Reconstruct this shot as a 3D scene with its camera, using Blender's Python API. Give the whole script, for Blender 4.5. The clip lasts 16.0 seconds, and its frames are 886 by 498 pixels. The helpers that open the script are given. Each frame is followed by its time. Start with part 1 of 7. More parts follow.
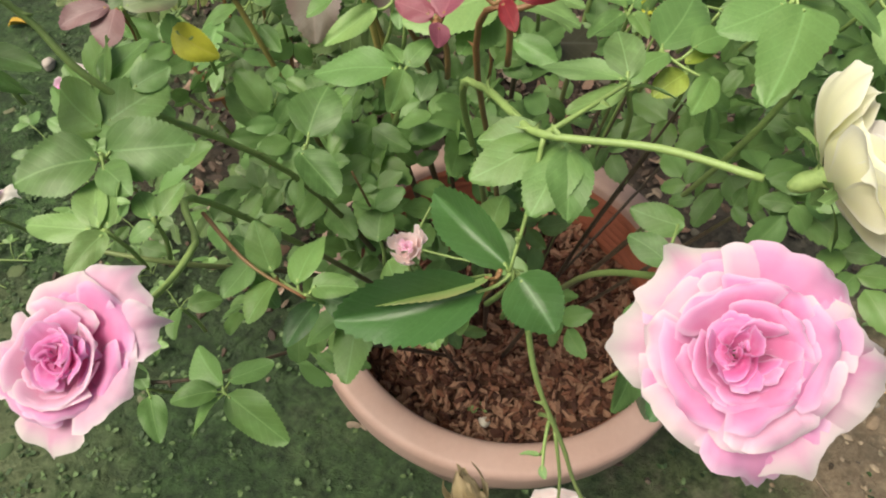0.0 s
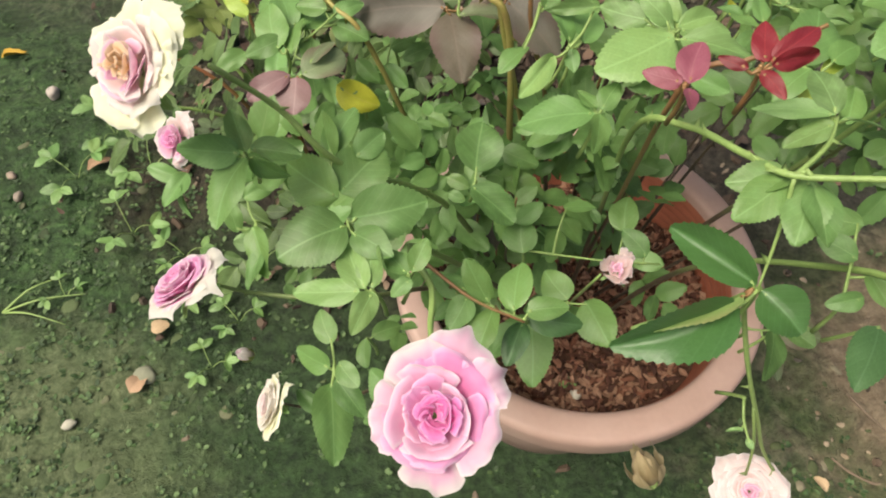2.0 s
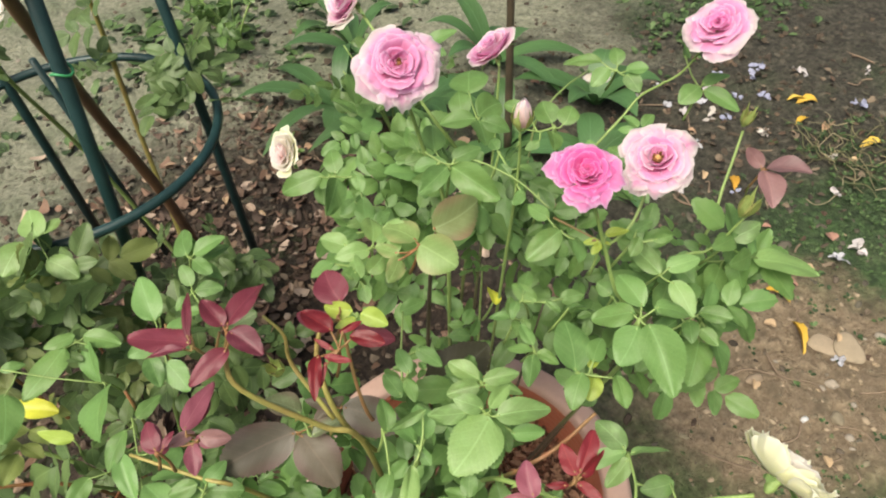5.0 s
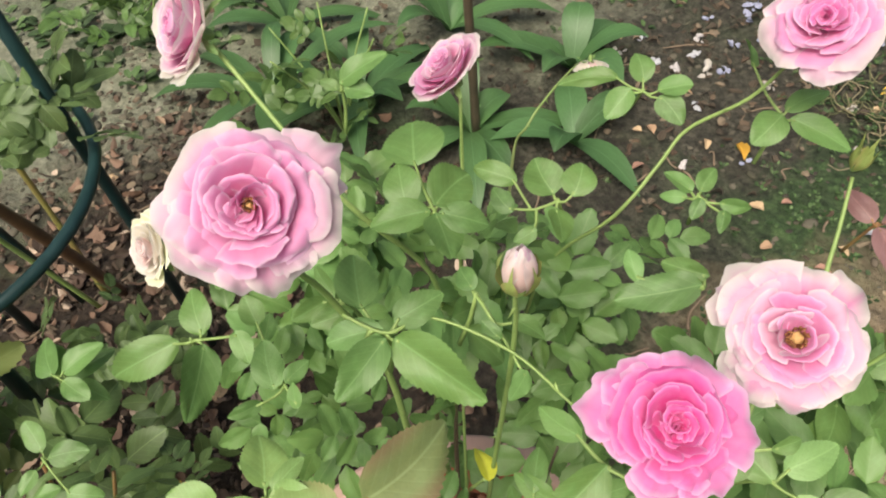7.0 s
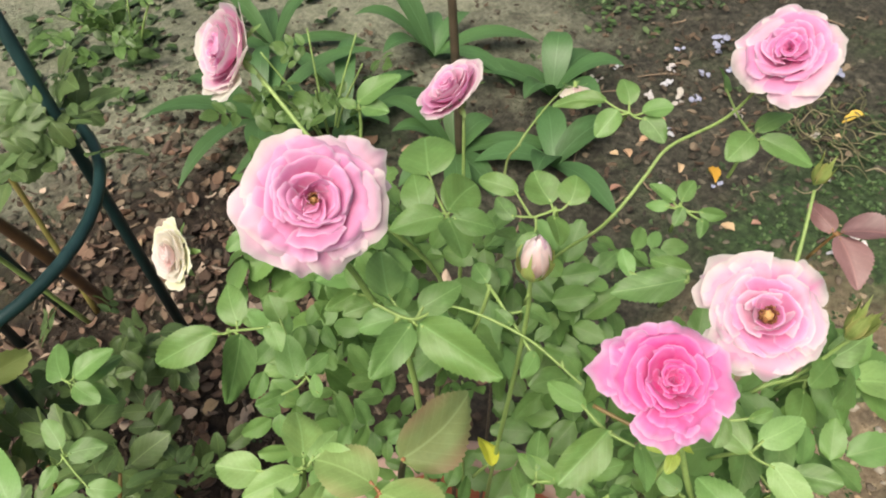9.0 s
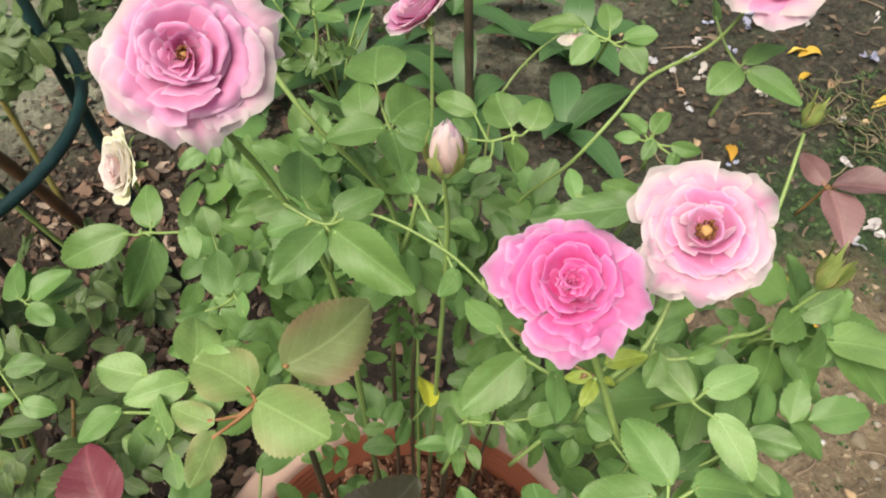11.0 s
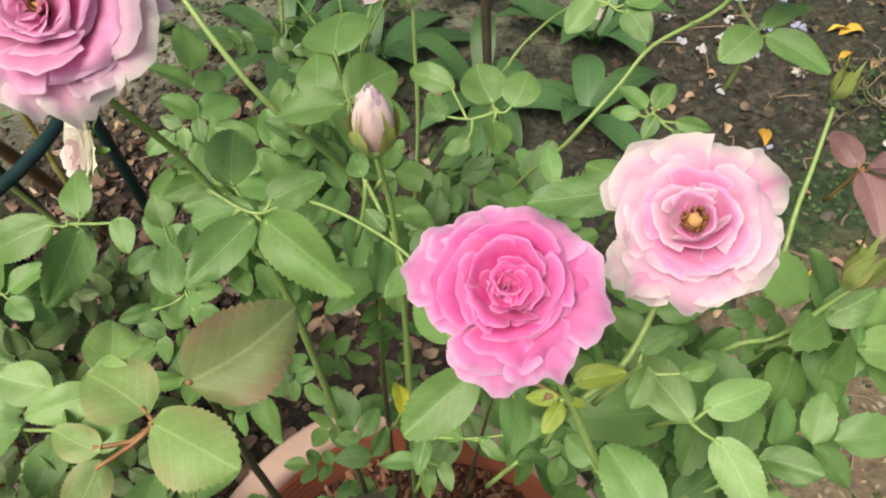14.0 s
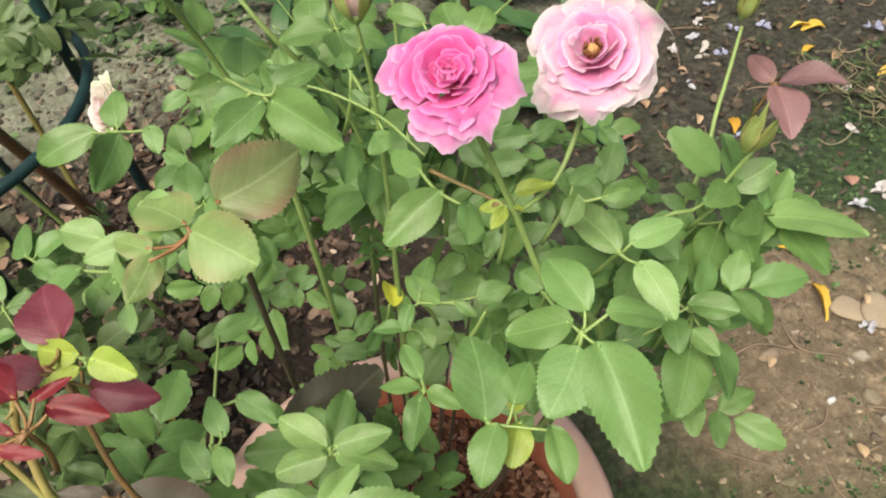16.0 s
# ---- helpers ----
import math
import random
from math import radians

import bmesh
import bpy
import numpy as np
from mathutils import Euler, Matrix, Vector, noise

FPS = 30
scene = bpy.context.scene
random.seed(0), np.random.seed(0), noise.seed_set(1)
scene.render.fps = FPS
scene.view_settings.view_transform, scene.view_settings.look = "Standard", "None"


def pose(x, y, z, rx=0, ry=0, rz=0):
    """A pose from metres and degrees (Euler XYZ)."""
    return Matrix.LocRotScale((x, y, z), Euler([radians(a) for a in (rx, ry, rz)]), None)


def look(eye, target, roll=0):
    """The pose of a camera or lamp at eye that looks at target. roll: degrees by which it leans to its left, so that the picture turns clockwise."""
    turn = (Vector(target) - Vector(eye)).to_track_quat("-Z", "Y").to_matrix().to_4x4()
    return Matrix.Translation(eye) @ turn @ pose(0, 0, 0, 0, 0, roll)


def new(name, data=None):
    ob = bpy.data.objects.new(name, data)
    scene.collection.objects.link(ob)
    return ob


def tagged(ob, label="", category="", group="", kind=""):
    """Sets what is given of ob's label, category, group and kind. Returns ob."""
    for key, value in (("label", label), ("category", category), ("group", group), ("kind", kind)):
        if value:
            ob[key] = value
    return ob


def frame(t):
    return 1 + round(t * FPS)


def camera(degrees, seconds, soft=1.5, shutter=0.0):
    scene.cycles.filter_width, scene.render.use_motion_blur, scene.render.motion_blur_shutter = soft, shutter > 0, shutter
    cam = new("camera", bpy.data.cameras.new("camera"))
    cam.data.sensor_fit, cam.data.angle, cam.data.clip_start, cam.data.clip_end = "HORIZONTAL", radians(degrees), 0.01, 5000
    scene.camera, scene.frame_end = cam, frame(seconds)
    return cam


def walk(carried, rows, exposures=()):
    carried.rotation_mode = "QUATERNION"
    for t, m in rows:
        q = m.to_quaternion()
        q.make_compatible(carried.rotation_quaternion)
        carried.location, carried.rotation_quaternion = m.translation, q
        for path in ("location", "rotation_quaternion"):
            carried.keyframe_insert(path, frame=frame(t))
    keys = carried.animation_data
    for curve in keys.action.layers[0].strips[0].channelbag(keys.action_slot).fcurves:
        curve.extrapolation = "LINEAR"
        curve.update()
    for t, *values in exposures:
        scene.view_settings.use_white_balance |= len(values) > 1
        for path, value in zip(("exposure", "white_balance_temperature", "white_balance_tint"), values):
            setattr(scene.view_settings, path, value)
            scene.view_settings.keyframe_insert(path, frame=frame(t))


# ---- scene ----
cam = camera(64.9, 16.0, 2.0)
walk(cam, [
    (0.0, look((0.0009, 0.0067, 1.0095), (0.0253, 0.5839, 0.1933), 4.46)),
    (0.5, look((-0.0668, -0.0175, 1.0383), (-0.0013, 0.5726, 0.2336), 3.64)),
    (1.0, look((-0.1272, -0.0156, 1.0552), (-0.0451, 0.5747, 0.2522), 1.97)),
    (1.5, look((-0.1428, 0.0050, 1.0616), (-0.0632, 0.5747, 0.2436), 2.20)),
    (2.0, look((-0.1401, 0.0161, 1.0646), (-0.0618, 0.5498, 0.2225), 2.38)),
    (2.5, look((-0.1488, 0.0240, 1.0944), (0.0425, 0.5643, 0.2750), -0.04)),
    (3.0, look((-0.1884, 0.0290, 1.1613), (0.1050, 0.5959, 0.3916), -2.16)),
    (3.5, look((-0.2103, 0.0284, 1.2093), (0.1177, 0.5876, 0.4479), -2.88)),
    (4.0, look((-0.1882, 0.0534, 1.2499), (0.1591, 0.6097, 0.4950), -4.08)),
    (4.5, look((-0.1546, 0.0925, 1.2676), (0.2181, 0.6519, 0.5273), -4.26)),
    (5.0, look((-0.1318, 0.1156, 1.2667), (0.2402, 0.6792, 0.5291), -4.00)),
    (5.2, look((-0.1190, 0.1268, 1.2644), (0.2543, 0.6889, 0.5263), -3.86)),
    (7.3, look((0.0592, 0.3440, 1.1500), (0.4170, 0.8363, 0.3565), -7.99)),
    (7.5, look((0.0492, 0.3450, 1.1573), (0.4105, 0.8317, 0.3619), -7.53)),
    (8.0, look((0.0310, 0.3380, 1.1792), (0.4116, 0.8274, 0.3946), -7.02)),
    (8.2, look((0.0235, 0.3337, 1.1845), (0.4120, 0.8270, 0.4062), -6.59)),
    (10.3, look((0.0044, 0.2865, 1.1770), (0.4140, 0.7891, 0.4156), -2.97)),
    (10.5, look((0.0159, 0.2826, 1.1611), (0.4052, 0.7821, 0.3872), -3.52)),
    (11.0, look((0.0429, 0.2797, 1.1306), (0.4090, 0.7797, 0.3457), -3.26)),
    (11.5, look((0.0584, 0.2754, 1.1123), (0.3999, 0.7875, 0.3242), -4.94)),
    (12.0, look((0.0753, 0.2787, 1.0936), (0.4042, 0.7988, 0.3054), -6.41)),
    (12.5, look((0.0888, 0.2867, 1.0853), (0.4094, 0.8071, 0.2937), -6.42)),
    (13.0, look((0.0916, 0.2905, 1.0842), (0.4111, 0.8086, 0.2908), -6.31)),
    (13.5, look((0.0843, 0.2831, 1.0836), (0.4024, 0.7998, 0.2887), -6.46)),
    (14.0, look((0.0896, 0.2845, 1.0899), (0.4109, 0.8045, 0.2985), -6.85)),
    (14.5, look((0.0948, 0.2839, 1.0874), (0.4154, 0.8050, 0.2965), -6.99)),
    (15.0, look((0.0821, 0.2678, 1.0930), (0.4034, 0.7933, 0.3052), -7.37)),
    (15.5, look((0.0554, 0.2363, 1.0932), (0.3883, 0.7750, 0.3193), -7.53)),
    (16.0, look((0.0311, 0.1882, 1.0935), (0.3785, 0.7326, 0.3300), -8.39)),
], [(0.0, 0.24, 7000, 5), (1.5, 0.36, 7000, 5), (2.5, 0.34, 7000, 5), (5.0, 0.38, 7000, 5), (7.5, 0.32, 7000, 5), (10.5, 0.38, 7000, 5), (11.5, 0.18, 7000, 5), (13.0, 0.20, 7000, 5), (14.0, 0.24, 7000, 5), (15.0, 0.20, 7000, 5), (16.0, 0.40, 7000, 5)])

# ---- light ----
SUN_ELEVATION, SUN_TURN = radians(60), radians(248)
world = bpy.data.worlds.new("sky")
scene.world = world
world.use_nodes = True
wn = world.node_tree
wn.nodes.clear()
sky = wn.nodes.new("ShaderNodeTexSky")
sky.sky_type = "NISHITA"
sky.sun_disc = False
sky.sun_elevation, sky.sun_rotation = SUN_ELEVATION, SUN_TURN
sky.air_density, sky.dust_density, sky.ozone_density = 0.7, 7.0, 0.3
bg = wn.nodes.new("ShaderNodeBackground")
bg.inputs["Strength"].default_value = 0.105
wo = wn.nodes.new("ShaderNodeOutputWorld")
wn.links.new(sky.outputs[0], bg.inputs["Color"])
wn.links.new(bg.outputs[0], wo.inputs["Surface"])
lamp = bpy.data.lights.new("sun", "SUN")
lamp.energy, lamp.angle, lamp.color = 3.3, radians(40), (1.0, 0.95, 0.88)
sun = new("sun", lamp)
sun.matrix_world = look((0, 0, 6), Vector((0, 0, 6)) - Vector((math.sin(SUN_TURN) * math.cos(SUN_ELEVATION), math.cos(SUN_TURN) * math.cos(SUN_ELEVATION), math.sin(SUN_ELEVATION))))


# ---- materials ----
def material(name):
    m = bpy.data.materials.new(name)
    m.use_nodes = True
    nt = m.node_tree
    nt.nodes.clear()
    out = nt.nodes.new("ShaderNodeOutputMaterial")
    p = nt.nodes.new("ShaderNodeBsdfPrincipled")
    nt.links.new(p.outputs[0], out.inputs["Surface"])
    return m, nt, p, out


def math_node(nt, operation, a, b=None):
    n = nt.nodes.new("ShaderNodeMath")
    n.operation = operation
    for k, v in ((0, a), (1, b)):
        if v is None:
            continue
        if isinstance(v, (int, float)):
            n.inputs[k].default_value = v
        else:
            nt.links.new(v, n.inputs[k])
    return n.outputs[0]


def mix(nt, factor, a, b, blend="MIX"):
    n = nt.nodes.new("ShaderNodeMix")
    n.data_type, n.blend_type = "RGBA", blend
    for k, v in ((0, factor), (6, a), (7, b)):
        if isinstance(v, (int, float)):
            n.inputs[k].default_value = v
        elif isinstance(v, tuple):
            n.inputs[k].default_value = (*v, 1.0)
        else:
            nt.links.new(v, n.inputs[k])
    return n.outputs[2]


def ramp(nt, socket, lo, hi):
    n = nt.nodes.new("ShaderNodeMapRange")
    n.inputs["From Min"].default_value, n.inputs["From Max"].default_value = lo, hi
    nt.links.new(socket, n.inputs["Value"])
    return n.outputs[0]


def noise_tex(nt, scale, detail=4.0, rough=0.55, coord=None):
    n = nt.nodes.new("ShaderNodeTexNoise")
    n.inputs["Scale"].default_value, n.inputs["Detail"].default_value, n.inputs["Roughness"].default_value = scale, detail, rough
    if coord is not None:
        nt.links.new(coord, n.inputs["Vector"])
    return n.outputs["Fac"]


def bump(nt, p, height, strength, distance):
    b = nt.nodes.new("ShaderNodeBump")
    b.inputs["Strength"].default_value, b.inputs["Distance"].default_value = strength, distance
    nt.links.new(height, b.inputs["Height"])
    nt.links.new(b.outputs[0], p.inputs["Normal"])


def leaf_material(name, colour, edge=None, vein=(0.30, 0.40, 0.14), rough=0.46, gloss=0.50, through_light=0.24, joined=False):
    """A rose leaf: blade colour that varies from leaf to leaf, paler midrib and side veins, an optional tinted margin."""
    m, nt, p, out = material(name)
    uv = nt.nodes.new("ShaderNodeUVMap")
    sep = nt.nodes.new("ShaderNodeSeparateXYZ")
    nt.links.new(uv.outputs[0], sep.inputs[0])
    u, v = sep.outputs[0], sep.outputs[1]
    au = math_node(nt, "ABSOLUTE", math_node(nt, "SUBTRACT", u, 0.5))
    if joined:
        rnd = nt.nodes.new("ShaderNodeNewGeometry").outputs["Random Per Island"]
    else:
        rnd = nt.nodes.new("ShaderNodeObjectInfo").outputs["Random"]
    dark = tuple(c * 0.62 for c in colour)
    pale = tuple(min(1, c * 1.32 + 0.012) for c in colour)
    base = mix(nt, rnd, dark, pale)
    hue = math_node(nt, "FRACT", math_node(nt, "MULTIPLY", rnd, 7.31))
    base = mix(nt, math_node(nt, "MULTIPLY", hue, 0.45), base, (colour[0] * 1.35, colour[1] * 1.04, colour[2] * 0.80))
    coord = nt.nodes.new("ShaderNodeTexCoord").outputs["Object"]
    blot = noise_tex(nt, 26.0, 5, 0.6, uv.outputs[0] if not joined else coord)
    base = mix(nt, math_node(nt, "MULTIPLY", ramp(nt, blot, 0.35, 0.7), 0.45), base, tuple(c * 0.7 for c in colour))
    big = noise_tex(nt, 3.0, 3, 0.5, uv.outputs[0])
    base = mix(nt, math_node(nt, "MULTIPLY", ramp(nt, big, 0.45, 0.7), 0.5), base, tuple(min(1, c * 1.25 + 0.01) for c in colour))
    if edge is not None:
        base = mix(nt, math_node(nt, "MULTIPLY", ramp(nt, au, 0.22, 0.5), 0.75), base, edge)
    rib = math_node(nt, "LESS_THAN", au, 0.018)
    wave = math_node(nt, "SINE", math_node(nt, "MULTIPLY", math_node(nt, "SUBTRACT", v, math_node(nt, "MULTIPLY", au, 0.75)), 44.0))
    side = math_node(nt, "MULTIPLY", ramp(nt, wave, 0.86, 1.0), 0.16)
    base = mix(nt, math_node(nt, "MAXIMUM", math_node(nt, "MULTIPLY", rib, 0.45), side), base, vein)
    nt.links.new(base, p.inputs["Base Color"])
    p.inputs["Roughness"].default_value = rough
    p.inputs["Specular IOR Level"].default_value = gloss
    relief = math_node(nt, "SUBTRACT", math_node(nt, "MULTIPLY", blot, 0.7), math_node(nt, "MULTIPLY", ramp(nt, wave, 0.2, 1.0), 0.14))
    bump(nt, p, relief, 0.28, 0.0010)
    tr = nt.nodes.new("ShaderNodeBsdfTranslucent")
    nt.links.new(mix(nt, 0.5, base, tuple(min(1, c * 1.6) for c in colour)), tr.inputs["Color"])
    ms = nt.nodes.new("ShaderNodeMixShader")
    ms.inputs[0].default_value = through_light
    nt.links.new(p.outputs[0], ms.inputs[1])
    nt.links.new(tr.outputs[0], ms.inputs[2])
    nt.links.new(ms.outputs[0], out.inputs["Surface"])
    return m


LEAF = {
    "green": ((0.124, 0.248, 0.073), None),
    "light": ((0.184, 0.325, 0.110), None),
    "dark": ((0.062, 0.148, 0.050), None),
    "glossdark": ((0.052, 0.138, 0.038), None),
    "yellowgreen": ((0.30, 0.42, 0.075), None),
    "yellow": ((0.56, 0.58, 0.06), None),
    "olive": ((0.155, 0.200, 0.105), (0.17, 0.10, 0.09)),
    "purple": ((0.112, 0.102, 0.080), (0.135, 0.080, 0.078)),
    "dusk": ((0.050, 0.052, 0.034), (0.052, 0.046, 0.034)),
    "ovalred": ((0.180, 0.245, 0.105), (0.25, 0.13, 0.095)),
    "lightred": ((0.195, 0.305, 0.100), (0.30, 0.28, 0.13)),
    "mauve": ((0.255, 0.070, 0.110), None),
    "maroon": ((0.150, 0.026, 0.048), None),
    "red": ((0.180, 0.012, 0.022), None),
    "plum": ((0.190, 0.110, 0.122), None),
    "purplepink": ((0.235, 0.135, 0.148), None),
}
VEINS = {"maroon": (0.30, 0.07, 0.10), "red": (0.40, 0.05, 0.05), "mauve": (0.36, 0.14, 0.17), "purple": (0.20, 0.15, 0.12), "purplepink": (0.40, 0.22, 0.22), "yellow": (0.6, 0.55, 0.15)}
leaf_mats = {}
for tone, (colour, edge) in LEAF.items():
    leaf_mats[tone] = leaf_material("leaf_" + tone, colour, edge, VEINS.get(tone, tuple(min(1, c * 1.5 + 0.05) for c in colour)), 0.36 if tone == "glossdark" else 0.44)
sepal_mat = leaf_material("sepal", (0.26, 0.34, 0.10), (0.36, 0.30, 0.12), (0.38, 0.44, 0.18), 0.5)
leaf_joined = leaf_material("leaf_inner", LEAF["green"][0], None, (0.2, 0.32, 0.12), 0.47, joined=True)
leaf_joined_pale = leaf_material("leaf_neighbour", (0.094, 0.164, 0.056), None, (0.24, 0.36, 0.14), 0.5, joined=True)
leaf_joined_old = leaf_material("leaf_older", (0.185, 0.250, 0.078), None, (0.32, 0.38, 0.15), 0.5, joined=True)
leaf_joined_dark = leaf_material("leaf_broad", (0.085, 0.165, 0.045), None, (0.16, 0.28, 0.1), 0.4, joined=True)


def stem_material(name, young, old, scale=60.0, woody=False):
    """Young bark, mottled; woody: the cane turns to brown old wood towards its foot."""
    m, nt, p, out = material(name)
    coord = nt.nodes.new("ShaderNodeTexCoord").outputs["Object"]
    f = noise_tex(nt, 18.0, 3, 0.5, coord)
    g = noise_tex(nt, scale * 6, 4, 0.6, coord)
    c = mix(nt, math_node(nt, "MULTIPLY", ramp(nt, g, 0.3, 0.7), 0.4), mix(nt, ramp(nt, f, 0.35, 0.65), young, old), tuple(c * 0.6 for c in old))
    if woody:
        sep = nt.nodes.new("ShaderNodeSeparateXYZ")
        nt.links.new(coord, sep.inputs[0])
        foot = ramp(nt, math_node(nt, "ADD", sep.outputs[2], math_node(nt, "MULTIPLY", f, 0.12)), 0.74, 0.58)
        c = mix(nt, foot, c, mix(nt, ramp(nt, g, 0.35, 0.65), (0.055, 0.042, 0.028), (0.12, 0.085, 0.055)))
    nt.links.new(c, p.inputs["Base Color"])
    p.inputs["Roughness"].default_value = 0.5
    bump(nt, p, g, 0.3, 0.001)
    return m


stem_green = stem_material("stem_green", (0.28, 0.40, 0.13), (0.22, 0.33, 0.10))
stem_yellow = stem_material("stem_yellow", (0.36, 0.36, 0.10), (0.34, 0.25, 0.09))
stem_red = stem_material("stem_red", (0.32, 0.12, 0.06), (0.22, 0.16, 0.06))
cane_green = stem_material("cane_green", (0.28, 0.40, 0.13), (0.22, 0.33, 0.10), woody=True)
cane_yellow = stem_material("cane_yellow", (0.36, 0.36, 0.10), (0.34, 0.25, 0.09), woody=True)
cane_red = stem_material("cane_red", (0.28, 0.12, 0.06), (0.20, 0.16, 0.06), woody=True)
bark_brown = stem_material("bark_brown", (0.21, 0.115, 0.06), (0.11, 0.065, 0.04))
bark_dark = stem_material("bark_dark", (0.10, 0.075, 0.05), (0.055, 0.045, 0.03))


def petal_material(name, base, tip, edge, through_light=0.44, rim_from=0.88):
    """Base at the claw, deepened to paint in the shade between petals, tip towards the rim, and a paler or darker
    margin; fine streaks along the petal.
    """
    base, tip, edge = (tuple(x * 0.85 for x in c) for c in (base, tip, edge))
    m, nt, p, out = material(name)
    uv = nt.nodes.new("ShaderNodeUVMap")
    sep = nt.nodes.new("ShaderNodeSeparateXYZ")
    nt.links.new(uv.outputs[0], sep.inputs[0])
    u, v = sep.outputs[0], sep.outputs[1]
    rnd = nt.nodes.new("ShaderNodeObjectInfo").outputs["Random"]
    au = math_node(nt, "ABSOLUTE", math_node(nt, "SUBTRACT", u, 0.5))
    rim = math_node(nt, "MAXIMUM", ramp(nt, v, rim_from, 0.99), ramp(nt, au, 0.5 * rim_from, 0.5))
    cloud = noise_tex(nt, 3.2, 3, 0.5, uv.outputs[0])
    mp = nt.nodes.new("ShaderNodeMapping")
    mp.inputs["Scale"].default_value = (34.0, 2.0, 1.0)
    nt.links.new(uv.outputs[0], mp.inputs["Vector"])
    streak = noise_tex(nt, 1.0, 3, 0.6, mp.outputs[0])
    # deep base colour imitates the pink shade in the creases of the bloom
    body = mix(nt, ramp(nt, v, 0.52, 0.96), base, tip)
    body = mix(nt, math_node(nt, "MULTIPLY", ramp(nt, streak, 0.35, 0.75), 0.22), body, tuple(c * 0.86 for c in tip))
    body = mix(nt, math_node(nt, "MULTIPLY", ramp(nt, cloud, 0.4, 0.7), 0.22), body, edge)
    body = mix(nt, math_node(nt, "MULTIPLY", rim, 0.8), body, edge)
    body = mix(nt, math_node(nt, "MULTIPLY", rnd, 0.18), body, tuple(min(1, c * 1.12 + 0.02) for c in edge))
    nt.links.new(body, p.inputs["Base Color"])
    p.inputs["Roughness"].default_value = 0.62
    p.inputs["Specular IOR Level"].default_value = 0.25
    p.inputs["Sheen Weight"].default_value = 0.15
    bump(nt, p, streak, 0.18, 0.0006)
    tr = nt.nodes.new("ShaderNodeBsdfTranslucent")
    nt.links.new(body, tr.inputs["Color"])
    ms = nt.nodes.new("ShaderNodeMixShader")
    ms.inputs[0].default_value = through_light
    nt.links.new(p.outputs[0], ms.inputs[1])
    nt.links.new(tr.outputs[0], ms.inputs[2])
    nt.links.new(ms.outputs[0], out.inputs["Surface"])
    return m


PETAL = {
    "hot": petal_material("petal_hot", (0.857, 0.054, 0.326), (0.896, 0.178, 0.567), (0.936, 0.475, 0.819)),
    "pink": petal_material("petal_pink", (0.867, 0.142, 0.452), (0.906, 0.305, 0.704), (0.936, 0.631, 0.882)),
    "soft": petal_material("petal_soft", (0.886, 0.240, 0.525), (0.916, 0.425, 0.756), (0.946, 0.707, 0.898)),
    "blush": petal_material("petal_blush", (0.906, 0.392, 0.620), (0.926, 0.620, 0.830), (0.955, 0.860, 0.898)),
    "pale": petal_material("petal_pale", (0.94, 0.70, 0.68), (0.97, 0.81, 0.82), (0.99, 0.91, 0.92)),
    "edged": petal_material("petal_edged", (0.896, 0.305, 0.609), (0.936, 0.598, 0.830), (0.965, 0.930, 0.898), 0.50, 0.72),
    "cream": petal_material("petal_cream", (0.93, 0.86, 0.74), (0.96, 0.91, 0.87), (0.98, 0.95, 0.92), 0.5),
    "ivory": petal_material("petal_ivory", (0.96, 0.96, 0.58), (0.99, 0.98, 0.74), (0.99, 0.99, 0.84), 0.36),
    "tan": petal_material("petal_tan", (0.78, 0.50, 0.22), (0.92, 0.70, 0.48), (0.95, 0.82, 0.70)),
    "dry": petal_material("petal_dry", (0.46, 0.36, 0.18), (0.60, 0.50, 0.30), (0.52, 0.40, 0.24)),
}


def plain(name, colour, rough=0.6, metal=0.0, grain=200.0, amount=0.35, depth=0.001, strength=0.3, second=None):
    m, nt, p, out = material(name)
    coord = nt.nodes.new("ShaderNodeTexCoord").outputs["Object"]
    g = noise_tex(nt, grain, 6, 0.6, coord)
    b = noise_tex(nt, grain * 0.06, 4, 0.6, coord)
    c = mix(nt, math_node(nt, "MULTIPLY", ramp(nt, g, 0.3, 0.7), amount), colour, tuple(x * 0.55 for x in colour))
    c = mix(nt, math_node(nt, "MULTIPLY", ramp(nt, b, 0.42, 0.66), 0.6), c, second or tuple(min(1, x * 1.2) for x in colour))
    nt.links.new(c, p.inputs["Base Color"])
    p.inputs["Roughness"].default_value, p.inputs["Metallic"].default_value = rough, metal
    bump(nt, p, g, strength, depth)
    return m


clay = plain("pot_plastic_clay", (0.46, 0.305, 0.255), 0.55, 0, 160, 0.14, 0.0006, 0.2, (0.52, 0.37, 0.325))
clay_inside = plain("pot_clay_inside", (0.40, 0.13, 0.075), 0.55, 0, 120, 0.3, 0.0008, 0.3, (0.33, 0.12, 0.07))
steel_green = plain("painted_steel", (0.012, 0.040, 0.042), 0.38, 0.0, 300, 0.3, 0.0004, 0.25, (0.02, 0.055, 0.06))
styles = plain("styles", (0.52, 0.30, 0.12), 0.7, 0, 700, 0.3)
anther = plain("anther", (0.25, 0.095, 0.035), 0.7, 0, 900, 0.4)


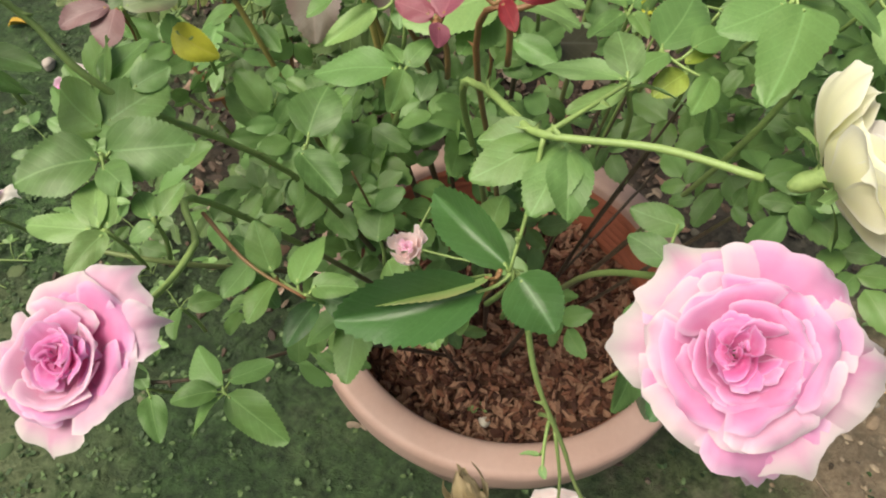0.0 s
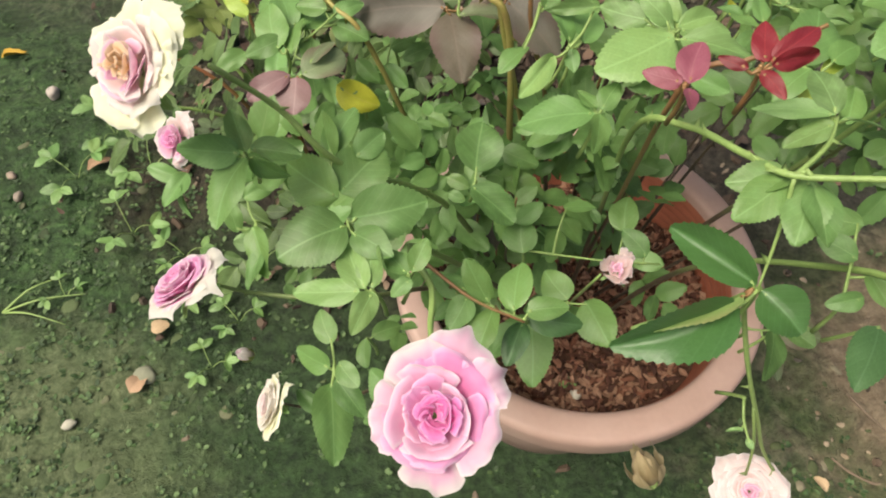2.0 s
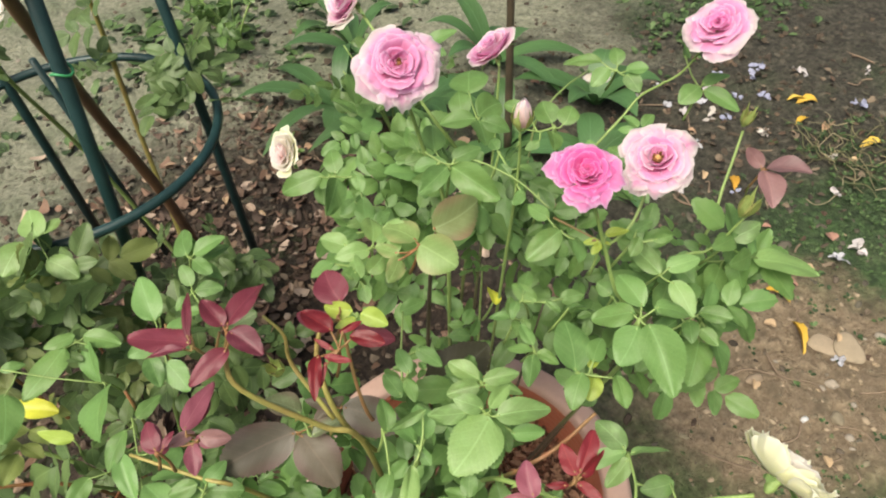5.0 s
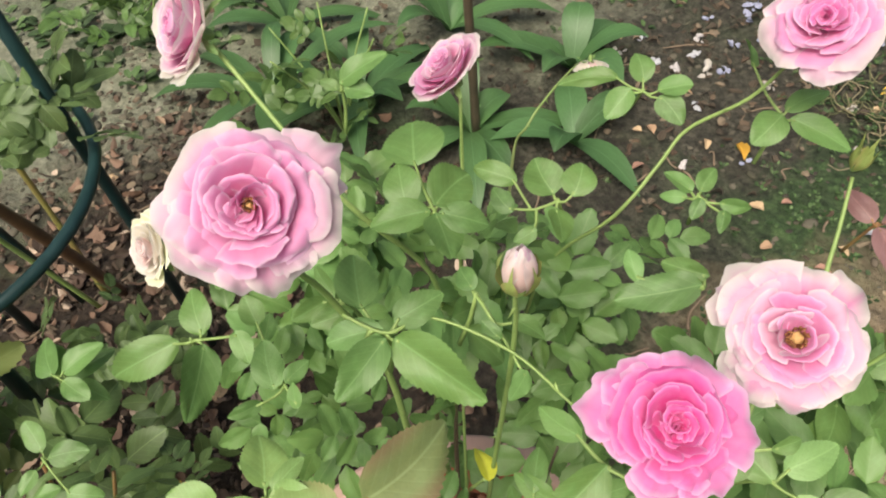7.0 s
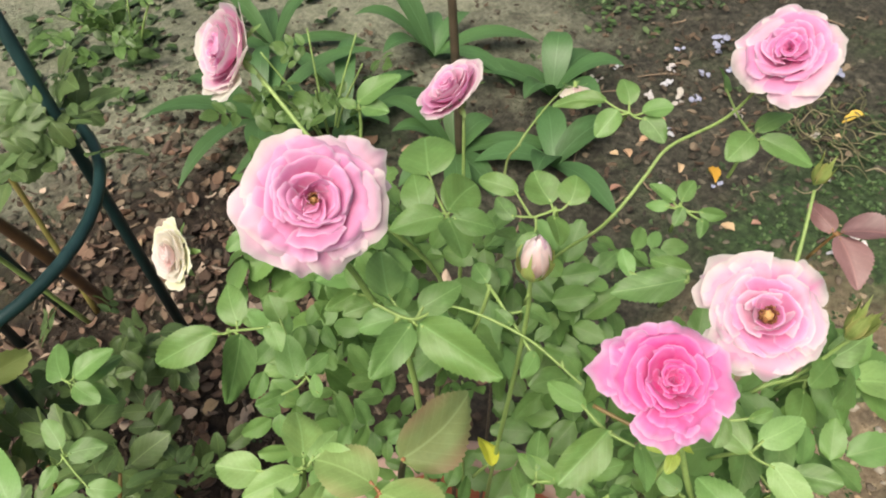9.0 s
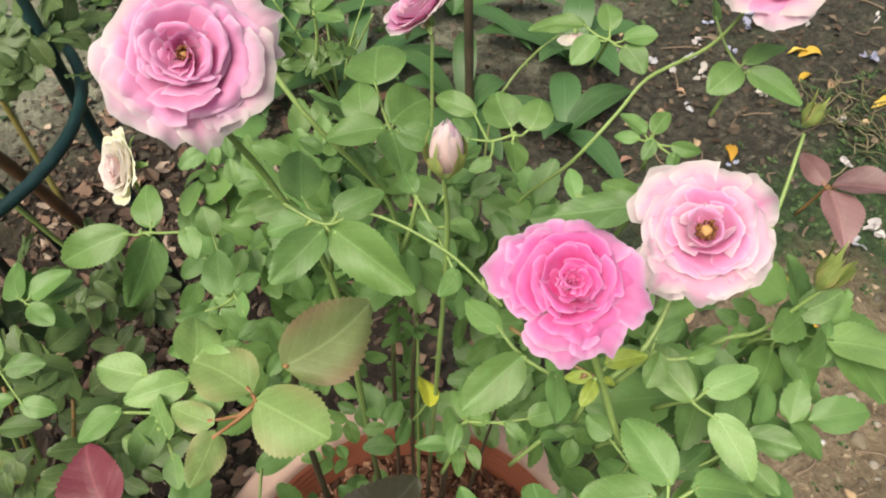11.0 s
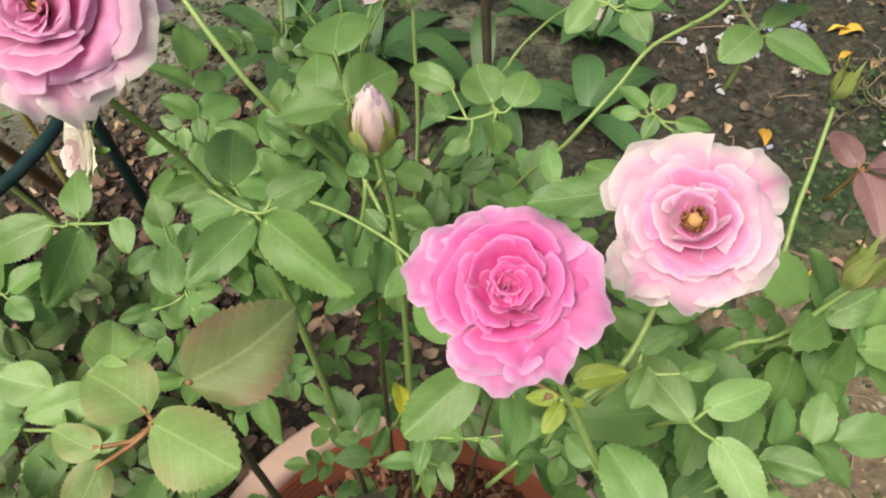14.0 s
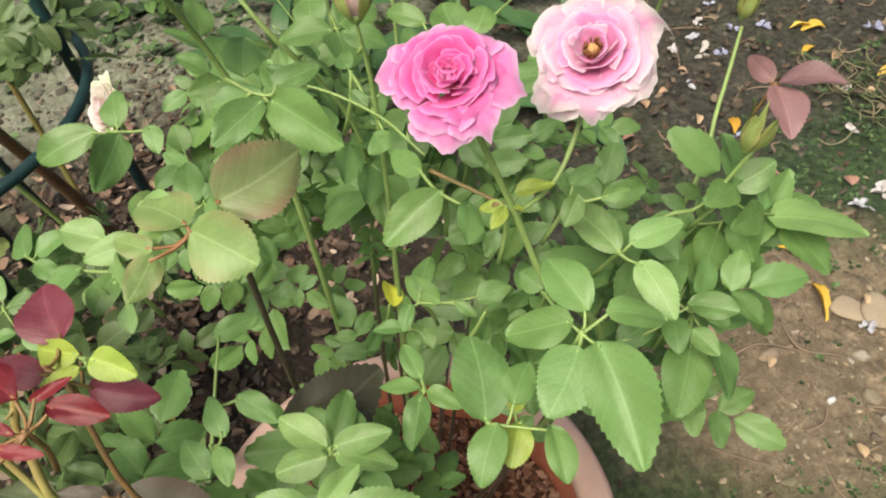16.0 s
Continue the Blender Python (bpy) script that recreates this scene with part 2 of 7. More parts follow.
def varied(name, colours, rough=0.85, grain=300.0, object_random=False):
    """Loose pieces: each island takes its own shade."""
    m, nt, p, out = material(name)
    rnd = nt.nodes.new("ShaderNodeObjectInfo").outputs["Random"] if object_random else nt.nodes.new("ShaderNodeNewGeometry").outputs["Random Per Island"]
    cr = nt.nodes.new("ShaderNodeValToRGB")
    cr.color_ramp.interpolation = "CONSTANT"
    for k, c in enumerate(colours):
        e = cr.color_ramp.elements[0] if k == 0 else cr.color_ramp.elements[1] if k == 1 else cr.color_ramp.elements.new(0.5)
        e.position, e.color = k / len(colours), (*c, 1)
    nt.links.new(rnd, cr.inputs[0])
    coord = nt.nodes.new("ShaderNodeTexCoord").outputs["Object"]
    g = noise_tex(nt, grain, 5, 0.6, coord)
    nt.links.new(mix(nt, math_node(nt, "MULTIPLY", ramp(nt, g, 0.3, 0.7), 0.55), cr.outputs[0], mix(nt, 0.5, cr.outputs[0], (0.03, 0.02, 0.015))), p.inputs["Base Color"])
    p.inputs["Roughness"].default_value = rough
    bump(nt, p, g, 0.4, 0.001)
    return m


CHIP_TONES = [(0.204, 0.081, 0.045), (0.126, 0.047, 0.026), (0.272, 0.122, 0.073), (0.068, 0.025, 0.015), (0.349, 0.194, 0.125), (0.165, 0.063, 0.036), (0.097, 0.034, 0.020), (0.223, 0.095, 0.057)]
chip_mat = varied("coir_chips", CHIP_TONES)
single_chip_mat = varied("husk_chip", CHIP_TONES, object_random=True)
litter_mat = varied("leaf_litter", [(0.109, 0.075, 0.049), (0.051, 0.038, 0.027), (0.082, 0.053, 0.036), (0.188, 0.145, 0.102), (0.063, 0.047, 0.032), (0.094, 0.066, 0.043), (0.039, 0.031, 0.022), (0.074, 0.061, 0.043)])
mulch_mat = varied("bark_mulch", [(0.089, 0.059, 0.039), (0.041, 0.028, 0.020), (0.148, 0.111, 0.078), (0.063, 0.041, 0.028), (0.030, 0.021, 0.016), (0.199, 0.156, 0.115), (0.052, 0.034, 0.025)])
stone_mat = varied("pebbles", [(0.17, 0.14, 0.105), (0.22, 0.185, 0.14), (0.12, 0.095, 0.07), (0.30, 0.265, 0.22), (0.14, 0.11, 0.08)])
weed_mat = varied("weeds", [(0.030, 0.072, 0.018), (0.055, 0.115, 0.030), (0.022, 0.052, 0.014), (0.10, 0.17, 0.06), (0.040, 0.090, 0.024)], 0.7)
twig_mat = varied("twigs", [(0.16, 0.11, 0.075), (0.23, 0.17, 0.12), (0.10, 0.07, 0.05)])
yellow_leaf_mat = varied("fallen_yellow", [(0.62, 0.40, 0.05), (0.55, 0.31, 0.04), (0.66, 0.48, 0.09)], 0.6, 200, True)
litter_leaf_mat = varied("dry_leaf_litter", [(0.30, 0.21, 0.145), (0.12, 0.075, 0.052), (0.50, 0.385, 0.30), (0.07, 0.046, 0.034), (0.20, 0.12, 0.082), (0.60, 0.50, 0.41), (0.09, 0.055, 0.04), (0.22, 0.13, 0.095)], 0.75, 240.0)
clod_mat = varied("earth_clods", [(0.070, 0.064, 0.048), (0.037, 0.034, 0.026), (0.11, 0.10, 0.075), (0.055, 0.054, 0.036), (0.14, 0.125, 0.095)], 0.95, 260.0)
sand_clod_mat = varied("sandy_clods", [(0.30, 0.23, 0.15), (0.22, 0.165, 0.105), (0.36, 0.285, 0.20), (0.17, 0.14, 0.095), (0.26, 0.22, 0.16)], 0.95, 260.0)
fallen_petal_mat = varied("fallen_petal", [(0.42, 0.43, 0.48), (0.32, 0.34, 0.48), (0.45, 0.42, 0.39), (0.50, 0.47, 0.48)], 0.6, 200, True)
tan_leaf_mat = varied("fallen_tan", [(0.50, 0.36, 0.22), (0.42, 0.27, 0.17), (0.36, 0.20, 0.15)], 0.7, 200, True)


def ground_material():
    m, nt, p, out = material("garden_soil")
    coord = nt.nodes.new("ShaderNodeTexCoord").outputs["Object"]
    big = noise_tex(nt, 2.1, 4, 0.55, coord)
    drift = noise_tex(nt, 1.7, 6, 0.62, coord)
    mid = noise_tex(nt, 9.0, 6, 0.62, coord)
    blotch = noise_tex(nt, 17.0, 5, 0.6, coord)
    fine = noise_tex(nt, 60.0, 8, 0.68, coord)
    grit = noise_tex(nt, 320.0, 4, 0.7, coord)
    warp = nt.nodes.new("ShaderNodeVectorMath")
    warp.operation = "ADD"
    nw = nt.nodes.new("ShaderNodeTexNoise")
    nw.inputs["Scale"].default_value = 14.0
    nt.links.new(coord, nw.inputs["Vector"])
    sc = nt.nodes.new("ShaderNodeVectorMath")
    sc.operation = "SCALE"
    sc.inputs["Scale"].default_value = 0.09
    nt.links.new(nw.outputs["Color"], sc.inputs[0])
    nt.links.new(coord, warp.inputs[0])
    nt.links.new(sc.outputs[0], warp.inputs[1])
    vor = nt.nodes.new("ShaderNodeTexVoronoi")
    vor.inputs["Scale"].default_value = 24.0
    nt.links.new(warp.outputs[0], vor.inputs["Vector"])
    clod = ramp(nt, vor.outputs["Distance"], 0.1, 0.62)
    soil = mix(nt, ramp(nt, fine, 0.36, 0.66), (0.018, 0.017, 0.012), (0.098, 0.092, 0.068))
    soil = mix(nt, math_node(nt, "MULTIPLY", ramp(nt, blotch, 0.5, 0.66), 0.7), soil, (0.022, 0.018, 0.013))
    soil = mix(nt, math_node(nt, "MULTIPLY", ramp(nt, noise_tex(nt, 31.0, 4, 0.6, coord), 0.56, 0.68), 0.5), soil, (0.16, 0.145, 0.108))
    sand = mix(nt, ramp(nt, fine, 0.34, 0.66), (0.23, 0.17, 0.11), (0.48, 0.38, 0.26))
    sand = mix(nt, math_node(nt, "MULTIPLY", ramp(nt, blotch, 0.52, 0.66), 0.55), sand, (0.15, 0.125, 0.085))
    sand = mix(nt, math_node(nt, "MULTIPLY", clod, 0.4), sand, (0.10, 0.072, 0.045))
    moss = mix(nt, ramp(nt, fine, 0.36, 0.66), (0.017, 0.048, 0.014), (0.088, 0.181, 0.054))
    pale_moss = mix(nt, ramp(nt, fine, 0.36, 0.64), (0.082, 0.115, 0.048), (0.203, 0.240, 0.125))
    moss = mix(nt, math_node(nt, "MULTIPLY", ramp(nt, blotch, 0.54, 0.68), 0.45), moss, (0.068, 0.144, 0.045))
    moss = mix(nt, math_node(nt, "MULTIPLY", ramp(nt, noise_tex(nt, 5.5, 5, 0.6, coord), 0.56, 0.68), 0.40), moss, pale_moss)
    moss = mix(nt, math_node(nt, "MULTIPLY", ramp(nt, mid, 0.50, 0.38), 0.6), moss, (0.012, 0.024, 0.008))
    moss = mix(nt, math_node(nt, "MULTIPLY", clod, 0.28), moss, (0.020, 0.030, 0.012))
    worn = mix(nt, ramp(nt, mid, 0.38, 0.54), mix(nt, ramp(nt, fine, 0.36, 0.64), (0.11, 0.105, 0.065), (0.23, 0.215, 0.14)), mix(nt, ramp(nt, fine, 0.36, 0.64), (0.035, 0.062, 0.018), (0.13, 0.17, 0.062)))
    grey = mix(nt, ramp(nt, fine, 0.36, 0.66), (0.18, 0.19, 0.135), (0.34, 0.345, 0.26))
    grey = mix(nt, math_node(nt, "MULTIPLY", ramp(nt, blotch, 0.50, 0.70), 0.45), grey, (0.12, 0.14, 0.08))

    def patch(x, y, rx, ry, lo=0.75, hi=1.2, rag=0.0):
        """A patch of ground cover round a spot, with a ragged outline."""
        mp = nt.nodes.new("ShaderNodeMapping")
        mp.vector_type = "POINT"
        mp.inputs["Location"].default_value = (-x / rx, -y / ry, 0)
        mp.inputs["Scale"].default_value = (1 / rx, 1 / ry, 0.0)
        nt.links.new(coord, mp.inputs["Vector"])
        ln = nt.nodes.new("ShaderNodeVectorMath")
        ln.operation = "LENGTH"
        nt.links.new(mp.outputs[0], ln.inputs[0])
        d = math_node(nt, "ADD", ln.outputs["Value"], math_node(nt, "MULTIPLY", math_node(nt, "SUBTRACT", mid, 0.5), 0.9))
        d = math_node(nt, "ADD", d, math_node(nt, "MULTIPLY", math_node(nt, "SUBTRACT", drift, 0.5), rag)) if rag else d
        return math_node(nt, "SUBTRACT", 1.0, ramp(nt, d, lo, hi))

    c = soil
    c = mix(nt, patch(0.5, 2.60, 1.75, 1.15, 0.75, 1.25, 1.6), c, grey)
    c = mix(nt, patch(-1.05, 0.0, 1.05, 1.6, 0.75, 1.25, 1.2), c, moss)
    mulch = mix(nt, ramp(nt, fine, 0.34, 0.66), (0.016, 0.011, 0.008), (0.068, 0.046, 0.032))
    c = mix(nt, patch(0.05, 1.25, 0.62, 0.66), c, mulch)
    c = mix(nt, patch(0.25, -0.30, 0.70, 0.68, 0.75, 1.2, 0.7), c, moss)
    c = mix(nt, math_node(nt, "MULTIPLY", patch(-0.27, 0.82, 0.36, 0.32), 0.85), c, mulch)
    # darker moss: its dark green blotches plus painted-in shade round bush and pot
    shaded_moss = mix(nt, ramp(nt, fine, 0.36, 0.66), (0.011, 0.027, 0.009), (0.044, 0.095, 0.030))
    c = mix(nt, math_node(nt, "MULTIPLY", patch(-0.38, 0.50, 0.26, 0.30), 0.8), c, shaded_moss)
    # shade in front of the pot, put into the moss colour
    c = mix(nt, math_node(nt, "MULTIPLY", patch(-0.02, 0.16, 0.30, 0.18), 0.7), c, shaded_moss)
    c = mix(nt, math_node(nt, "MULTIPLY", patch(-0.70, 0.34, 0.26, 0.24), 0.9), c, pale_moss)
    c = mix(nt, math_node(nt, "MULTIPLY", patch(0.66, 0.30, 0.36, 0.36), 0.85), c, worn)
    c = mix(nt, math_node(nt, "MULTIPLY", patch(1.26, 0.50, 0.34, 0.20), 0.85), c, moss)
    c = mix(nt, patch(0.84, 0.35, 0.32, 0.26), c, sand)
    c = mix(nt, math_node(nt, "MULTIPLY", ramp(nt, big, 0.52, 0.66), 0.45), c, moss)
    c = mix(nt, math_node(nt, "MULTIPLY", ramp(nt, grit, 0.62, 0.75), 0.2), c, (0.36, 0.31, 0.25))
    nt.links.new(c, p.inputs["Base Color"])
    p.inputs["Roughness"].default_value = 0.9
    h = math_node(nt, "ADD", math_node(nt, "MULTIPLY", fine, 0.9), math_node(nt, "MULTIPLY", grit, 0.3))
    h = math_node(nt, "SUBTRACT", h, math_node(nt, "MULTIPLY", clod, 0.5))
    bump(nt, p, h, 1.0, 0.020)
    return m


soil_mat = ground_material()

# ---- shape helpers ----
rng = random.Random(11)


def mesh_of(name, verts, faces, mats, uvs=None, smooth=True, slots=None):
    me = bpy.data.meshes.new(name)
    me.from_pydata(verts, [], faces)
    for m in mats:
        me.materials.append(m)
    if uvs is not None:
        layer = me.uv_layers.new(name="UVMap")
        flat = np.array([c for f in faces for k in f for c in uvs[k]], dtype=np.float32)
        layer.data.foreach_set("uv", flat)
    if slots is not None:
        me.polygons.foreach_set("material_index", slots)
    if smooth:
        me.polygons.foreach_set("use_smooth", [True] * len(faces))
    me.update()
    return me


def part_mesh(name, me, parent, label="", m=None):
    """Links a mesh as one part under a thing (whose base is an Empty) or under a part."""
    ob = new(name, me)
    ob.parent = parent
    if parent.type == "EMPTY":
        ob.matrix_parent_inverse = Matrix.Translation(-parent.location)
    if m is not None:
        ob.matrix_basis = m
    if label:
        ob["label"] = label
    return ob


def thing(name, base, label, category, group="", kind=""):
    e = new(name)
    e.location = base
    e.empty_display_size = 0.05
    return tagged(e, label, category, group, kind)


def smooth_path(points, steps=6):
    """A Catmull-Rom line through the points."""
    pts = [Vector(p) for p in points]
    pts = [pts[0] * 2 - pts[1]] + pts + [pts[-1] * 2 - pts[-2]]
    out = []
    for i in range(1, len(pts) - 2):
        a, b, c, d = pts[i - 1:i + 3]
        for k in range(steps):
            t = k / steps
            out.append(0.5 * ((2 * b) + (c - a) * t + (2 * a - 5 * b + 4 * c - d) * t * t + (3 * b - a - 3 * c + d) * t ** 3))
    out.append(pts[-2])
    return out


def tube_data(points, r0, r1, sides=7, wobble=0.0, base=0):
    verts, faces = [], []
    n = len(points)
    ref = Vector((0.31, 0.17, 0.93))
    for i, p in enumerate(points):
        d = (points[min(i + 1, n - 1)] - points[max(i - 1, 0)]).normalized()
        s = d.cross(ref)
        if s.length < 0.05:
            s = d.cross(Vector((1, 0, 0)))
        s.normalize()
        q = d.cross(s)
        r = r0 + (r1 - r0) * i / max(1, n - 1)
        r *= 1 + (rng.uniform(-wobble, wobble) if wobble else 0)
        for k in range(sides):
            a = 2 * math.pi * k / sides
            verts.append(p + (s * math.cos(a) + q * math.sin(a)) * r)
    for i in range(n - 1):
        for k in range(sides):
            a, b = base + i * sides + k, base + i * sides + (k + 1) % sides
            faces.append((a, b, b + sides, a + sides))
    faces.append(tuple(base + k for k in range(sides))[::-1])
    faces.append(tuple(base + (n - 1) * sides + k for k in range(sides)))
    return verts, faces


def tube_mesh(name, points, r0, r1, mat, sides=8, thorns=0, wobble=0.06, steps=6):
    pts = smooth_path(points, steps)
    verts, faces = tube_data(pts, r0, r1, sides, wobble)
    for _ in range(thorns):
        i = rng.randrange(1, len(pts) - 2)
        d = (pts[i + 1] - pts[i]).normalized()
        side = Vector((rng.gauss(0, 1), rng.gauss(0, 1), rng.gauss(0, 1))).cross(d).normalized()
        r = r0 + (r1 - r0) * i / len(pts)
        o = len(verts)
        c = pts[i] + side * r * 0.7
        for k in range(4):
            a = math.pi / 2 * k
            verts.append(c + d * math.cos(a) * 0.0022 + side.cross(d) * math.sin(a) * 0.0009)
        verts.append(c + side * 0.0052 - d * 0.002)
        faces += [(o, o + 1, o + 4), (o + 1, o + 2, o + 4), (o + 2, o + 3, o + 4), (o + 3, o, o + 4)]
    return mesh_of(name, verts, faces, [mat])


def leaf_data(seed, rows=9, fold=0.16, curl=0.10, teeth=0.05, oval=0.5, twist=0.0):
    """A toothed leaflet of length 1 along y and width 1 along x, shallowly folded along its midrib, arched, puckered between its veins."""
    r = random.Random(seed)
    verts, uvs, faces = [], [], []
    lean, ph, sag = r.uniform(-0.06, 0.06), r.uniform(0, 6), r.uniform(-0.5, 0.5)
    for i in range(rows):
        v = i / (rows - 1)
        w = math.sin(math.pi * min(1.0, v ** (0.68 + 0.26 * oval))) ** 0.62 if 0 < v < 1 else 0.0
        if v >= 1:
            w = 0.012
        if v <= 0:
            w = 0.05
        tooth = (teeth if i % 2 else -teeth) if 0 < i < rows - 1 else 0
        for k, x in enumerate((-1, -0.62, -0.3, 0, 0.3, 0.62, 1)):
            h = w * 0.5 * x * (1 + (tooth if abs(x) == 1 else 0))
            y = v + ((0.5 / rows) * (1 if i % 2 else -0.4) * (abs(x) == 1) if 0 < i < rows - 1 else 0)
            pucker = 0.010 * math.sin(15 * (v - 0.3 * abs(x)) + ph) * min(1.0, 2.2 * abs(x)) * (1 - 0.5 * abs(x))
            droop = 0.05 * (abs(x) ** 2) * (1 + sag) * w
            z = abs(h) * fold * 2 - curl * (v - 0.35) ** 2 * 2.0 - droop + pucker + 0.034 * math.sin(7 * v + seed + 2.4 * x) * abs(x) * abs(x) + twist * h * v
            verts.append((h + lean * math.sin(math.pi * v), y, z))
            uvs.append((0.5 + 0.5 * x * max(w, 0.1), v))
    for i in range(rows - 1):
        for k in range(6):
            a = i * 7 + k
            faces.append((a, a + 1, a + 8, a + 7))
    return verts, uvs, faces


leaf_meshes = {}


def leaf_mesh(tone, variant):
    if (tone, variant) not in leaf_meshes:
        fold = 0.30 if tone == "glossdark" else 0.05 + 0.05 * (variant % 3)
        curl = (0.04, 0.10, 0.16, 0.07, 0.20)[variant % 5]
        v, uv, f = leaf_data(variant * 7 + 1, 33, fold, curl, 0.033, (0.2, 0.6, 0.4, 0.8)[variant % 4], (0.0, 0.25, -0.25)[variant % 3])
        leaf_meshes[(tone, variant)] = mesh_of("leaflet", v, f, [leaf_mats[tone]], uv)
    return leaf_meshes[(tone, variant)]


def leaf_matrix(base, tip, width, lift, normal):
    y = tip - base
    length = y.length
    y = y / length
    x = y.cross(normal)
    x.normalize()
    z = x.cross(y)
    return Matrix(((x.x * length * width, y.x * length, z.x * length, base.x), (x.y * length * width, y.y * length, z.y * length, base.y), (x.z * length * width, y.z * length, z.z * length, base.z), (0, 0, 0, 1)))


LIGHTWARD = Vector((-0.22, -0.38, 0.90)).normalized()


def leaf_spray(tone, joint, leaflets, parent=None):
    """A compound leaf: a thin rachis with the leaflets that hang on it, each from its base to its tip."""
    j = Vector(joint)
    verts, faces = [], []
    rods = []
    far = max(leaflets, key=lambda q: (Vector(q[:3]) - j).length)
    tip, first = Vector(far[:3]), j - Vector((0, 0, 0.002))
    reach = (tip - first).length
    for bx, by, bz, tx, ty, tz, w in leaflets:
        b, t = Vector((bx, by, bz)), Vector((tx, ty, tz))
        d = (t - b).normalized()
        root = first
        if reach > 0.02 and b != tip:
            q = max(0.0, min(1.0, (b - first).dot(tip - first) / reach ** 2 - 0.004 / reach))
            root = first.lerp(tip, q) + Vector((0, 0, -0.012 * q * (1 - q)))
        rods.append((root, (root + b) / 2 + Vector((0, 0, -0.003)), b + d * 0.003))
    for rod in rods:
        if (rod[2] - rod[0]).length < 0.004:
            continue
        v, f = tube_data(smooth_path(rod, 2), 0.0011, 0.0008, 5, 0.0, len(verts))
        verts += v
        faces += f
    drop = j + Vector((rng.uniform(-0.012, 0.012), rng.uniform(0.0, 0.02), -0.04))
    v, f = tube_data(smooth_path((drop, (drop + j) / 2 + Vector((0.002, 0, 0)), j), 2), 0.0015, 0.0011, 5, 0.0, len(verts))
    verts += v
    faces += f
    rachis = part_mesh("leaf_spray", mesh_of("leaf_spray", verts, faces, [stem_red if tone in ("maroon", "red", "purple", "dusk", "ovalred", "lightred", "purplepink", "plum", "mauve") else stem_green]), parent or bush)
    if tone not in ("green", "light"):
        rachis["label"] = TONE_WORDS[tone]
    for bx, by, bz, tx, ty, tz, w in leaflets:
        b, t = Vector((bx, by, bz)), Vector((tx, ty, tz))
        n = (LIGHTWARD + Vector((rng.gauss(0, 0.36), rng.gauss(0, 0.36), 0))).normalized()
        part_mesh("leaflet", leaf_mesh(tone, rng.randrange(12)), rachis, m=leaf_matrix(b, t, w * 1.06, 0, n))
    return rachis


TONE_WORDS = {
    "dark": "dark green leaf spray", "glossdark": "large glossy dark green folded leaf spray", "yellowgreen": "young yellow-green leaf spray",
    "yellow": "yellowed dying leaf", "olive": "olive green leaf spray with reddish tint", "purple": "dull dark purple leaf spray", "dusk": "dark olive leaf low over the pot",
    "ovalred": "large oval olive leaf with reddish margin", "lightred": "round light green leaves with reddish stalk", "mauve": "young mauve red leaf spray",
    "maroon": "dark maroon young leaf spray", "red": "glossy deep red young leaf spray", "purplepink": "pinkish purple leaf spray", "plum": "dull plum purple leaf spray",
}


def petal_data(phi, r0, z0, length, width, th0, th1, reflex, wrap, point, seed, nu=8, nv=7):
    """One petal on a cup round the z axis: th0 and th1 are its lean from the axis at claw and rim."""
    r = random.Random(seed)
    verts, uvs, faces = [], [], []
    wav, ph = r.uniform(0.5, 1.0), r.uniform(0, 6)
    skew = r.uniform(-0.12, 0.12)
    for jv in range(nv):
        for iu in range(nu):
            u = -1 + 2 * iu / (nu - 1)
            top = 1 - 0.24 * abs(u) ** 3.0 + point * max(0.0, 1 - abs(u - skew) * 3.2) ** 1.3 + 0.045 * math.sin(6.0 * u + ph)
            s = jv / (nv - 1) * top
            q = jv / (nv - 1)
            rr, zz, steps = r0, z0, 7
            for k in range(steps):
                m = (k + 0.5) / steps * s
                th = th0 + (th1 - th0) * m ** 1.35 + reflex * max(0.0, m - 0.70) ** 1.4 * 9
                rr += math.sin(th) * length * s / steps
                zz += math.cos(th) * length * s / steps
            w = width * (0.30 + 0.85 * q ** 0.8) * math.sqrt(max(0.02, 1 - max(0.0, (q - 0.62) / 0.48) ** 2 * 0.55))
            curve = max(rr, 0.06) * wrap[0] + wrap[1]
            a = phi + skew * q + u * w / curve
            ruffle = 0.06 * wav * q * q * math.sin(5.0 * u + ph) * length
            edge = reflex * 0.16 * abs(u) ** 3 * q
            rad = max(0.01, rr + ruffle * 0.8 + edge * 0.7 - 0.10 * width * u * u * wrap[0] * 0)
            verts.append((rad * math.cos(a), rad * math.sin(a), zz + ruffle - edge * 0.55))
            uvs.append((0.5 + 0.5 * u, q))
    for jv in range(nv - 1):
        for iu in range(nu - 1):
            a = jv * nu + iu
            faces.append((a, a + 1, a + nu + 1, a + nu))
    return verts, uvs, faces


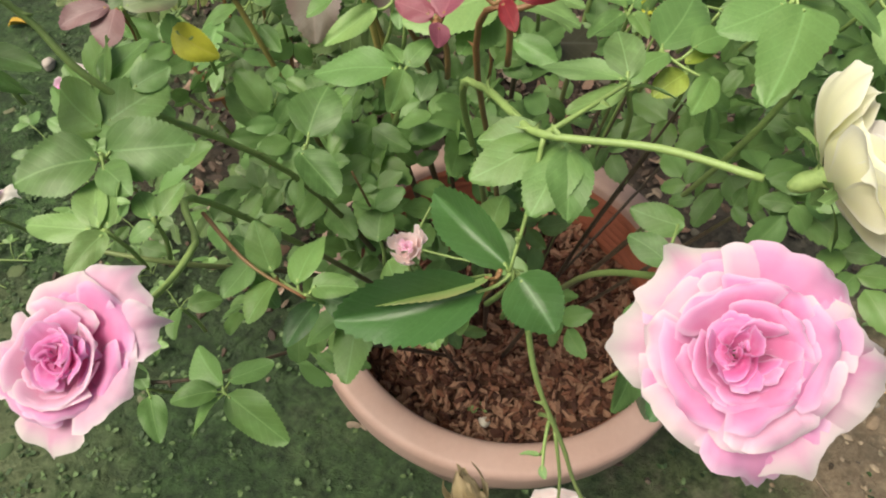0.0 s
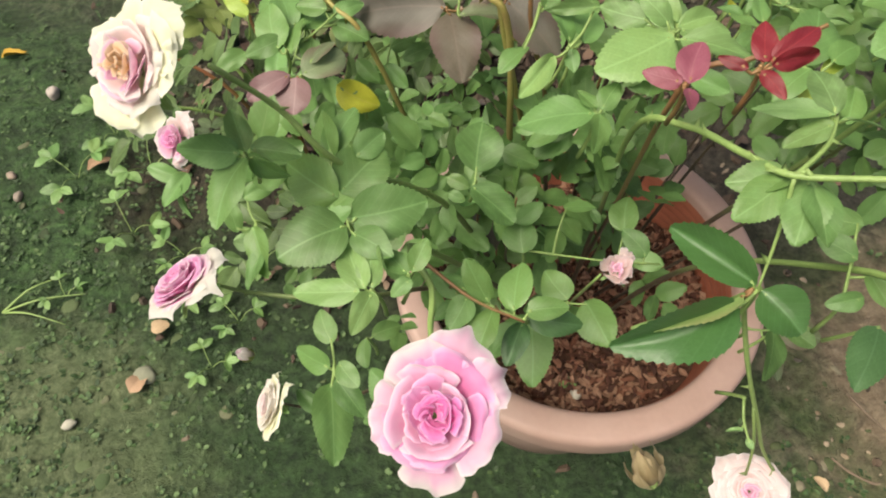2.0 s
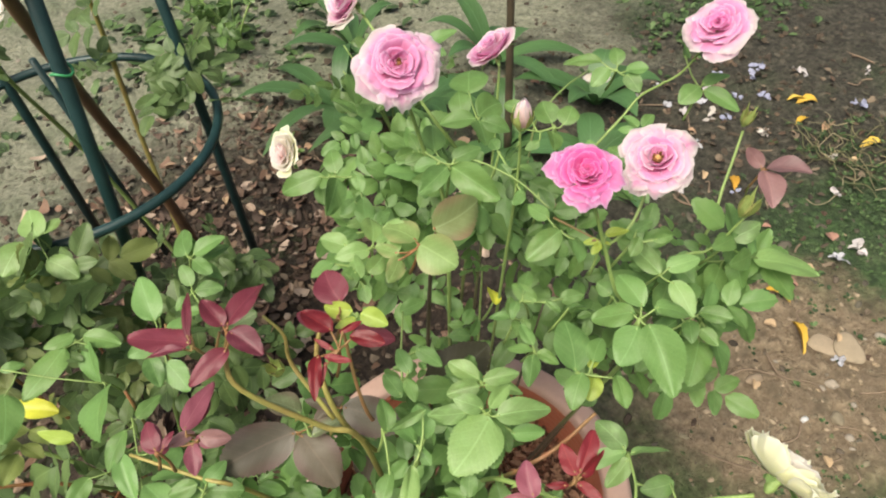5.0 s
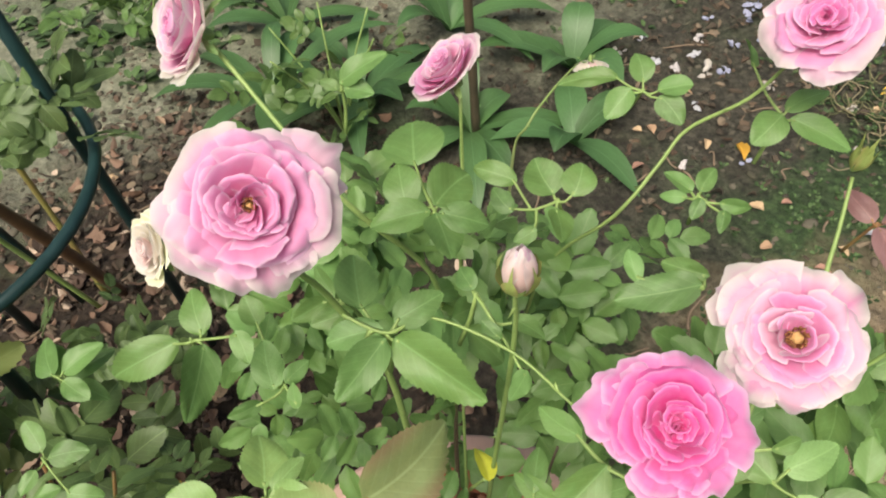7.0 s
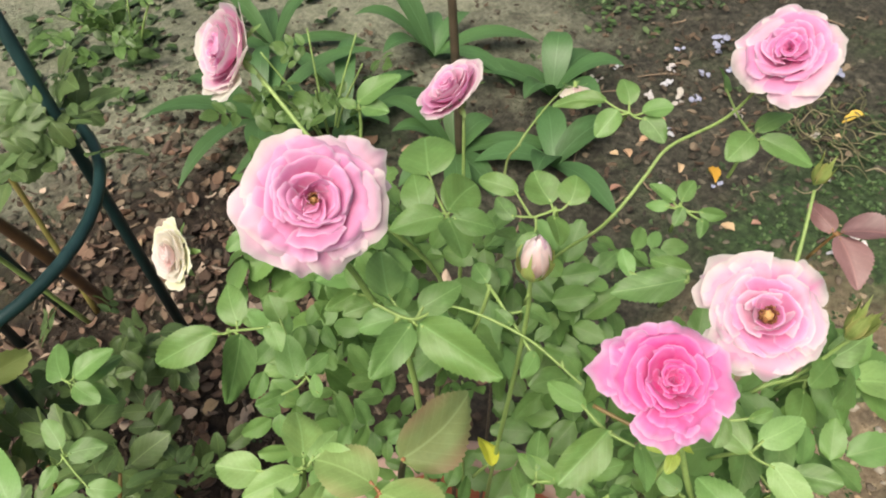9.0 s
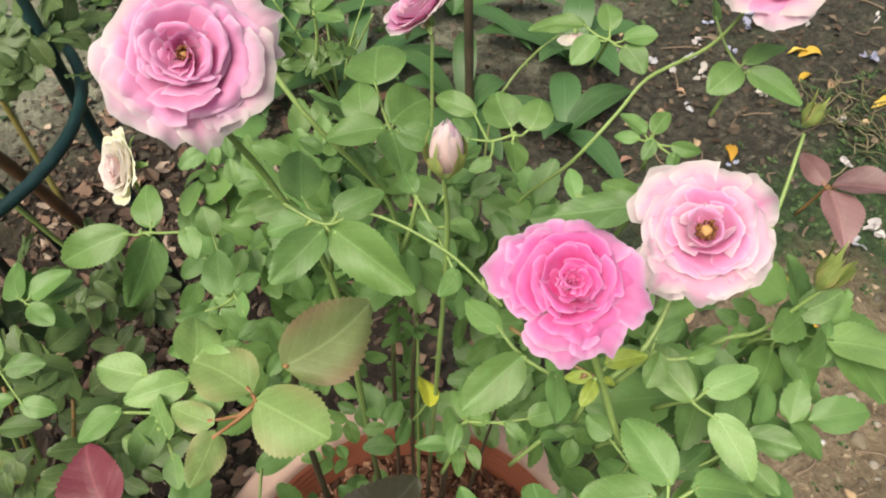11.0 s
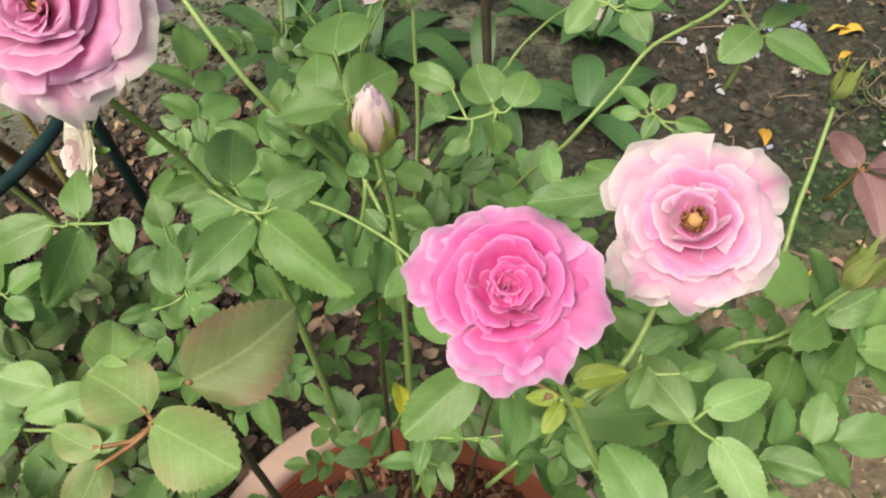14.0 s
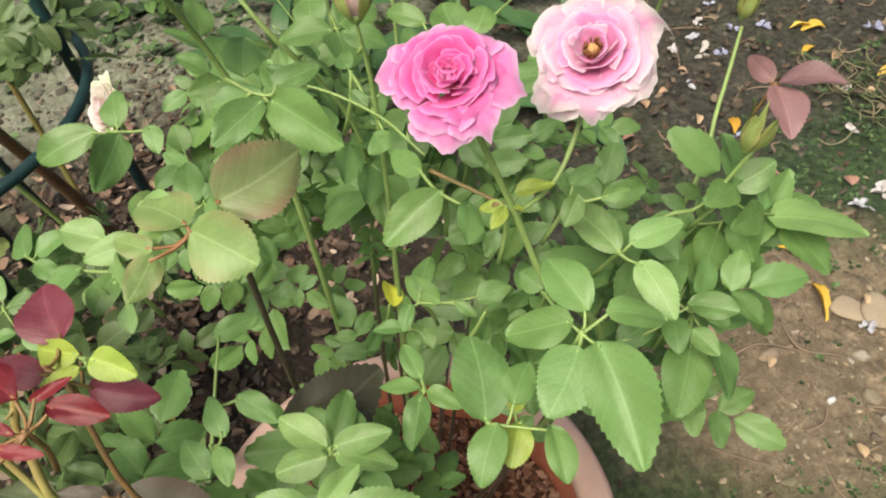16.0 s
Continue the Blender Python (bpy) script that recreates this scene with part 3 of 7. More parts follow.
def rose_petal(phi, g, rim_r, rim_z, roll, half, point, seed, foot=0.0, crinkle=1.0, shift=(0.0, 0.0), nu=29, nv=12, bowl=0.0):
    """A rose petal round the z axis that swells from its claw, cups and turns its rim out. g: 0 at the heart, 1 at the guard petals;
    rim_r, rim_z: where its rim stands; half: half its spread in radians."""
    r = random.Random(seed)
    verts, uvs, faces = [], [], []
    skew, ph, pw = r.uniform(-0.45, 0.45), r.uniform(0, 6.28), r.uniform(2.2, 4.2)
    tilt, dent, flat = r.uniform(-0.05, 0.05), r.uniform(0.0, 0.07), r.uniform(0.1, 0.5) * (0.3 + 0.7 * g)
    nicks = [(r.uniform(-0.9, 0.9), r.uniform(-0.25, 0.55)) for _ in range(2)]
    p0 = (0.04, foot)
    p1 = (rim_r * (1.10 - 0.46 * g), foot + (rim_z - foot) * (0.45 + 0.72 * g) + 0.04 * g)
    p1 = (p1[0] + (rim_r * 1.02 - p1[0]) * bowl, p1[1] + (foot + 0.10 * rim_z - p1[1]) * bowl)
    lay = min(1.0, 0.25 + 1.1 * g) * (1 - 0.7 * bowl)
    for jv in range(nv):
        q = jv / (nv - 1)
        for iu in range(nu):
            u = -1 + 2 * iu / (nu - 1)
            tip = 0.45 * max(0.0, 1 - abs(u - skew) * 2.2) ** 1.6 + 0.65 * max(0.0, 1 - abs(u - skew) * 6.0) ** 1.2 + sum(k * max(0.0, 1 - abs(u - c) * 5.5) for c, k in nicks)
            s = q * (1 - 0.24 * abs(u) ** 3.0 - dent * max(0.0, 1 - abs(u + skew) * 2.5) + point * tip + q ** 3 * crinkle * (0.007 * math.sin(4.3 * pw * u + ph) + 0.003 * math.sin(7.9 * pw * u + 2 * ph)))
            rr = (1 - s) ** 2 * p0[0] + 2 * s * (1 - s) * p1[0] + s * s * rim_r
            zz = (1 - s) ** 2 * p0[1] + 2 * s * (1 - s) * p1[1] + s * s * rim_z
            d = max(0.0, s - 0.74)
            rr += d * roll * 0.30
            zz -= d * d * roll * 2.6
            rr *= 1 + flat * (1 / math.cos(min(1.05, abs(u * half))) - 1) * q
            wave = crinkle * q ** 2 * (0.040 * math.sin(pw * u + ph) + 0.016 * math.sin(2.7 * pw * u + 2 * ph) + 0.006 * math.sin(6.1 * pw * u + 3 * ph) * q) + tilt * u * q
            back = 0.07 * (0.25 + roll) * abs(u) ** 4 * q ** 1.5
            rr += wave * (1 - 0.75 * lay) + back * 0.35
            zz += wave * lay - back * 0.75
            a = phi + u * half * (0.36 + 0.64 * min(1.0, q * 1.5))
            rr = max(0.012, rr)
            verts.append((rr * math.cos(a) + shift[0] * q, rr * math.sin(a) + shift[1] * q, zz))
            uvs.append((0.5 + 0.5 * u, q))
    for jv in range(nv - 1):
        for iu in range(nu - 1):
            a = jv * nu + iu
            faces.append((a, a + 1, a + nu + 1, a + nu))
    return verts, uvs, faces


def aim(centre, normal, size, spin=0.0):
    q = Vector(normal).normalized().to_track_quat("Z", "Y").to_matrix().to_4x4()
    return Matrix.Translation(centre) @ q @ Matrix.Rotation(spin, 4, "Z") @ Matrix.Diagonal((size, size, size, 1))


def rose_bloom(centre, normal, radius, tones, petals=38, cup=0.0, heart=0.0, spin=0.0, seed=1, label="", parent=None, openness=1.0, wild=1.0, pointed=1.0, guards=0.6):
    """A full rose: calyx and sepals as its body, spiral petals as its pieces. tones: from the heart to the guard petals.
    heart: bare radius at the centre, which then shows its stamens. cup: lifts the rim. wild: unevenness. guards: share of pale guard petals."""
    r = random.Random(seed)
    k = radius * 0.98
    m = aim(Vector(centre) - Vector(normal).normalized() * radius * 0.42, normal, k, spin)
    verts, faces = [], []
    prof = ((0.0, -0.30), (0.05, -0.28), (0.095, -0.20), (0.105, -0.12), (0.09, -0.06), (0.13, 0.0), (0.10, 0.04), (0.0, 0.05))
    for rr, zz in prof:
        for a in range(8):
            verts.append((rr * math.cos(a * math.pi / 4) + 1e-4 * a, rr * math.sin(a * math.pi / 4), zz))
    for i in range(len(prof) - 1):
        for a in range(8):
            faces.append((i * 8 + a, i * 8 + (a + 1) % 8, i * 8 + 8 + (a + 1) % 8, i * 8 + 8 + a))
    body = part_mesh("rose_bloom", mesh_of("calyx", verts, faces, [stem_green]), parent or bush, label, m)
    for s in range(5):
        a = s * 2 * math.pi / 5 + r.uniform(-0.2, 0.2)
        v, uv, f = petal_data(a, 0.10, -0.03, 0.62, 0.10, 1.3, 2.2, 0.2, (0.7, 0.3), 0.5, s, 4, 5)
        part_mesh("sepal", mesh_of("sepal", v, f, [leaf_mats["light"]], uv), body)
    body_tones, guard = (tones[:-1], tones[-1]) if tones[-1] in ("cream", "ivory", "edged") and len(tones) > 2 else (tones, tones[-1])
    n = round(petals * 1.05)
    shut = min(1.0, cup)
    lean, leaning, tip_to = r.uniform(0, 6.28), min(0.09, 0.055 * wild), r.uniform(0, 6.28)
    for i in range(n):
        g = i / (n - 1)
        if g < heart:
            continue
        last = i > n - 8
        phi = i * 2.3999 + r.uniform(-0.35, 0.35) * wild
        rim_r = (0.10 + 0.88 * g ** 1.12) * (1 - 0.34 * shut * g) * (1 + r.uniform(-0.10, 0.05) * wild * (1 - 0.5 * g)) * (1 + leaning * math.cos(phi - lean) * (1 - 0.7 * g)) * openness
        rim_z = 0.52 + 0.03 * math.sin(math.pi * min(1.0, 1.5 * g)) - (0.42 - 0.85 * shut) * g ** 1.9 + (r.uniform(-0.05, 0.05) + 0.04 * g * math.cos(phi - tip_to)) * wild
        half = 1.30 - (0.62 + 0.07 * min(2.0, pointed)) * g ** 0.7 + r.uniform(-0.10, 0.10) * wild
        roll = max(0.0, r.uniform(0.25, 1.0) * (0.35 + 0.65 * g) * (1 - 0.6 * shut))
        off = 0.09 * wild * (1 - g)
        v, uv, fc = rose_petal(phi, g, rim_r, rim_z, roll, half, pointed * (0.06 + 0.10 * g) * r.random(), seed * 1000 + i, 0.38 * max(0.0, 1 - 1.6 * g), (0.35 + 0.75 * g) * min(1.4, wild), (r.uniform(-off, off), r.uniform(-off, off)), bowl=min(1.0, 2.4 * shut))
        tone = body_tones[max(0, min(len(body_tones) - 1, int(g * len(body_tones) + r.uniform(-0.35, 0.35))))]
        if last and (r.random() < guards or guard not in ("cream", "ivory", "edged")):
            tone = guard
        part_mesh("petal", mesh_of("petal", v, fc, [PETAL[tone]], uv), body)
    if not heart:
        for i in range(8):
            a, d = r.uniform(0, 6.28), 0.12 * r.random() ** 0.5 * max(0.25, min(1.5, wild) - 0.6)
            v, uv, fc = rose_petal(i * 2.1 + r.uniform(-0.3, 0.3), 0.05, 0.04 + 0.016 * i, 0.52 + r.uniform(-0.05, 0.06), r.uniform(0.2, 0.8), r.uniform(1.0, 1.7), 0.10 * r.random(), seed * 1000 + 500 + i, 0.40, 0.6, (d * math.cos(a), d * math.sin(a)), 11, 7)
            part_mesh("petal", mesh_of("petal", v, fc, [PETAL[body_tones[0]]], uv), body)
    if heart:
        verts, faces = [], []
        small = min(1.0, 0.4 + heart * 10)
        for s in range(46):
            a, q = r.uniform(0, 6.28), r.uniform(0.75, 1.15)
            q *= small
            lo = Vector((0.05 * q * math.cos(a), 0.05 * q * math.sin(a), 0.1))
            hi = Vector((0.11 * q * math.cos(a + 0.2), 0.11 * q * math.sin(a + 0.2), 0.42 + 0.09 * r.random() - 0.2 * (1 - small)))
            v, fc = tube_data([lo, (lo + hi) / 2, hi, hi + Vector((0.012, 0, 0.03))], 0.008, 0.016, 4, 0.0, len(verts))
            verts += v
            faces += fc
        part_mesh("stamen_boss", mesh_of("stamen_boss", verts, faces, [anther]), body, "brown and yellow stamens")
        verts, faces = [(0.0, 0.0, 0.50 - 0.22 * (1 - small))], []
        for ring, (rr, zz) in enumerate(((0.035, 0.495), (0.065, 0.47), (0.08, 0.40), (0.08, 0.10))):
            rr, zz = rr * small, zz - 0.22 * (1 - small)
            verts += [(rr * (1 + 0.12 * math.sin(3 * a + ring)) * math.cos(a * math.pi / 6), rr * (1 + 0.12 * math.sin(3 * a + ring)) * math.sin(a * math.pi / 6), zz + 0.01 * math.sin(5 * a)) for a in range(12)]
            for a in range(12):
                b = (a + 1) % 12
                faces.append((0, 1 + a, 1 + b) if ring == 0 else (12 * ring - 11 + a, 12 * ring - 11 + b, 12 * ring + 1 + b, 12 * ring + 1 + a)[::-1])
        part_mesh("style_cushion", mesh_of("style_cushion", verts, faces, [styles]), body, "tan cushion of styles")
    return body


def rose_bud(centre, direction, length, tone, green=0.6, seed=1, label="", parent=None):
    """A closed bud: egg of wrapped petals held by five sepals."""
    r = random.Random(seed)
    m = aim(Vector(centre) - Vector(direction).normalized() * length * 0.5, direction, length, r.uniform(0, 6))
    verts, faces = [], []
    prof = ((0.0, -0.14), (0.10, -0.12), (0.16, -0.03), (0.17, 0.05), (0.0, 0.12))
    for rr, zz in prof:
        for a in range(8):
            verts.append((rr * math.cos(a * math.pi / 4) + 1e-4 * a, rr * math.sin(a * math.pi / 4), zz))
    for i in range(len(prof) - 1):
        for a in range(8):
            faces.append((i * 8 + a, i * 8 + (a + 1) % 8, i * 8 + 8 + (a + 1) % 8, i * 8 + 8 + a))
    body = part_mesh("rose_bud", mesh_of("bud_calyx", verts, faces, [stem_green]), parent or bush, label, m)
    if tone:
        for i in range(9):
            v, uv, f = petal_data(i * 2.4, 0.07 + 0.012 * i, 0.02, 1.0 - 0.02 * i, 0.28, 0.46, -0.72, 0.06, (0.9, 0.03), 0.10, seed * 50 + i, 7, 7)
            part_mesh("petal", mesh_of("petal", v, f, [PETAL[tone if i % 3 or tone == "dry" else "blush"]], uv), body)
    for s in range(5):
        v, uv, f = petal_data(s * 1.2566, *((0.15, -0.02, 0.36 + 0.50 * green, 0.14, 0.72, -0.30) if tone else (0.14, -0.03, 1.02, 0.25, 0.72, -0.62)), 0.10 if tone else 0.35, (0.85, 0.06), 0.55, s, 7, 8)
        part_mesh("sepal", mesh_of("sepal", v, f, [PETAL["dry"] if tone == "dry" else sepal_mat], uv), body)
    return body


def scatter_leaves(name, mat, count, place, size, seed, parent=None, label="", spread=0.55, slim=0.62):
    """Many small leaves in one mesh, five to a spray, in the volume that place() draws from."""
    r = random.Random(seed)
    shapes = [leaf_data(k * 5 + 2, 15, 0.06 + 0.03 * k, 0.05 + 0.03 * k, 0.034, 0.3 + 0.15 * k) for k in range(4)]
    verts, faces, uvs = [], [], []
    for _ in range(count // 5):
        c = place(r)
        head = r.uniform(0, 6.28)
        ax = Vector((math.cos(head), math.sin(head), r.uniform(-0.35, 0.35))).normalized()
        n0 = (LIGHTWARD + Vector((r.gauss(0, spread), r.gauss(0, spread), 0))).normalized()
        ax = (ax - n0 * ax.dot(n0)).normalized()
        sd = n0.cross(ax)
        s = size * r.uniform(0.6, 1.4)
        for k in range(5):
            if k == 0:
                b, d = c + ax * s * 1.1, ax
            else:
                e = 1 if k % 2 else -1
                b, d = c + ax * s * (0.15 if k < 3 else 0.75), (sd * e + ax * 0.55).normalized()
            sv, su, sf = shapes[r.randrange(4)]
            ln = s * r.uniform(0.8, 1.15) * (1.15 if k == 0 else 0.9)
            n = (n0 + Vector((r.gauss(0, 0.25), r.gauss(0, 0.25), r.gauss(0, 0.2)))).normalized()
            mm = leaf_matrix(b, b + d * ln, slim, 0, n)
            o = len(verts)
            verts += [mm @ Vector(p) for p in sv]
            uvs += su
            faces += [tuple(q + o for q in f) for f in sf]
    me = mesh_of(name, verts, faces, [mat], uvs)
    if parent is not None:
        return tagged(part_mesh(name, me, parent, label), kind="stuff")
    return new(name, me)


def pieces(name, mat, count, place, dims, seed, label, category, flat=0.35, kind="stuff", slim=1.0):
    """Loose chips or stones: uneven little blocks in one mesh."""
    r = random.Random(seed)
    verts, faces = [], []
    for _ in range(count):
        c = place(r)
        s = dims * r.uniform(0.45, 1.35)
        rot = Euler((r.gauss(0, 0.5), r.gauss(0, 0.5), r.uniform(0, 6.28))).to_matrix()
        lx, ly, lz = s * r.uniform(0.7, 1.3), s * r.uniform(0.4, 0.8) * slim, s * flat * r.uniform(0.6, 1.4)
        o = len(verts)
        for k in range(8):
            a = k * math.pi / 4 + r.uniform(-0.25, 0.25)
            jag = r.uniform(0.55, 1.15)
            for zz, sh in ((-1, 1.0), (1, 0.72)):
                verts.append(c + rot @ Vector((lx * math.cos(a) * sh * jag, ly * math.sin(a) * sh * jag, lz * zz * r.uniform(0.5, 1.2))))
        for k in range(8):
            a, b = o + 2 * k, o + 2 * ((k + 1) % 8)
            faces.append((a, b, b + 1, a + 1))
        faces.append(tuple(o + 2 * k + 1 for k in range(8)))
        faces.append(tuple(o + 2 * k for k in range(8))[::-1])
    return tagged(new(name, mesh_of(name, verts, faces, [mat], smooth=False)), label, category, "", kind)


# ---- ground ----
def ground_height(x, y):
    d = math.hypot(x - 0.4, y - 0.6)
    f = 1.0 if d < 2.5 else max(0.0, 1 - (d - 2.5) / 3)
    return f * (0.016 * noise.noise(Vector((x * 2.1, y * 2.1, 0.3))) + 0.010 * noise.noise(Vector((x * 9, y * 9, 1.7))) + 0.008 * noise.noise(Vector((x * 27, y * 27, 4.1))) + 0.006 * noise.noise(Vector((x * 66, y * 66, 7.3))))


def build_ground():
    def axis(c, near, count):
        t = np.linspace(-1, 1, count)
        return c + near * t + 60.0 * np.sign(t) * np.abs(t) ** 9
    xs, ys = axis(0.4, 2.2, 421), axis(0.8, 2.2, 421)
    verts = [(x, y, ground_height(x, y)) for y in ys for x in xs]
    n = len(xs)
    faces = [(j * n + i, j * n + i + 1, j * n + n + i + 1, j * n + n + i) for j in range(len(ys) - 1) for i in range(n - 1)]
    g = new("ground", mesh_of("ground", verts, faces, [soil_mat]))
    return tagged(g, "bare garden soil with mossy green and sandy patches", "ground", "", "structure")


build_ground()

# ---- pot ----
POT = Vector((0.099, 0.456, 0.0))
RIM, RIM_Z, SOIL_Z = 0.2345, 0.317, 0.235


def lathe(profile, sides=96, ripple=0.0):
    verts, faces = [], []
    for r, z in profile:
        for k in range(sides):
            a = 2 * math.pi * k / sides
            verts.append((r * math.cos(a), r * math.sin(a), z))
    for i in range(len(profile) - 1):
        for k in range(sides):
            a, b = i * sides + k, i * sides + (k + 1) % sides
            faces.append((a, b, b + sides, a + sides))
    return verts, faces


pot = thing("flower_pot", POT + Vector((0, 0, 0)), "large terracotta-coloured round flower pot with thick rolled rim", "flower pot")
outer = [(0.0, 0.004), (0.150, 0.004), (0.156, 0.010), (0.172, 0.10), (0.190, 0.20), (0.201, 0.258), (0.206, 0.262)]
v, f = lathe(outer)
part_mesh("body", mesh_of("pot_body", v, f, [clay]), pot, m=Matrix.Translation(POT))
rim_profile = [(0.204, 0.264), (0.226, 0.266), (0.2315, 0.271), (0.2335, 0.280), (0.2345, 0.305), (0.2338, 0.311), (0.2305, 0.3155), (0.2265, 0.3168), (0.207, 0.3172), (0.2005, 0.3155), (0.1968, 0.311), (0.1955, 0.303)]
v, f = lathe(rim_profile)
part_mesh("rim", mesh_of("pot_rim", v, f, [clay]), pot, "pale worn rolled rim", Matrix.Translation(POT))
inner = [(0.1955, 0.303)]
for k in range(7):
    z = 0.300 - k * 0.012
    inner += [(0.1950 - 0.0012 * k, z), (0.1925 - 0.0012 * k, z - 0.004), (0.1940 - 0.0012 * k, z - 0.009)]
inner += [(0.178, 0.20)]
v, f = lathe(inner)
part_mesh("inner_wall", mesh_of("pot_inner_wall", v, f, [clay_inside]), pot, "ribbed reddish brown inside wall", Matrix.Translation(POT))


def in_pot(r):
    a, q = r.uniform(0, 2 * math.pi), 0.184 * math.sqrt(r.random())
    h = SOIL_Z + 0.012 * noise.noise(Vector((q * math.cos(a) * 14, q * math.sin(a) * 14, 0))) + r.uniform(-0.006, 0.006)
    return POT + Vector((q * math.cos(a), q * math.sin(a), h))


rings, sides = 14, 48
verts = [POT + Vector((0, 0, SOIL_Z - 0.004))]
for i in range(1, rings + 1):
    for k in range(sides):
        a, q = 2 * math.pi * k / sides, 0.1885 * i / rings
        verts.append(POT + Vector((q * math.cos(a), q * math.sin(a), SOIL_Z - 0.006 + 0.012 * noise.noise(Vector((q * math.cos(a) * 14, q * math.sin(a) * 14, 0))))))
faces = [(0, 1 + k, 1 + (k + 1) % sides) for k in range(sides)]
for i in range(rings - 1):
    for k in range(sides):
        a, b = 1 + i * sides + k, 1 + i * sides + (k + 1) % sides
        faces.append((a, a + sides, b + sides, b))
potting = plain("potting_soil", (0.10, 0.045, 0.026), 0.9, 0, 180, 0.6, 0.004, 0.8)
pot_soil = tagged(new("potting_soil", mesh_of("potting_soil", verts, faces, [potting])), "dark reddish brown potting soil filling the pot", "soil", "", "structure")
pieces("coir_chips", chip_mat, 3000, in_pot, 0.0095, 5, "reddish brown coconut husk chips covering the pot soil", "mulch", 0.3, "stuff", 0.6)


def husk_chip(seed):
    """A split sliver of coconut husk, about 1 long, with torn ends."""
    r = random.Random(seed)
    verts, faces = [], []
    for i in range(5):
        x, w = -0.5 + 0.25 * i, (0.10, 0.22, 0.25, 0.20, 0.07)[i] * r.uniform(0.7, 1.2)
        z, off = 0.10 * math.sin(i + seed), r.uniform(-0.05, 0.05)
        verts += [(x, off - w, z), (x + r.uniform(-0.06, 0.06), off + w, z), (x, off + 0.6 * w, z + 0.16), (x, off - 0.6 * w, z + 0.14)]
    for i in range(4):
        for k in range(4):
            a, b = 4 * i + k, 4 * i + (k + 1) % 4
            faces.append((a, a + 4, b + 4, b))
    faces += [(0, 1, 2, 3), (19, 18, 17, 16)]
    return mesh_of("husk_chip", verts, faces, [single_chip_mat], smooth=False)


r = random.Random(77)
chip_shapes = [husk_chip(k) for k in range(8)]
for k in range(290):
    a, q = r.uniform(math.pi * 0.9, math.pi * 2.15), 0.176 * math.sqrt(r.uniform(0.05, 1.0))
    x, y = q * math.cos(a), q * math.sin(a)
    z = SOIL_Z + 0.012 * noise.noise(Vector((x * 14, y * 14, 0))) + r.uniform(0.000, 0.005)
    size = r.uniform(0.009, 0.019)
    chip = part_mesh("husk_chip", chip_shapes[k % 8], pot_soil)
    chip.matrix_basis = Matrix.Translation(POT + Vector((x, y, z))) @ Euler((r.gauss(0, 0.35), r.gauss(0, 0.35), r.uniform(0, 6.28))).to_matrix().to_4x4() @ Matrix.Diagonal((size, size * r.uniform(0.7, 1.2), size, 1))


# ---- loose cover on the ground ----
def on_ground(x, y, lift=0.0):
    return Vector((x, y, ground_height(x, y) + lift))


def clear_of_pot(x, y):
    return (x - POT.x) ** 2 + (y - POT.y) ** 2 > 0.165 ** 2


def spot(cx, cy, sx, sy, lift=0.003):
    def place(r):
        while True:
            x, y = r.gauss(cx, sx), r.gauss(cy, sy)
            if clear_of_pot(x, y):
                return on_ground(x, y, lift)
    return place


def lumps(name, mat, count, place, size, seed, label, category, squash=0.6):
    """Rounded crumbs or stones: knobbly little balls in one mesh, half sunk."""
    r = random.Random(seed)
    bm = bmesh.new()
    bmesh.ops.create_icosphere(bm, subdivisions=2, radius=1.0)
    ball = [v.co.copy() for v in bm.verts]
    hull = [tuple(v.index for v in f.verts) for f in bm.faces]
    bm.free()
    verts, faces = [], []
    for _ in range(count):
        c, k = place(r), Vector((r.uniform(0, 90), r.uniform(0, 90), r.uniform(0, 90)))
        s = size * r.uniform(0.4, 1.0) / (1 - 0.62 * r.random())
        turn = Matrix.Rotation(r.uniform(0, 6.28), 3, "Z")
        sx, sy, sz = s * r.uniform(0.8, 1.3), s * r.uniform(0.55, 0.95), s * squash * r.uniform(0.7, 1.2)
        o = len(verts)
        for p in ball:
            q = p * (1 + 0.34 * noise.noise(p * 1.3 + k))
            verts.append(c + turn @ Vector((q.x * sx, q.y * sy, q.z * sz)))
        faces += [tuple(i + o for i in f) for f in hull]
    return tagged(new(name, mesh_of(name, verts, faces, [mat])), label, category, "", "stuff")


def dry_leaves(name, mat, count, place, size, seed, label):
    """Curled dead leaves lying over one another, in one mesh."""
    r = random.Random(seed)
    shapes = [leaf_data(k * 11 + 3, 9, r.uniform(-0.2, 0.5), r.uniform(-0.5, 0.7), 0.02, 0.2 * k, r.uniform(-0.5, 0.5)) for k in range(5)]
    verts, faces, uvs = [], [], []
    for _ in range(count):
        b = place(r) + Vector((0, 0, r.uniform(0.002, 0.014)))
        a, ln = r.uniform(0, 6.28), size * r.uniform(0.4, 1.3)
        n = Vector((r.gauss(0, 0.35), r.gauss(0, 0.35), 1)).normalized()
        m = leaf_matrix(b, b + Vector((math.cos(a), math.sin(a), r.uniform(-0.1, 0.25))) * ln, r.uniform(0.35, 0.8), 0, n)
        sv, su, sf = shapes[r.randrange(5)]
        o = len(verts)
        verts += [m @ Vector(p) for p in sv]
        uvs += su
        faces += [tuple(q + o for q in f) for f in sf]
    return tagged(new(name, mesh_of(name, verts, faces, [mat], uvs)), label, "leaf litter", "", "stuff")


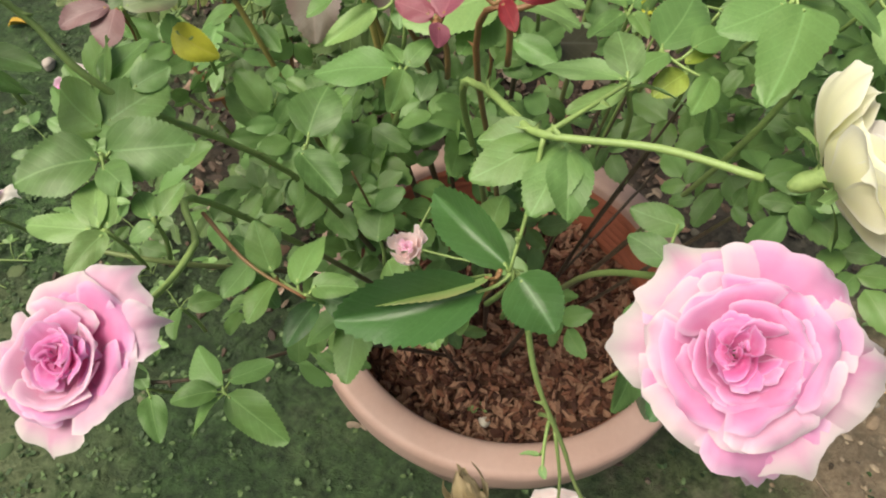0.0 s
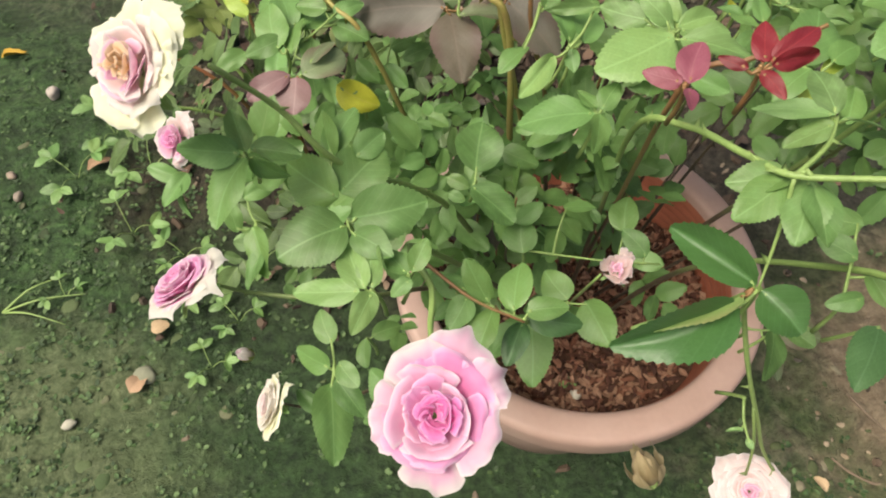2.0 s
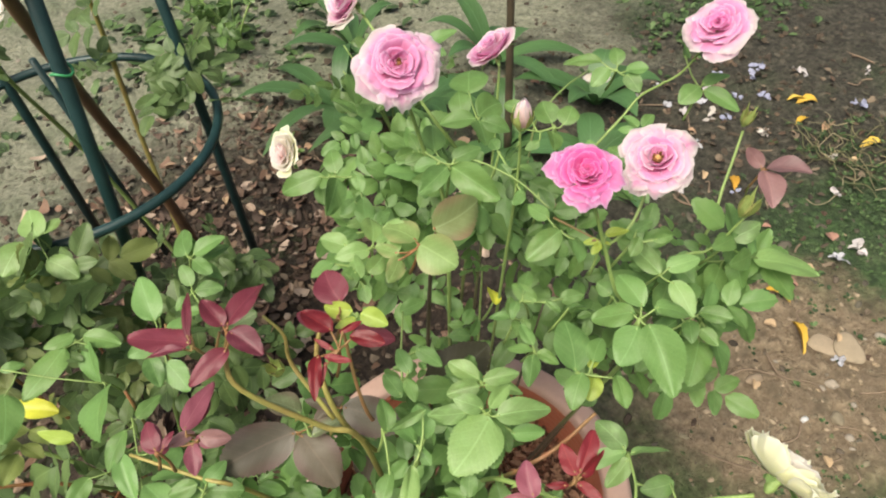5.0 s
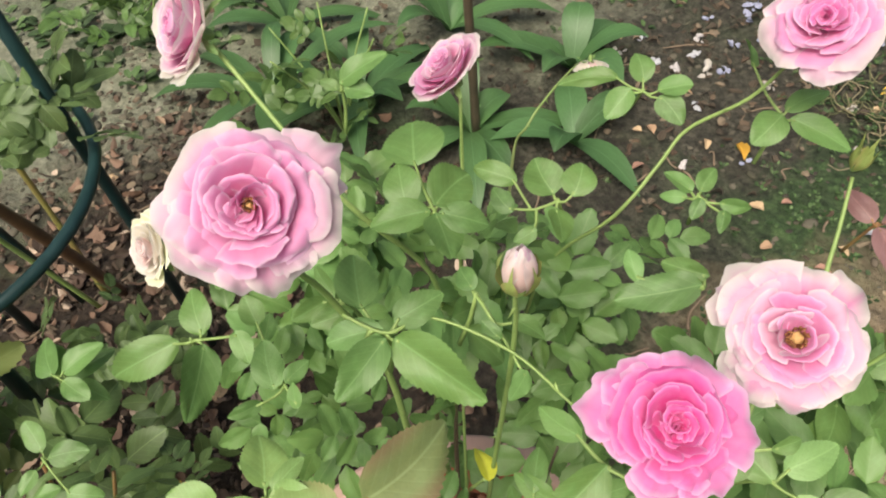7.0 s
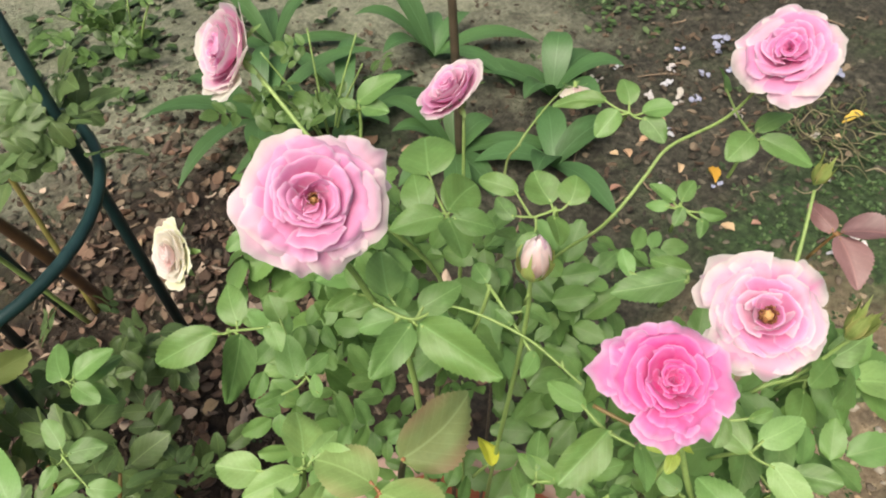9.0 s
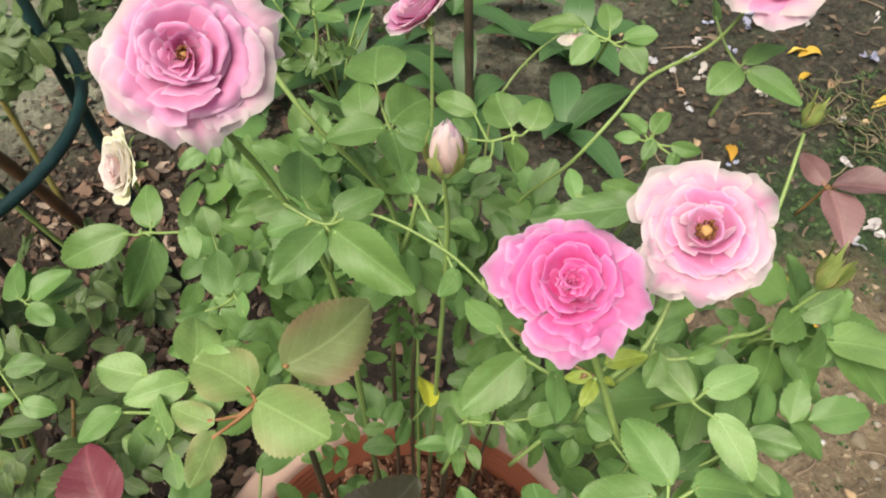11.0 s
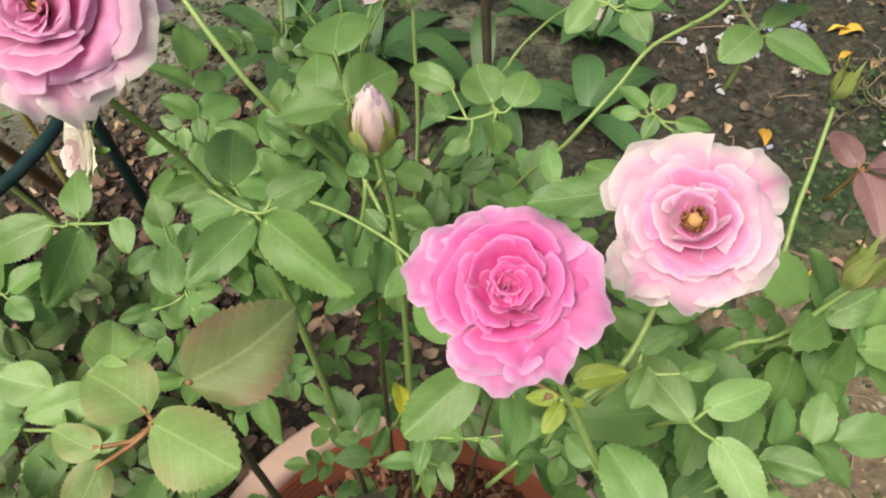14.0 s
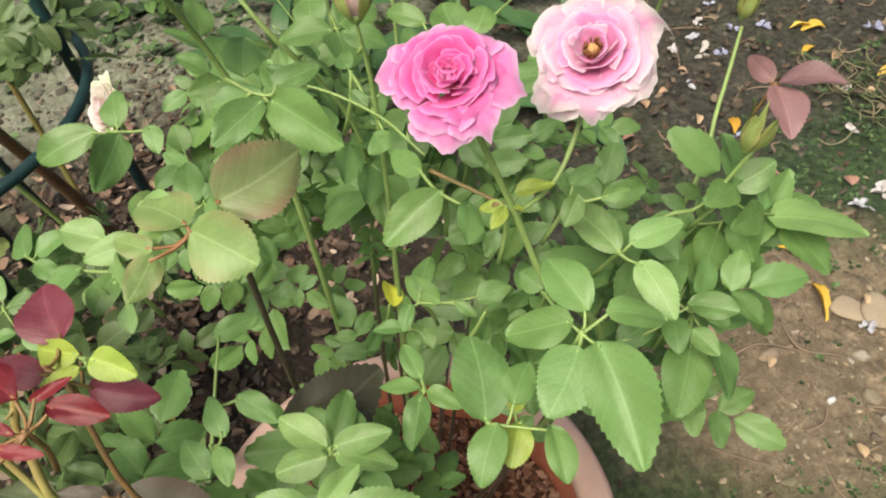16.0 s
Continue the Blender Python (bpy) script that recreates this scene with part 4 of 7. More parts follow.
pieces("bark_mulch", mulch_mat, 2400, spot(0.05, 1.25, 0.30, 0.32), 0.013, 21, "reddish brown bark mulch round the trellis", "mulch", 0.2)
dry_leaves("dry_leaf_litter", litter_leaf_mat, 650, spot(0.08, 1.35, 0.26, 0.30), 0.034, 28, "curled tan and brown dead leaves under the trellis")
dry_leaves("dry_leaf_litter", litter_leaf_mat, 170, spot(-0.12, 0.88, 0.13, 0.15), 0.034, 29, "tan dead leaves under the rose bushes")
dry_leaves("dry_leaf_litter", litter_mat, 420, spot(0.55, 1.75, 0.30, 0.20), 0.026, 30, "dark damp dead leaves on the bed")
dry_leaves("dry_leaf_litter", litter_mat, 200, spot(1.45, 1.0, 0.34, 0.26), 0.024, 37, "small dark dead leaves over the damp soil")
pieces("leaf_litter", litter_mat, 500, spot(0.6, 1.25, 0.6, 0.4), 0.013, 22, "scattered bits of dry brown leaf litter", "leaf litter", 0.18)
pieces("leaf_litter", litter_mat, 400, spot(1.55, 1.0, 0.42, 0.36), 0.012, 26, "dark damp litter over the bare soil", "leaf litter", 0.22)
lumps("pebbles", stone_mat, 50, spot(0.92, 0.22, 0.16, 0.20, 0.001), 0.006, 23, "small greyish brown pebbles on trodden soil", "pebbles", 0.5)
lumps("sandy_crumbs", sand_clod_mat, 650, spot(0.84, 0.33, 0.15, 0.14, -0.001), 0.0034, 38, "crumbled pale sandy soil", "soil crumbs", 0.35)
lumps("soil_crumbs", clod_mat, 1100, spot(1.45, 0.85, 0.38, 0.36, -0.002), 0.0065, 24, "dark lumpy crumbs of damp soil", "soil crumbs", 0.42)
lumps("soil_crumbs", clod_mat, 700, spot(0.35, 1.85, 0.36, 0.30, 0.0), 0.008, 39, "grey brown crumbs of soil in the bed", "soil crumbs", 0.55)
lumps("grey_gravel", stone_mat, 300, spot(0.2, 2.3, 0.6, 0.4, 0.0), 0.007, 25, "pale grey grit and gravel", "gravel", 0.5)
lumps("soil_clods", varied("mossy_clods", [(0.045, 0.080, 0.026), (0.08, 0.115, 0.045), (0.030, 0.052, 0.018), (0.12, 0.13, 0.07)]), 160, spot(-0.70, 0.55, 0.22, 0.42, -0.002), 0.009, 27, "flat mossy clods of soil", "soil clods", 0.22)
lumps("soil_clods", varied("worn_clods", [(0.16, 0.15, 0.09), (0.10, 0.12, 0.055), (0.22, 0.195, 0.13), (0.07, 0.09, 0.035)]), 260, spot(0.55, 0.12, 0.18, 0.14, -0.002), 0.006, 40, "mossy crumbs of worn soil", "soil clods", 0.4)


def weeds(name, count, place, size, seed, label):
    r = random.Random(seed)
    verts, faces, uvs = [], [], []
    sv, su, sf = leaf_data(3, 5, 0.1, 0.2, 0.0, 0.6)
    for _ in range(count):
        c = place(r)
        for k in range(r.randrange(3, 7)):
            a = r.uniform(0, 6.28)
            d = Vector((math.cos(a), math.sin(a), r.uniform(0.15, 0.9))).normalized()
            ln = size * r.uniform(0.5, 1.4)
            b = c + Vector((math.cos(a), math.sin(a), 0)) * size * 0.2
            mm = leaf_matrix(b, b + d * ln, 0.62, 0, Vector((-d.x * 0.4, -d.y * 0.4, 1)).normalized())
            o = len(verts)
            verts += [mm @ Vector(p) for p in sv]
            uvs += su
            faces += [tuple(q + o for q in f) for f in sf]
    return tagged(new(name, mesh_of(name, verts, faces, [weed_mat], uvs)), label, "ground weeds", "", "stuff")


weeds("ground_weeds", 2600, spot(-0.78, 0.50, 0.32, 0.50, 0.0), 0.0085, 31, "tiny dark green weeds and moss over the soil")
weeds("ground_weeds", 1300, spot(0.35, -0.03, 0.34, 0.16, 0.0), 0.008, 32, "low green weeds in front of the pot")
weeds("ground_weeds", 260, spot(1.3, 0.5, 0.22, 0.14, 0.0), 0.010, 33, "sparse green weeds on damp soil")


for k, (x, y, size) in enumerate(((-0.46, 0.64, 0.022), (-0.40, 0.58, 0.02), (-0.50, 0.72, 0.022), (-0.36, 0.70, 0.024), (-0.60, 0.78, 0.026), (-0.72, 0.92, 0.03), (-0.66, 1.02, 0.034), (-0.58, 0.92, 0.03), (-0.44, 0.50, 0.018), (-0.70, 0.66, 0.016), (0.42, 0.07, 0.016), (0.50, 0.12, 0.015))):
    r = random.Random(930 + k)
    base = on_ground(x, y)
    weed = thing("weed", base, "small leafy green weed growing in mossy soil", "weed", "weeds on the soil")
    for n in range(3):
        a = n * 2.1 + r.uniform(-0.5, 0.5)
        top = base + Vector((math.cos(a) * size * 1.6, math.sin(a) * size * 1.6, size * r.uniform(0.8, 2.0)))
        stalk = part_mesh("stalk", tube_mesh("stalk", [base - Vector((0, 0, 0.004)), (base + top) / 2 + Vector((0, 0, size * 0.3)), top], 0.0009, 0.0007, stem_green, 5, 0), weed)
        for q in range(3):
            h = a + (q - 1) * 1.2
            tip = top + Vector((math.cos(h), math.sin(h), 0.1)) * size * r.uniform(0.9, 1.3)
            part_mesh("leaf", leaf_mesh("light" if q else "green", r.randrange(12)), stalk, m=leaf_matrix(top, tip, 0.55, 0, Vector((r.gauss(0, 0.2), r.gauss(0, 0.2), 1)).normalized()))

# a grass stalk bent over the moss, and a seedling with a pale pebble in the pot
grass = thing("grass_blade", on_ground(-0.80, 0.64), "bent pale green grass blades lying on mossy soil", "grass")
for n, tip in enumerate(((-0.66, 0.655), (-0.70, 0.70), (-0.685, 0.60))):
    part_mesh("blade", tube_mesh("blade", [on_ground(-0.80, 0.64), on_ground((tip[0] - 0.80) / 2, (tip[1] + 0.64) / 2, 0.022), on_ground(tip[0], tip[1], 0.006)], 0.0022, 0.0009, stem_green, 6, 0), grass)
seedling = thing("seedling", (0.067, 0.322, SOIL_Z), "tiny green seedling sprouting from the pot soil", "seedling")
for n in range(7):
    r = random.Random(960 + n)
    b = Vector((0.067 + r.uniform(-0.006, 0.006), 0.322 + r.uniform(-0.008, 0.008), SOIL_Z + r.uniform(0.002, 0.012)))
    part_mesh("leaf", leaf_mesh("light", n), seedling, m=leaf_matrix(b, b + Vector((r.uniform(-1, 1), r.uniform(-1, 1), r.uniform(0.3, 1.0))).normalized() * 0.011, 0.6, 0, Vector((0.05, -0.1, 1)).normalized()))
verts, faces = lathe([(0.0004, -0.005), (0.006, -0.002), (0.0075, 0.002), (0.005, 0.006), (0.0004, 0.0075)], 10)
tagged(new("pebble", mesh_of("pebble", [Vector(p) + Vector((0.076, 0.308, SOIL_Z + 0.006)) for p in verts], faces, [plain("white_pebble", (0.62, 0.58, 0.50), 0.7, 0, 400, 0.3)])), "small white pebble on the pot soil", "pebble")

# dry vine tangle on the dark soil
vine_mat = varied("dry_vine", [(0.20, 0.18, 0.10), (0.14, 0.13, 0.07), (0.27, 0.235, 0.15), (0.10, 0.11, 0.05)])
verts, faces = [], []
for n in range(42):
    r = random.Random(1200 + n)
    x, y, a = r.gauss(1.55, 0.07), r.gauss(0.66, 0.08), r.uniform(0, 6.28)
    pts = []
    for q in range(5):
        pts.append(on_ground(x, y, r.uniform(0.004, 0.035)))
        a += r.uniform(-1.0, 1.0)
        x, y = x + 0.026 * math.cos(a), y + 0.026 * math.sin(a)
    v, f = tube_data(smooth_path(pts, 3), 0.0018, 0.0011, 5, 0.0, len(verts))
    verts += v
    faces += f
tagged(new("dry_vine", mesh_of("dry_vine", verts, faces, [vine_mat])), "tangle of dry yellowish vine stems on dark soil", "dry vine", "", "stuff")
weeds("ground_weeds", 130, spot(1.56, 0.66, 0.08, 0.09, 0.01), 0.011, 34, "small yellowish green leaves in the dry vine tangle")
weeds("ground_weeds", 240, spot(2.0, 1.36, 0.22, 0.10, 0.0), 0.022, 35, "yellowish grass tufts at the edge of the bed")
weeds("ground_weeds", 160, spot(0.45, 2.4, 0.35, 0.18, 0.0), 0.040, 36, "low leafy weeds on the grey soil")


def twig(x, y, turn, length, seed):
    r = random.Random(seed)
    d = Vector((math.cos(turn), math.sin(turn), 0))
    pts = []
    for k in range(4):
        q = on_ground(x + d.x * length * k / 3 + r.uniform(-0.01, 0.01), y + d.y * length * k / 3 + r.uniform(-0.01, 0.01), 0.004)
        pts.append(q)
    tagged(new("twig", tube_mesh("twig", pts, 0.0028, 0.0016, twig_mat, 6, 0, 0.2, 3)), "thin dry brown twig lying on the soil", "twig", "twigs on the ground")


for k in range(46):
    r = random.Random(400 + k)
    cx, cy = ((1.1, 0.75), (0.85, 0.2), (0.1, 1.4), (1.5, 0.9))[k % 4]
    x, y = r.gauss(cx, 0.25), r.gauss(cy, 0.2)
    if clear_of_pot(x, y):
        twig(x, y, r.uniform(0, 3.14), r.uniform(0.03, 0.10), k)


def fallen(name, mat, x, y, turn, size, slim, label, category, group, variant=0):
    v, uv, f = leaf_data(variant * 3 + 4, 9, 0.25, 0.3, 0.02, 0.5, 0.3)
    me = mesh_of(name, v, f, [mat], uv)
    b = on_ground(x, y, 0.010)
    t = b + Vector((math.cos(turn), math.sin(turn), 0.05)) * size
    ob = new(name, me)
    ob.matrix_basis = leaf_matrix(b, t, slim, 0, Vector((0.1, -0.1, 1)).normalized())
    return tagged(ob, label, category, group)


fallen("fallen_leaf", yellow_leaf_mat, 0.965, 0.428, -2.2, 0.082, 0.28, "curled yellow fallen leaf on the sandy soil", "fallen leaf", "yellow fallen leaves", 1)
for k, (x, y, a) in enumerate(((1.64, 0.92, -0.7), (1.70, 0.86, 2.4), (1.57, 0.84, 0.0), (1.66, 0.64, 2.6), (1.21, 0.77, 0.8), (1.00, 0.46, 1.6), (-0.93, 1.26, 0.2), (-0.10, 1.02, -0.9))):
    fallen("fallen_leaf", yellow_leaf_mat, x, y, a, 0.058, 0.36, "yellow fallen leaf lying on dark soil", "fallen leaf", "yellow fallen leaves", k)


def fallen_flower(x, y, size, seed):
    """A small shed blossom: a few crumpled petals round a spot, in one mesh."""
    r = random.Random(seed)
    verts, faces, uvs = [], [], []
    for k in range(r.randrange(3, 7)):
        sv, su, sf = leaf_data(seed + 5 * k, 7, r.uniform(-0.3, 0.5), r.uniform(-0.4, 0.6), 0.02, 0.8, r.uniform(-0.5, 0.5))
        a = k * 1.3 + r.uniform(-0.5, 0.5)
        b = on_ground(x + r.uniform(-0.35, 0.35) * size, y + r.uniform(-0.35, 0.35) * size, 0.008)
        m = leaf_matrix(b, b + Vector((math.cos(a), math.sin(a), r.uniform(-0.1, 0.5))) * size * r.uniform(0.45, 0.75), r.uniform(0.6, 1.0), 0, Vector((r.gauss(0, 0.4), r.gauss(0, 0.4), 1)).normalized())
        o = len(verts)
        verts += [m @ Vector(p) for p in sv]
        uvs += su
        faces += [tuple(q + o for q in f) for f in sf]
    tagged(new("fallen_flower", mesh_of("fallen_flower", verts, faces, [fallen_petal_mat], uvs)), "pale bluish white blossom fallen on dark soil", "fallen flower", "fallen flowers")


for k, (x, y) in enumerate(((1.94, 0.85), (1.77, 0.78), (1.61, 0.97), (1.45, 1.06), (1.37, 1.07), (1.45, 0.98), (1.47, 0.87), (1.21, 0.76), (1.40, 0.60), (1.27, 0.47), (1.20, 0.47), (1.53, 0.69), (1.67, 1.06), (1.72, 1.08), (1.41, 1.21), (1.42, 1.02), (1.36, 1.13), (1.50, 1.10), (1.30, 0.95), (1.55, 1.02), (1.33, 1.22), (1.60, 1.14), (1.80, 0.98), (1.12, 0.86), (0.95, 0.31))):
    fallen_flower(x, y, random.Random(1500 + k).uniform(0.022, 0.040), 1600 + k)


def stone(x, y, size, squash, colour, label, seed):
    """A single stone half sunk in the soil."""
    bm = bmesh.new()
    bmesh.ops.create_icosphere(bm, subdivisions=3, radius=1.0)
    k = Vector((seed * 3.7, seed * 1.9, seed))
    for v in bm.verts:
        q = v.co * (1 + 0.28 * noise.noise(v.co * 1.1 + k) + 0.06 * noise.noise(v.co * 4 + k))
        v.co = on_ground(x, y, size * squash * 0.45) + Matrix.Rotation(seed, 3, "Z") @ Vector((q.x * size, q.y * size * 0.7, q.z * size * squash))
    me = bpy.data.meshes.new("stone")
    bm.to_mesh(me)
    bm.free()
    me.polygons.foreach_set("use_smooth", [True] * len(me.polygons))
    me.materials.append(plain("stone", colour, 0.9, 0, 260, 0.4, 0.001, 0.5))
    tagged(new("stone", me), label, "stone", "stones on the soil")


stone(0.844, 0.237, 0.017, 0.5, (0.20, 0.17, 0.12), "flat brown stone half sunk in sandy soil", 1)
stone(0.898, 0.286, 0.014, 0.5, (0.30, 0.26, 0.21), "flat grey stone half sunk in sandy soil", 2)
stone(0.787, 0.273, 0.008, 0.9, (0.50, 0.50, 0.50), "small pale grey stone on sandy soil", 3)
stone(0.993, 0.313, 0.040, 0.14, (0.30, 0.245, 0.175), "flat sandy slab of hard soil", 4)
stone(0.965, 0.352, 0.034, 0.14, (0.31, 0.25, 0.18), "flat sandy slab of hard soil", 5)
stone(0.780, 0.386, 0.018, 0.5, (0.26, 0.20, 0.14), "lump of sandy brown soil", 6)
stone(0.707, 0.426, 0.014, 0.6, (0.27, 0.20, 0.135), "lump of sandy brown soil", 7)
stone(-0.802, 1.145, 0.017, 0.7, (0.34, 0.30, 0.27), "pale pinkish stone on dark mossy soil", 8)
stone(-0.544, 0.495, 0.021, 0.5, (0.20, 0.205, 0.145), "oval greyish green stone on mossy soil", 9)
stone(-0.650, 0.425, 0.011, 0.6, (0.42, 0.40, 0.33), "small pale stone on mossy soil", 10)
stone(-0.821, 0.882, 0.012, 0.6, (0.24, 0.20, 0.165), "small brown stone on mossy soil", 11)
stone(-0.843, 0.934, 0.011, 0.6, (0.28, 0.22, 0.175), "small brown stone on mossy soil", 12)

# thin dry roots creeping over the sandy soil
for k, path in enumerate((((0.86, 0.42), (0.83, 0.36), (0.87, 0.31), (0.86, 0.28)), ((0.58, 0.35), (0.60, 0.31), (0.63, 0.27)), ((0.82, 0.23), (0.85, 0.19), (0.84, 0.14)), ((0.74, 0.43), (0.79, 0.41), (0.83, 0.35)), ((0.92, 0.24), (0.96, 0.21), (1.01, 0.20)))):
    tagged(new("root", tube_mesh("root", [on_ground(x, y, 0.004) for x, y in path], 0.0026, 0.0012, twig_mat, 6, 0, 0.2, 4)), "thin dry brown root creeping over sandy soil", "root", "roots on the soil")
for k in range(34):
    r = random.Random(800 + k)
    cx, cy = ((0.9, 0.45), (1.2, 0.9), (0.1, 1.35))[k % 3]
    x, y = r.gauss(cx, 0.16), r.gauss(cy, 0.2)
    if clear_of_pot(x, y):
        fallen("fallen_leaf", tan_leaf_mat, x, y, r.uniform(0, 6.28), r.uniform(0.02, 0.036), r.uniform(0.5, 0.8), "small dry tan leaf on the soil", "fallen leaf", "dry fallen leaves", k % 5)
fallen("fallen_leaf", tan_leaf_mat, -0.70, 0.93, 0.5, 0.05, 0.5, "curled reddish brown dead leaf on mossy soil", "fallen leaf", "dry fallen leaves", 4)
fallen("fallen_leaf", tan_leaf_mat, 1.60, 0.775, 0.2, 0.06, 0.4, "long brown dead leaf on dark soil", "fallen leaf", "dry fallen leaves", 1)
fallen("fallen_leaf", tan_leaf_mat, 1.242, 0.512, 0.9, 0.03, 0.9, "round tan fallen leaf on dark soil", "fallen leaf", "dry fallen leaves", 2)
fallen("fallen_leaf", tan_leaf_mat, -0.537, 0.565, 0.4, 0.03, 0.9, "round tan fallen leaf on mossy soil", "fallen leaf", "dry fallen leaves", 2)
fallen("fallen_leaf", tan_leaf_mat, -0.562, 0.465, 0.9, 0.034, 0.9, "round tan fallen leaf on mossy soil", "fallen leaf", "dry fallen leaves", 3)

# ---- trellis ----
RING = Vector((-0.124, 1.262, 0.0))
trellis = thing("garden_trellis", RING, "dark green coated steel round plant trellis with hoops", "trellis")


def post(x, y, top, radius, lean=(0, 0)):
    verts, faces = tube_data([Vector((x, y, -0.02)), Vector((x + lean[0] * 0.5, y + lean[1] * 0.5, top * 0.5)), Vector((x + lean[0], y + lean[1], top))], radius, radius, 14)
    part_mesh("post", mesh_of("post", verts, faces, [steel_green]), trellis)


post(-0.168, 1.068, 1.15, 0.0098, (0.113, -0.084))
post(0.104, 1.220, 1.15, 0.0095, (0.014, 0.098))
post(-0.150, 1.515, 0.95, 0.0095, (-0.018, 0.0))
post(-0.441, 1.274, 1.15, 0.0095, (0.113, 0.009))
post(-0.042, 1.510, 0.60, 0.007, (-0.06, -0.04))


def hoop(z, radius, thick):
    pts = [RING + Vector((radius * math.cos(a), radius * math.sin(a), z)) for a in np.linspace(0, 2 * math.pi, 49)]
    verts, faces = tube_data(pts, thick, thick, 10)
    me = mesh_of("hoop", verts, faces[:-2], [steel_green])
    part_mesh("hoop", me, trellis)


hoop(0.552, 0.257, 0.0082)
part_mesh("tie", mesh_of("tie", *tube_data([Vector((-0.089 + 0.0130 * math.cos(a), 1.010 + 0.0130 * math.sin(a), 0.80 + 0.004 * math.sin(2 * a))) for a in np.linspace(0, 6.28, 13)], 0.002, 0.002, 5), [plain("plant_tie", (0.05, 0.30, 0.12), 0.5)]), trellis, "thin green plant tie")

# ---- the potted rose bush ----
ROOT = POT + Vector((0, 0, SOIL_Z))
bush = thing("rose_bush", ROOT, "pink rose bush in full bloom growing in the clay pot", "rose bush")


def cane(points, r0=0.0042, r1=0.0026, mat=None, thorns=5, label=""):
    mat = {stem_yellow: cane_yellow, stem_red: cane_red}.get(mat, mat) or cane_green
    part_mesh("cane", tube_mesh("cane", points, r0 * 0.62, r1 * 0.56, mat, 8, thorns), bush, label)


cane([(0.05, 0.41, 0.22), (-0.03, 0.33, 0.48), (-0.122, 0.252, 0.698), (-0.117, 0.212, 0.715), (-0.121, 0.180, 0.725), (-0.122, 0.135, 0.762)])
cane([(-0.122, 0.240, 0.704), (-0.093, 0.212, 0.698), (-0.062, 0.198, 0.688)], 0.002, 0.0014, stem_red, 2)
cane([(0.04, 0.42, 0.22), (-0.08, 0.34, 0.6), (-0.160, 0.275, 0.752), (-0.190, 0.277, 0.80), (-0.215, 0.270, 0.838)])
cane([(0.03, 0.43, 0.22), (-0.07, 0.34, 0.48), (-0.17, 0.268, 0.610), (-0.235, 0.270, 0.625), (-0.262, 0.262, 0.660)], 0.004, 0.002)
cane([(0.05, 0.40, 0.22), (-0.08, 0.32, 0.40), (-0.17, 0.245, 0.48), (-0.215, 0.231, 0.495), (-0.238, 0.231, 0.508)], 0.0036, 0.0018)
cane([(0.10, 0.40, 0.22), (0.11, 0.30, 0.55), (0.115, 0.19, 0.735), (0.108, 0.140, 0.785), (0.094, 0.110, 0.82)])
cane([(0.08, 0.42, 0.22), (0.05, 0.36, 0.55), (0.018, 0.298, 0.740), (0.023, 0.255, 0.790), (0.034, 0.215, 0.812), (0.043, 0.192, 0.824), (0.080, 0.176, 0.836), (0.108, 0.156, 0.845)], 0.0036, 0.0026, None, 16)
cane([(0.043, 0.192, 0.824), (0.062, 0.205, 0.828), (0.081, 0.228, 0.820)], 0.002, 0.0014, None, 2)
cane([(0.043, 0.192, 0.824), (0.040, 0.177, 0.800), (0.035, 0.162, 0.776)], 0.0018, 0.0012, None, 2)
cane([(0.11, 0.47, 0.22), (0.12, 0.50, 0.5), (0.128, 0.50, 0.80), (0.118, 0.515, 0.885), (0.101, 0.504, 0.945)], 0.0042, 0.0026)
cane([(0.118, 0.512, 0.880), (0.129, 0.493, 0.873), (0.150, 0.485, 0.872), (0.167, 0.447, 0.865), (0.169, 0.408, 0.860)], 0.0016, 0.0012, None, 2)
cane([(0.163, 0.396, 0.862), (0.169, 0.372, 0.862), (0.177, 0.353, 0.858)], 0.0018, 0.0014, stem_red, 1)
cane([(0.13, 0.45, 0.22), (0.18, 0.38, 0.5), (0.208, 0.318, 0.74), (0.188, 0.339, 0.80), (0.177, 0.353, 0.858), (0.164, 0.363, 0.915)], 0.0042, 0.0026)
cane([(0.177, 0.353, 0.852), (0.205, 0.352, 0.86), (0.235, 0.362, 0.888)], 0.0022, 0.0022, None, 0)
cane([(0.14, 0.50, 0.22), (0.20, 0.56, 0.5), (0.29, 0.63, 0.70), (0.311, 0.644, 0.818)], 0.0042, 0.0024)
cane([(0.14, 0.47, 0.22), (0.24, 0.54, 0.45), (0.309, 0.561, 0.66), (0.335, 0.512, 0.770), (0.368, 0.506, 0.80), (0.391, 0.503, 0.820), (0.410, 0.477, 0.850), (0.418, 0.462, 0.885)], 0.0026, 0.0020, None, 8)
cane([(0.12, 0.50, 0.22), (0.19, 0.57, 0.55), (0.214, 0.568, 0.74), (0.171, 0.589, 0.860), (0.161, 0.676, 0.930)], 0.0042, 0.0024)
cane([(0.15, 0.44, 0.22), (0.26, 0.39, 0.52), (0.350, 0.368, 0.715), (0.401, 0.388, 0.770), (0.442, 0.408, 0.803)], 0.0036, 0.0022)
cane([(0.26, 0.39, 0.56), (0.296, 0.359, 0.738), (0.324, 0.341, 0.760), (0.342, 0.328, 0.803)], 0.003, 0.002)
cane([(0.13, 0.48, 0.22), (0.16, 0.47, 0.6), (0.169, 0.450, 0.85), (0.165, 0.443, 0.925)], 0.0034, 0.0018)
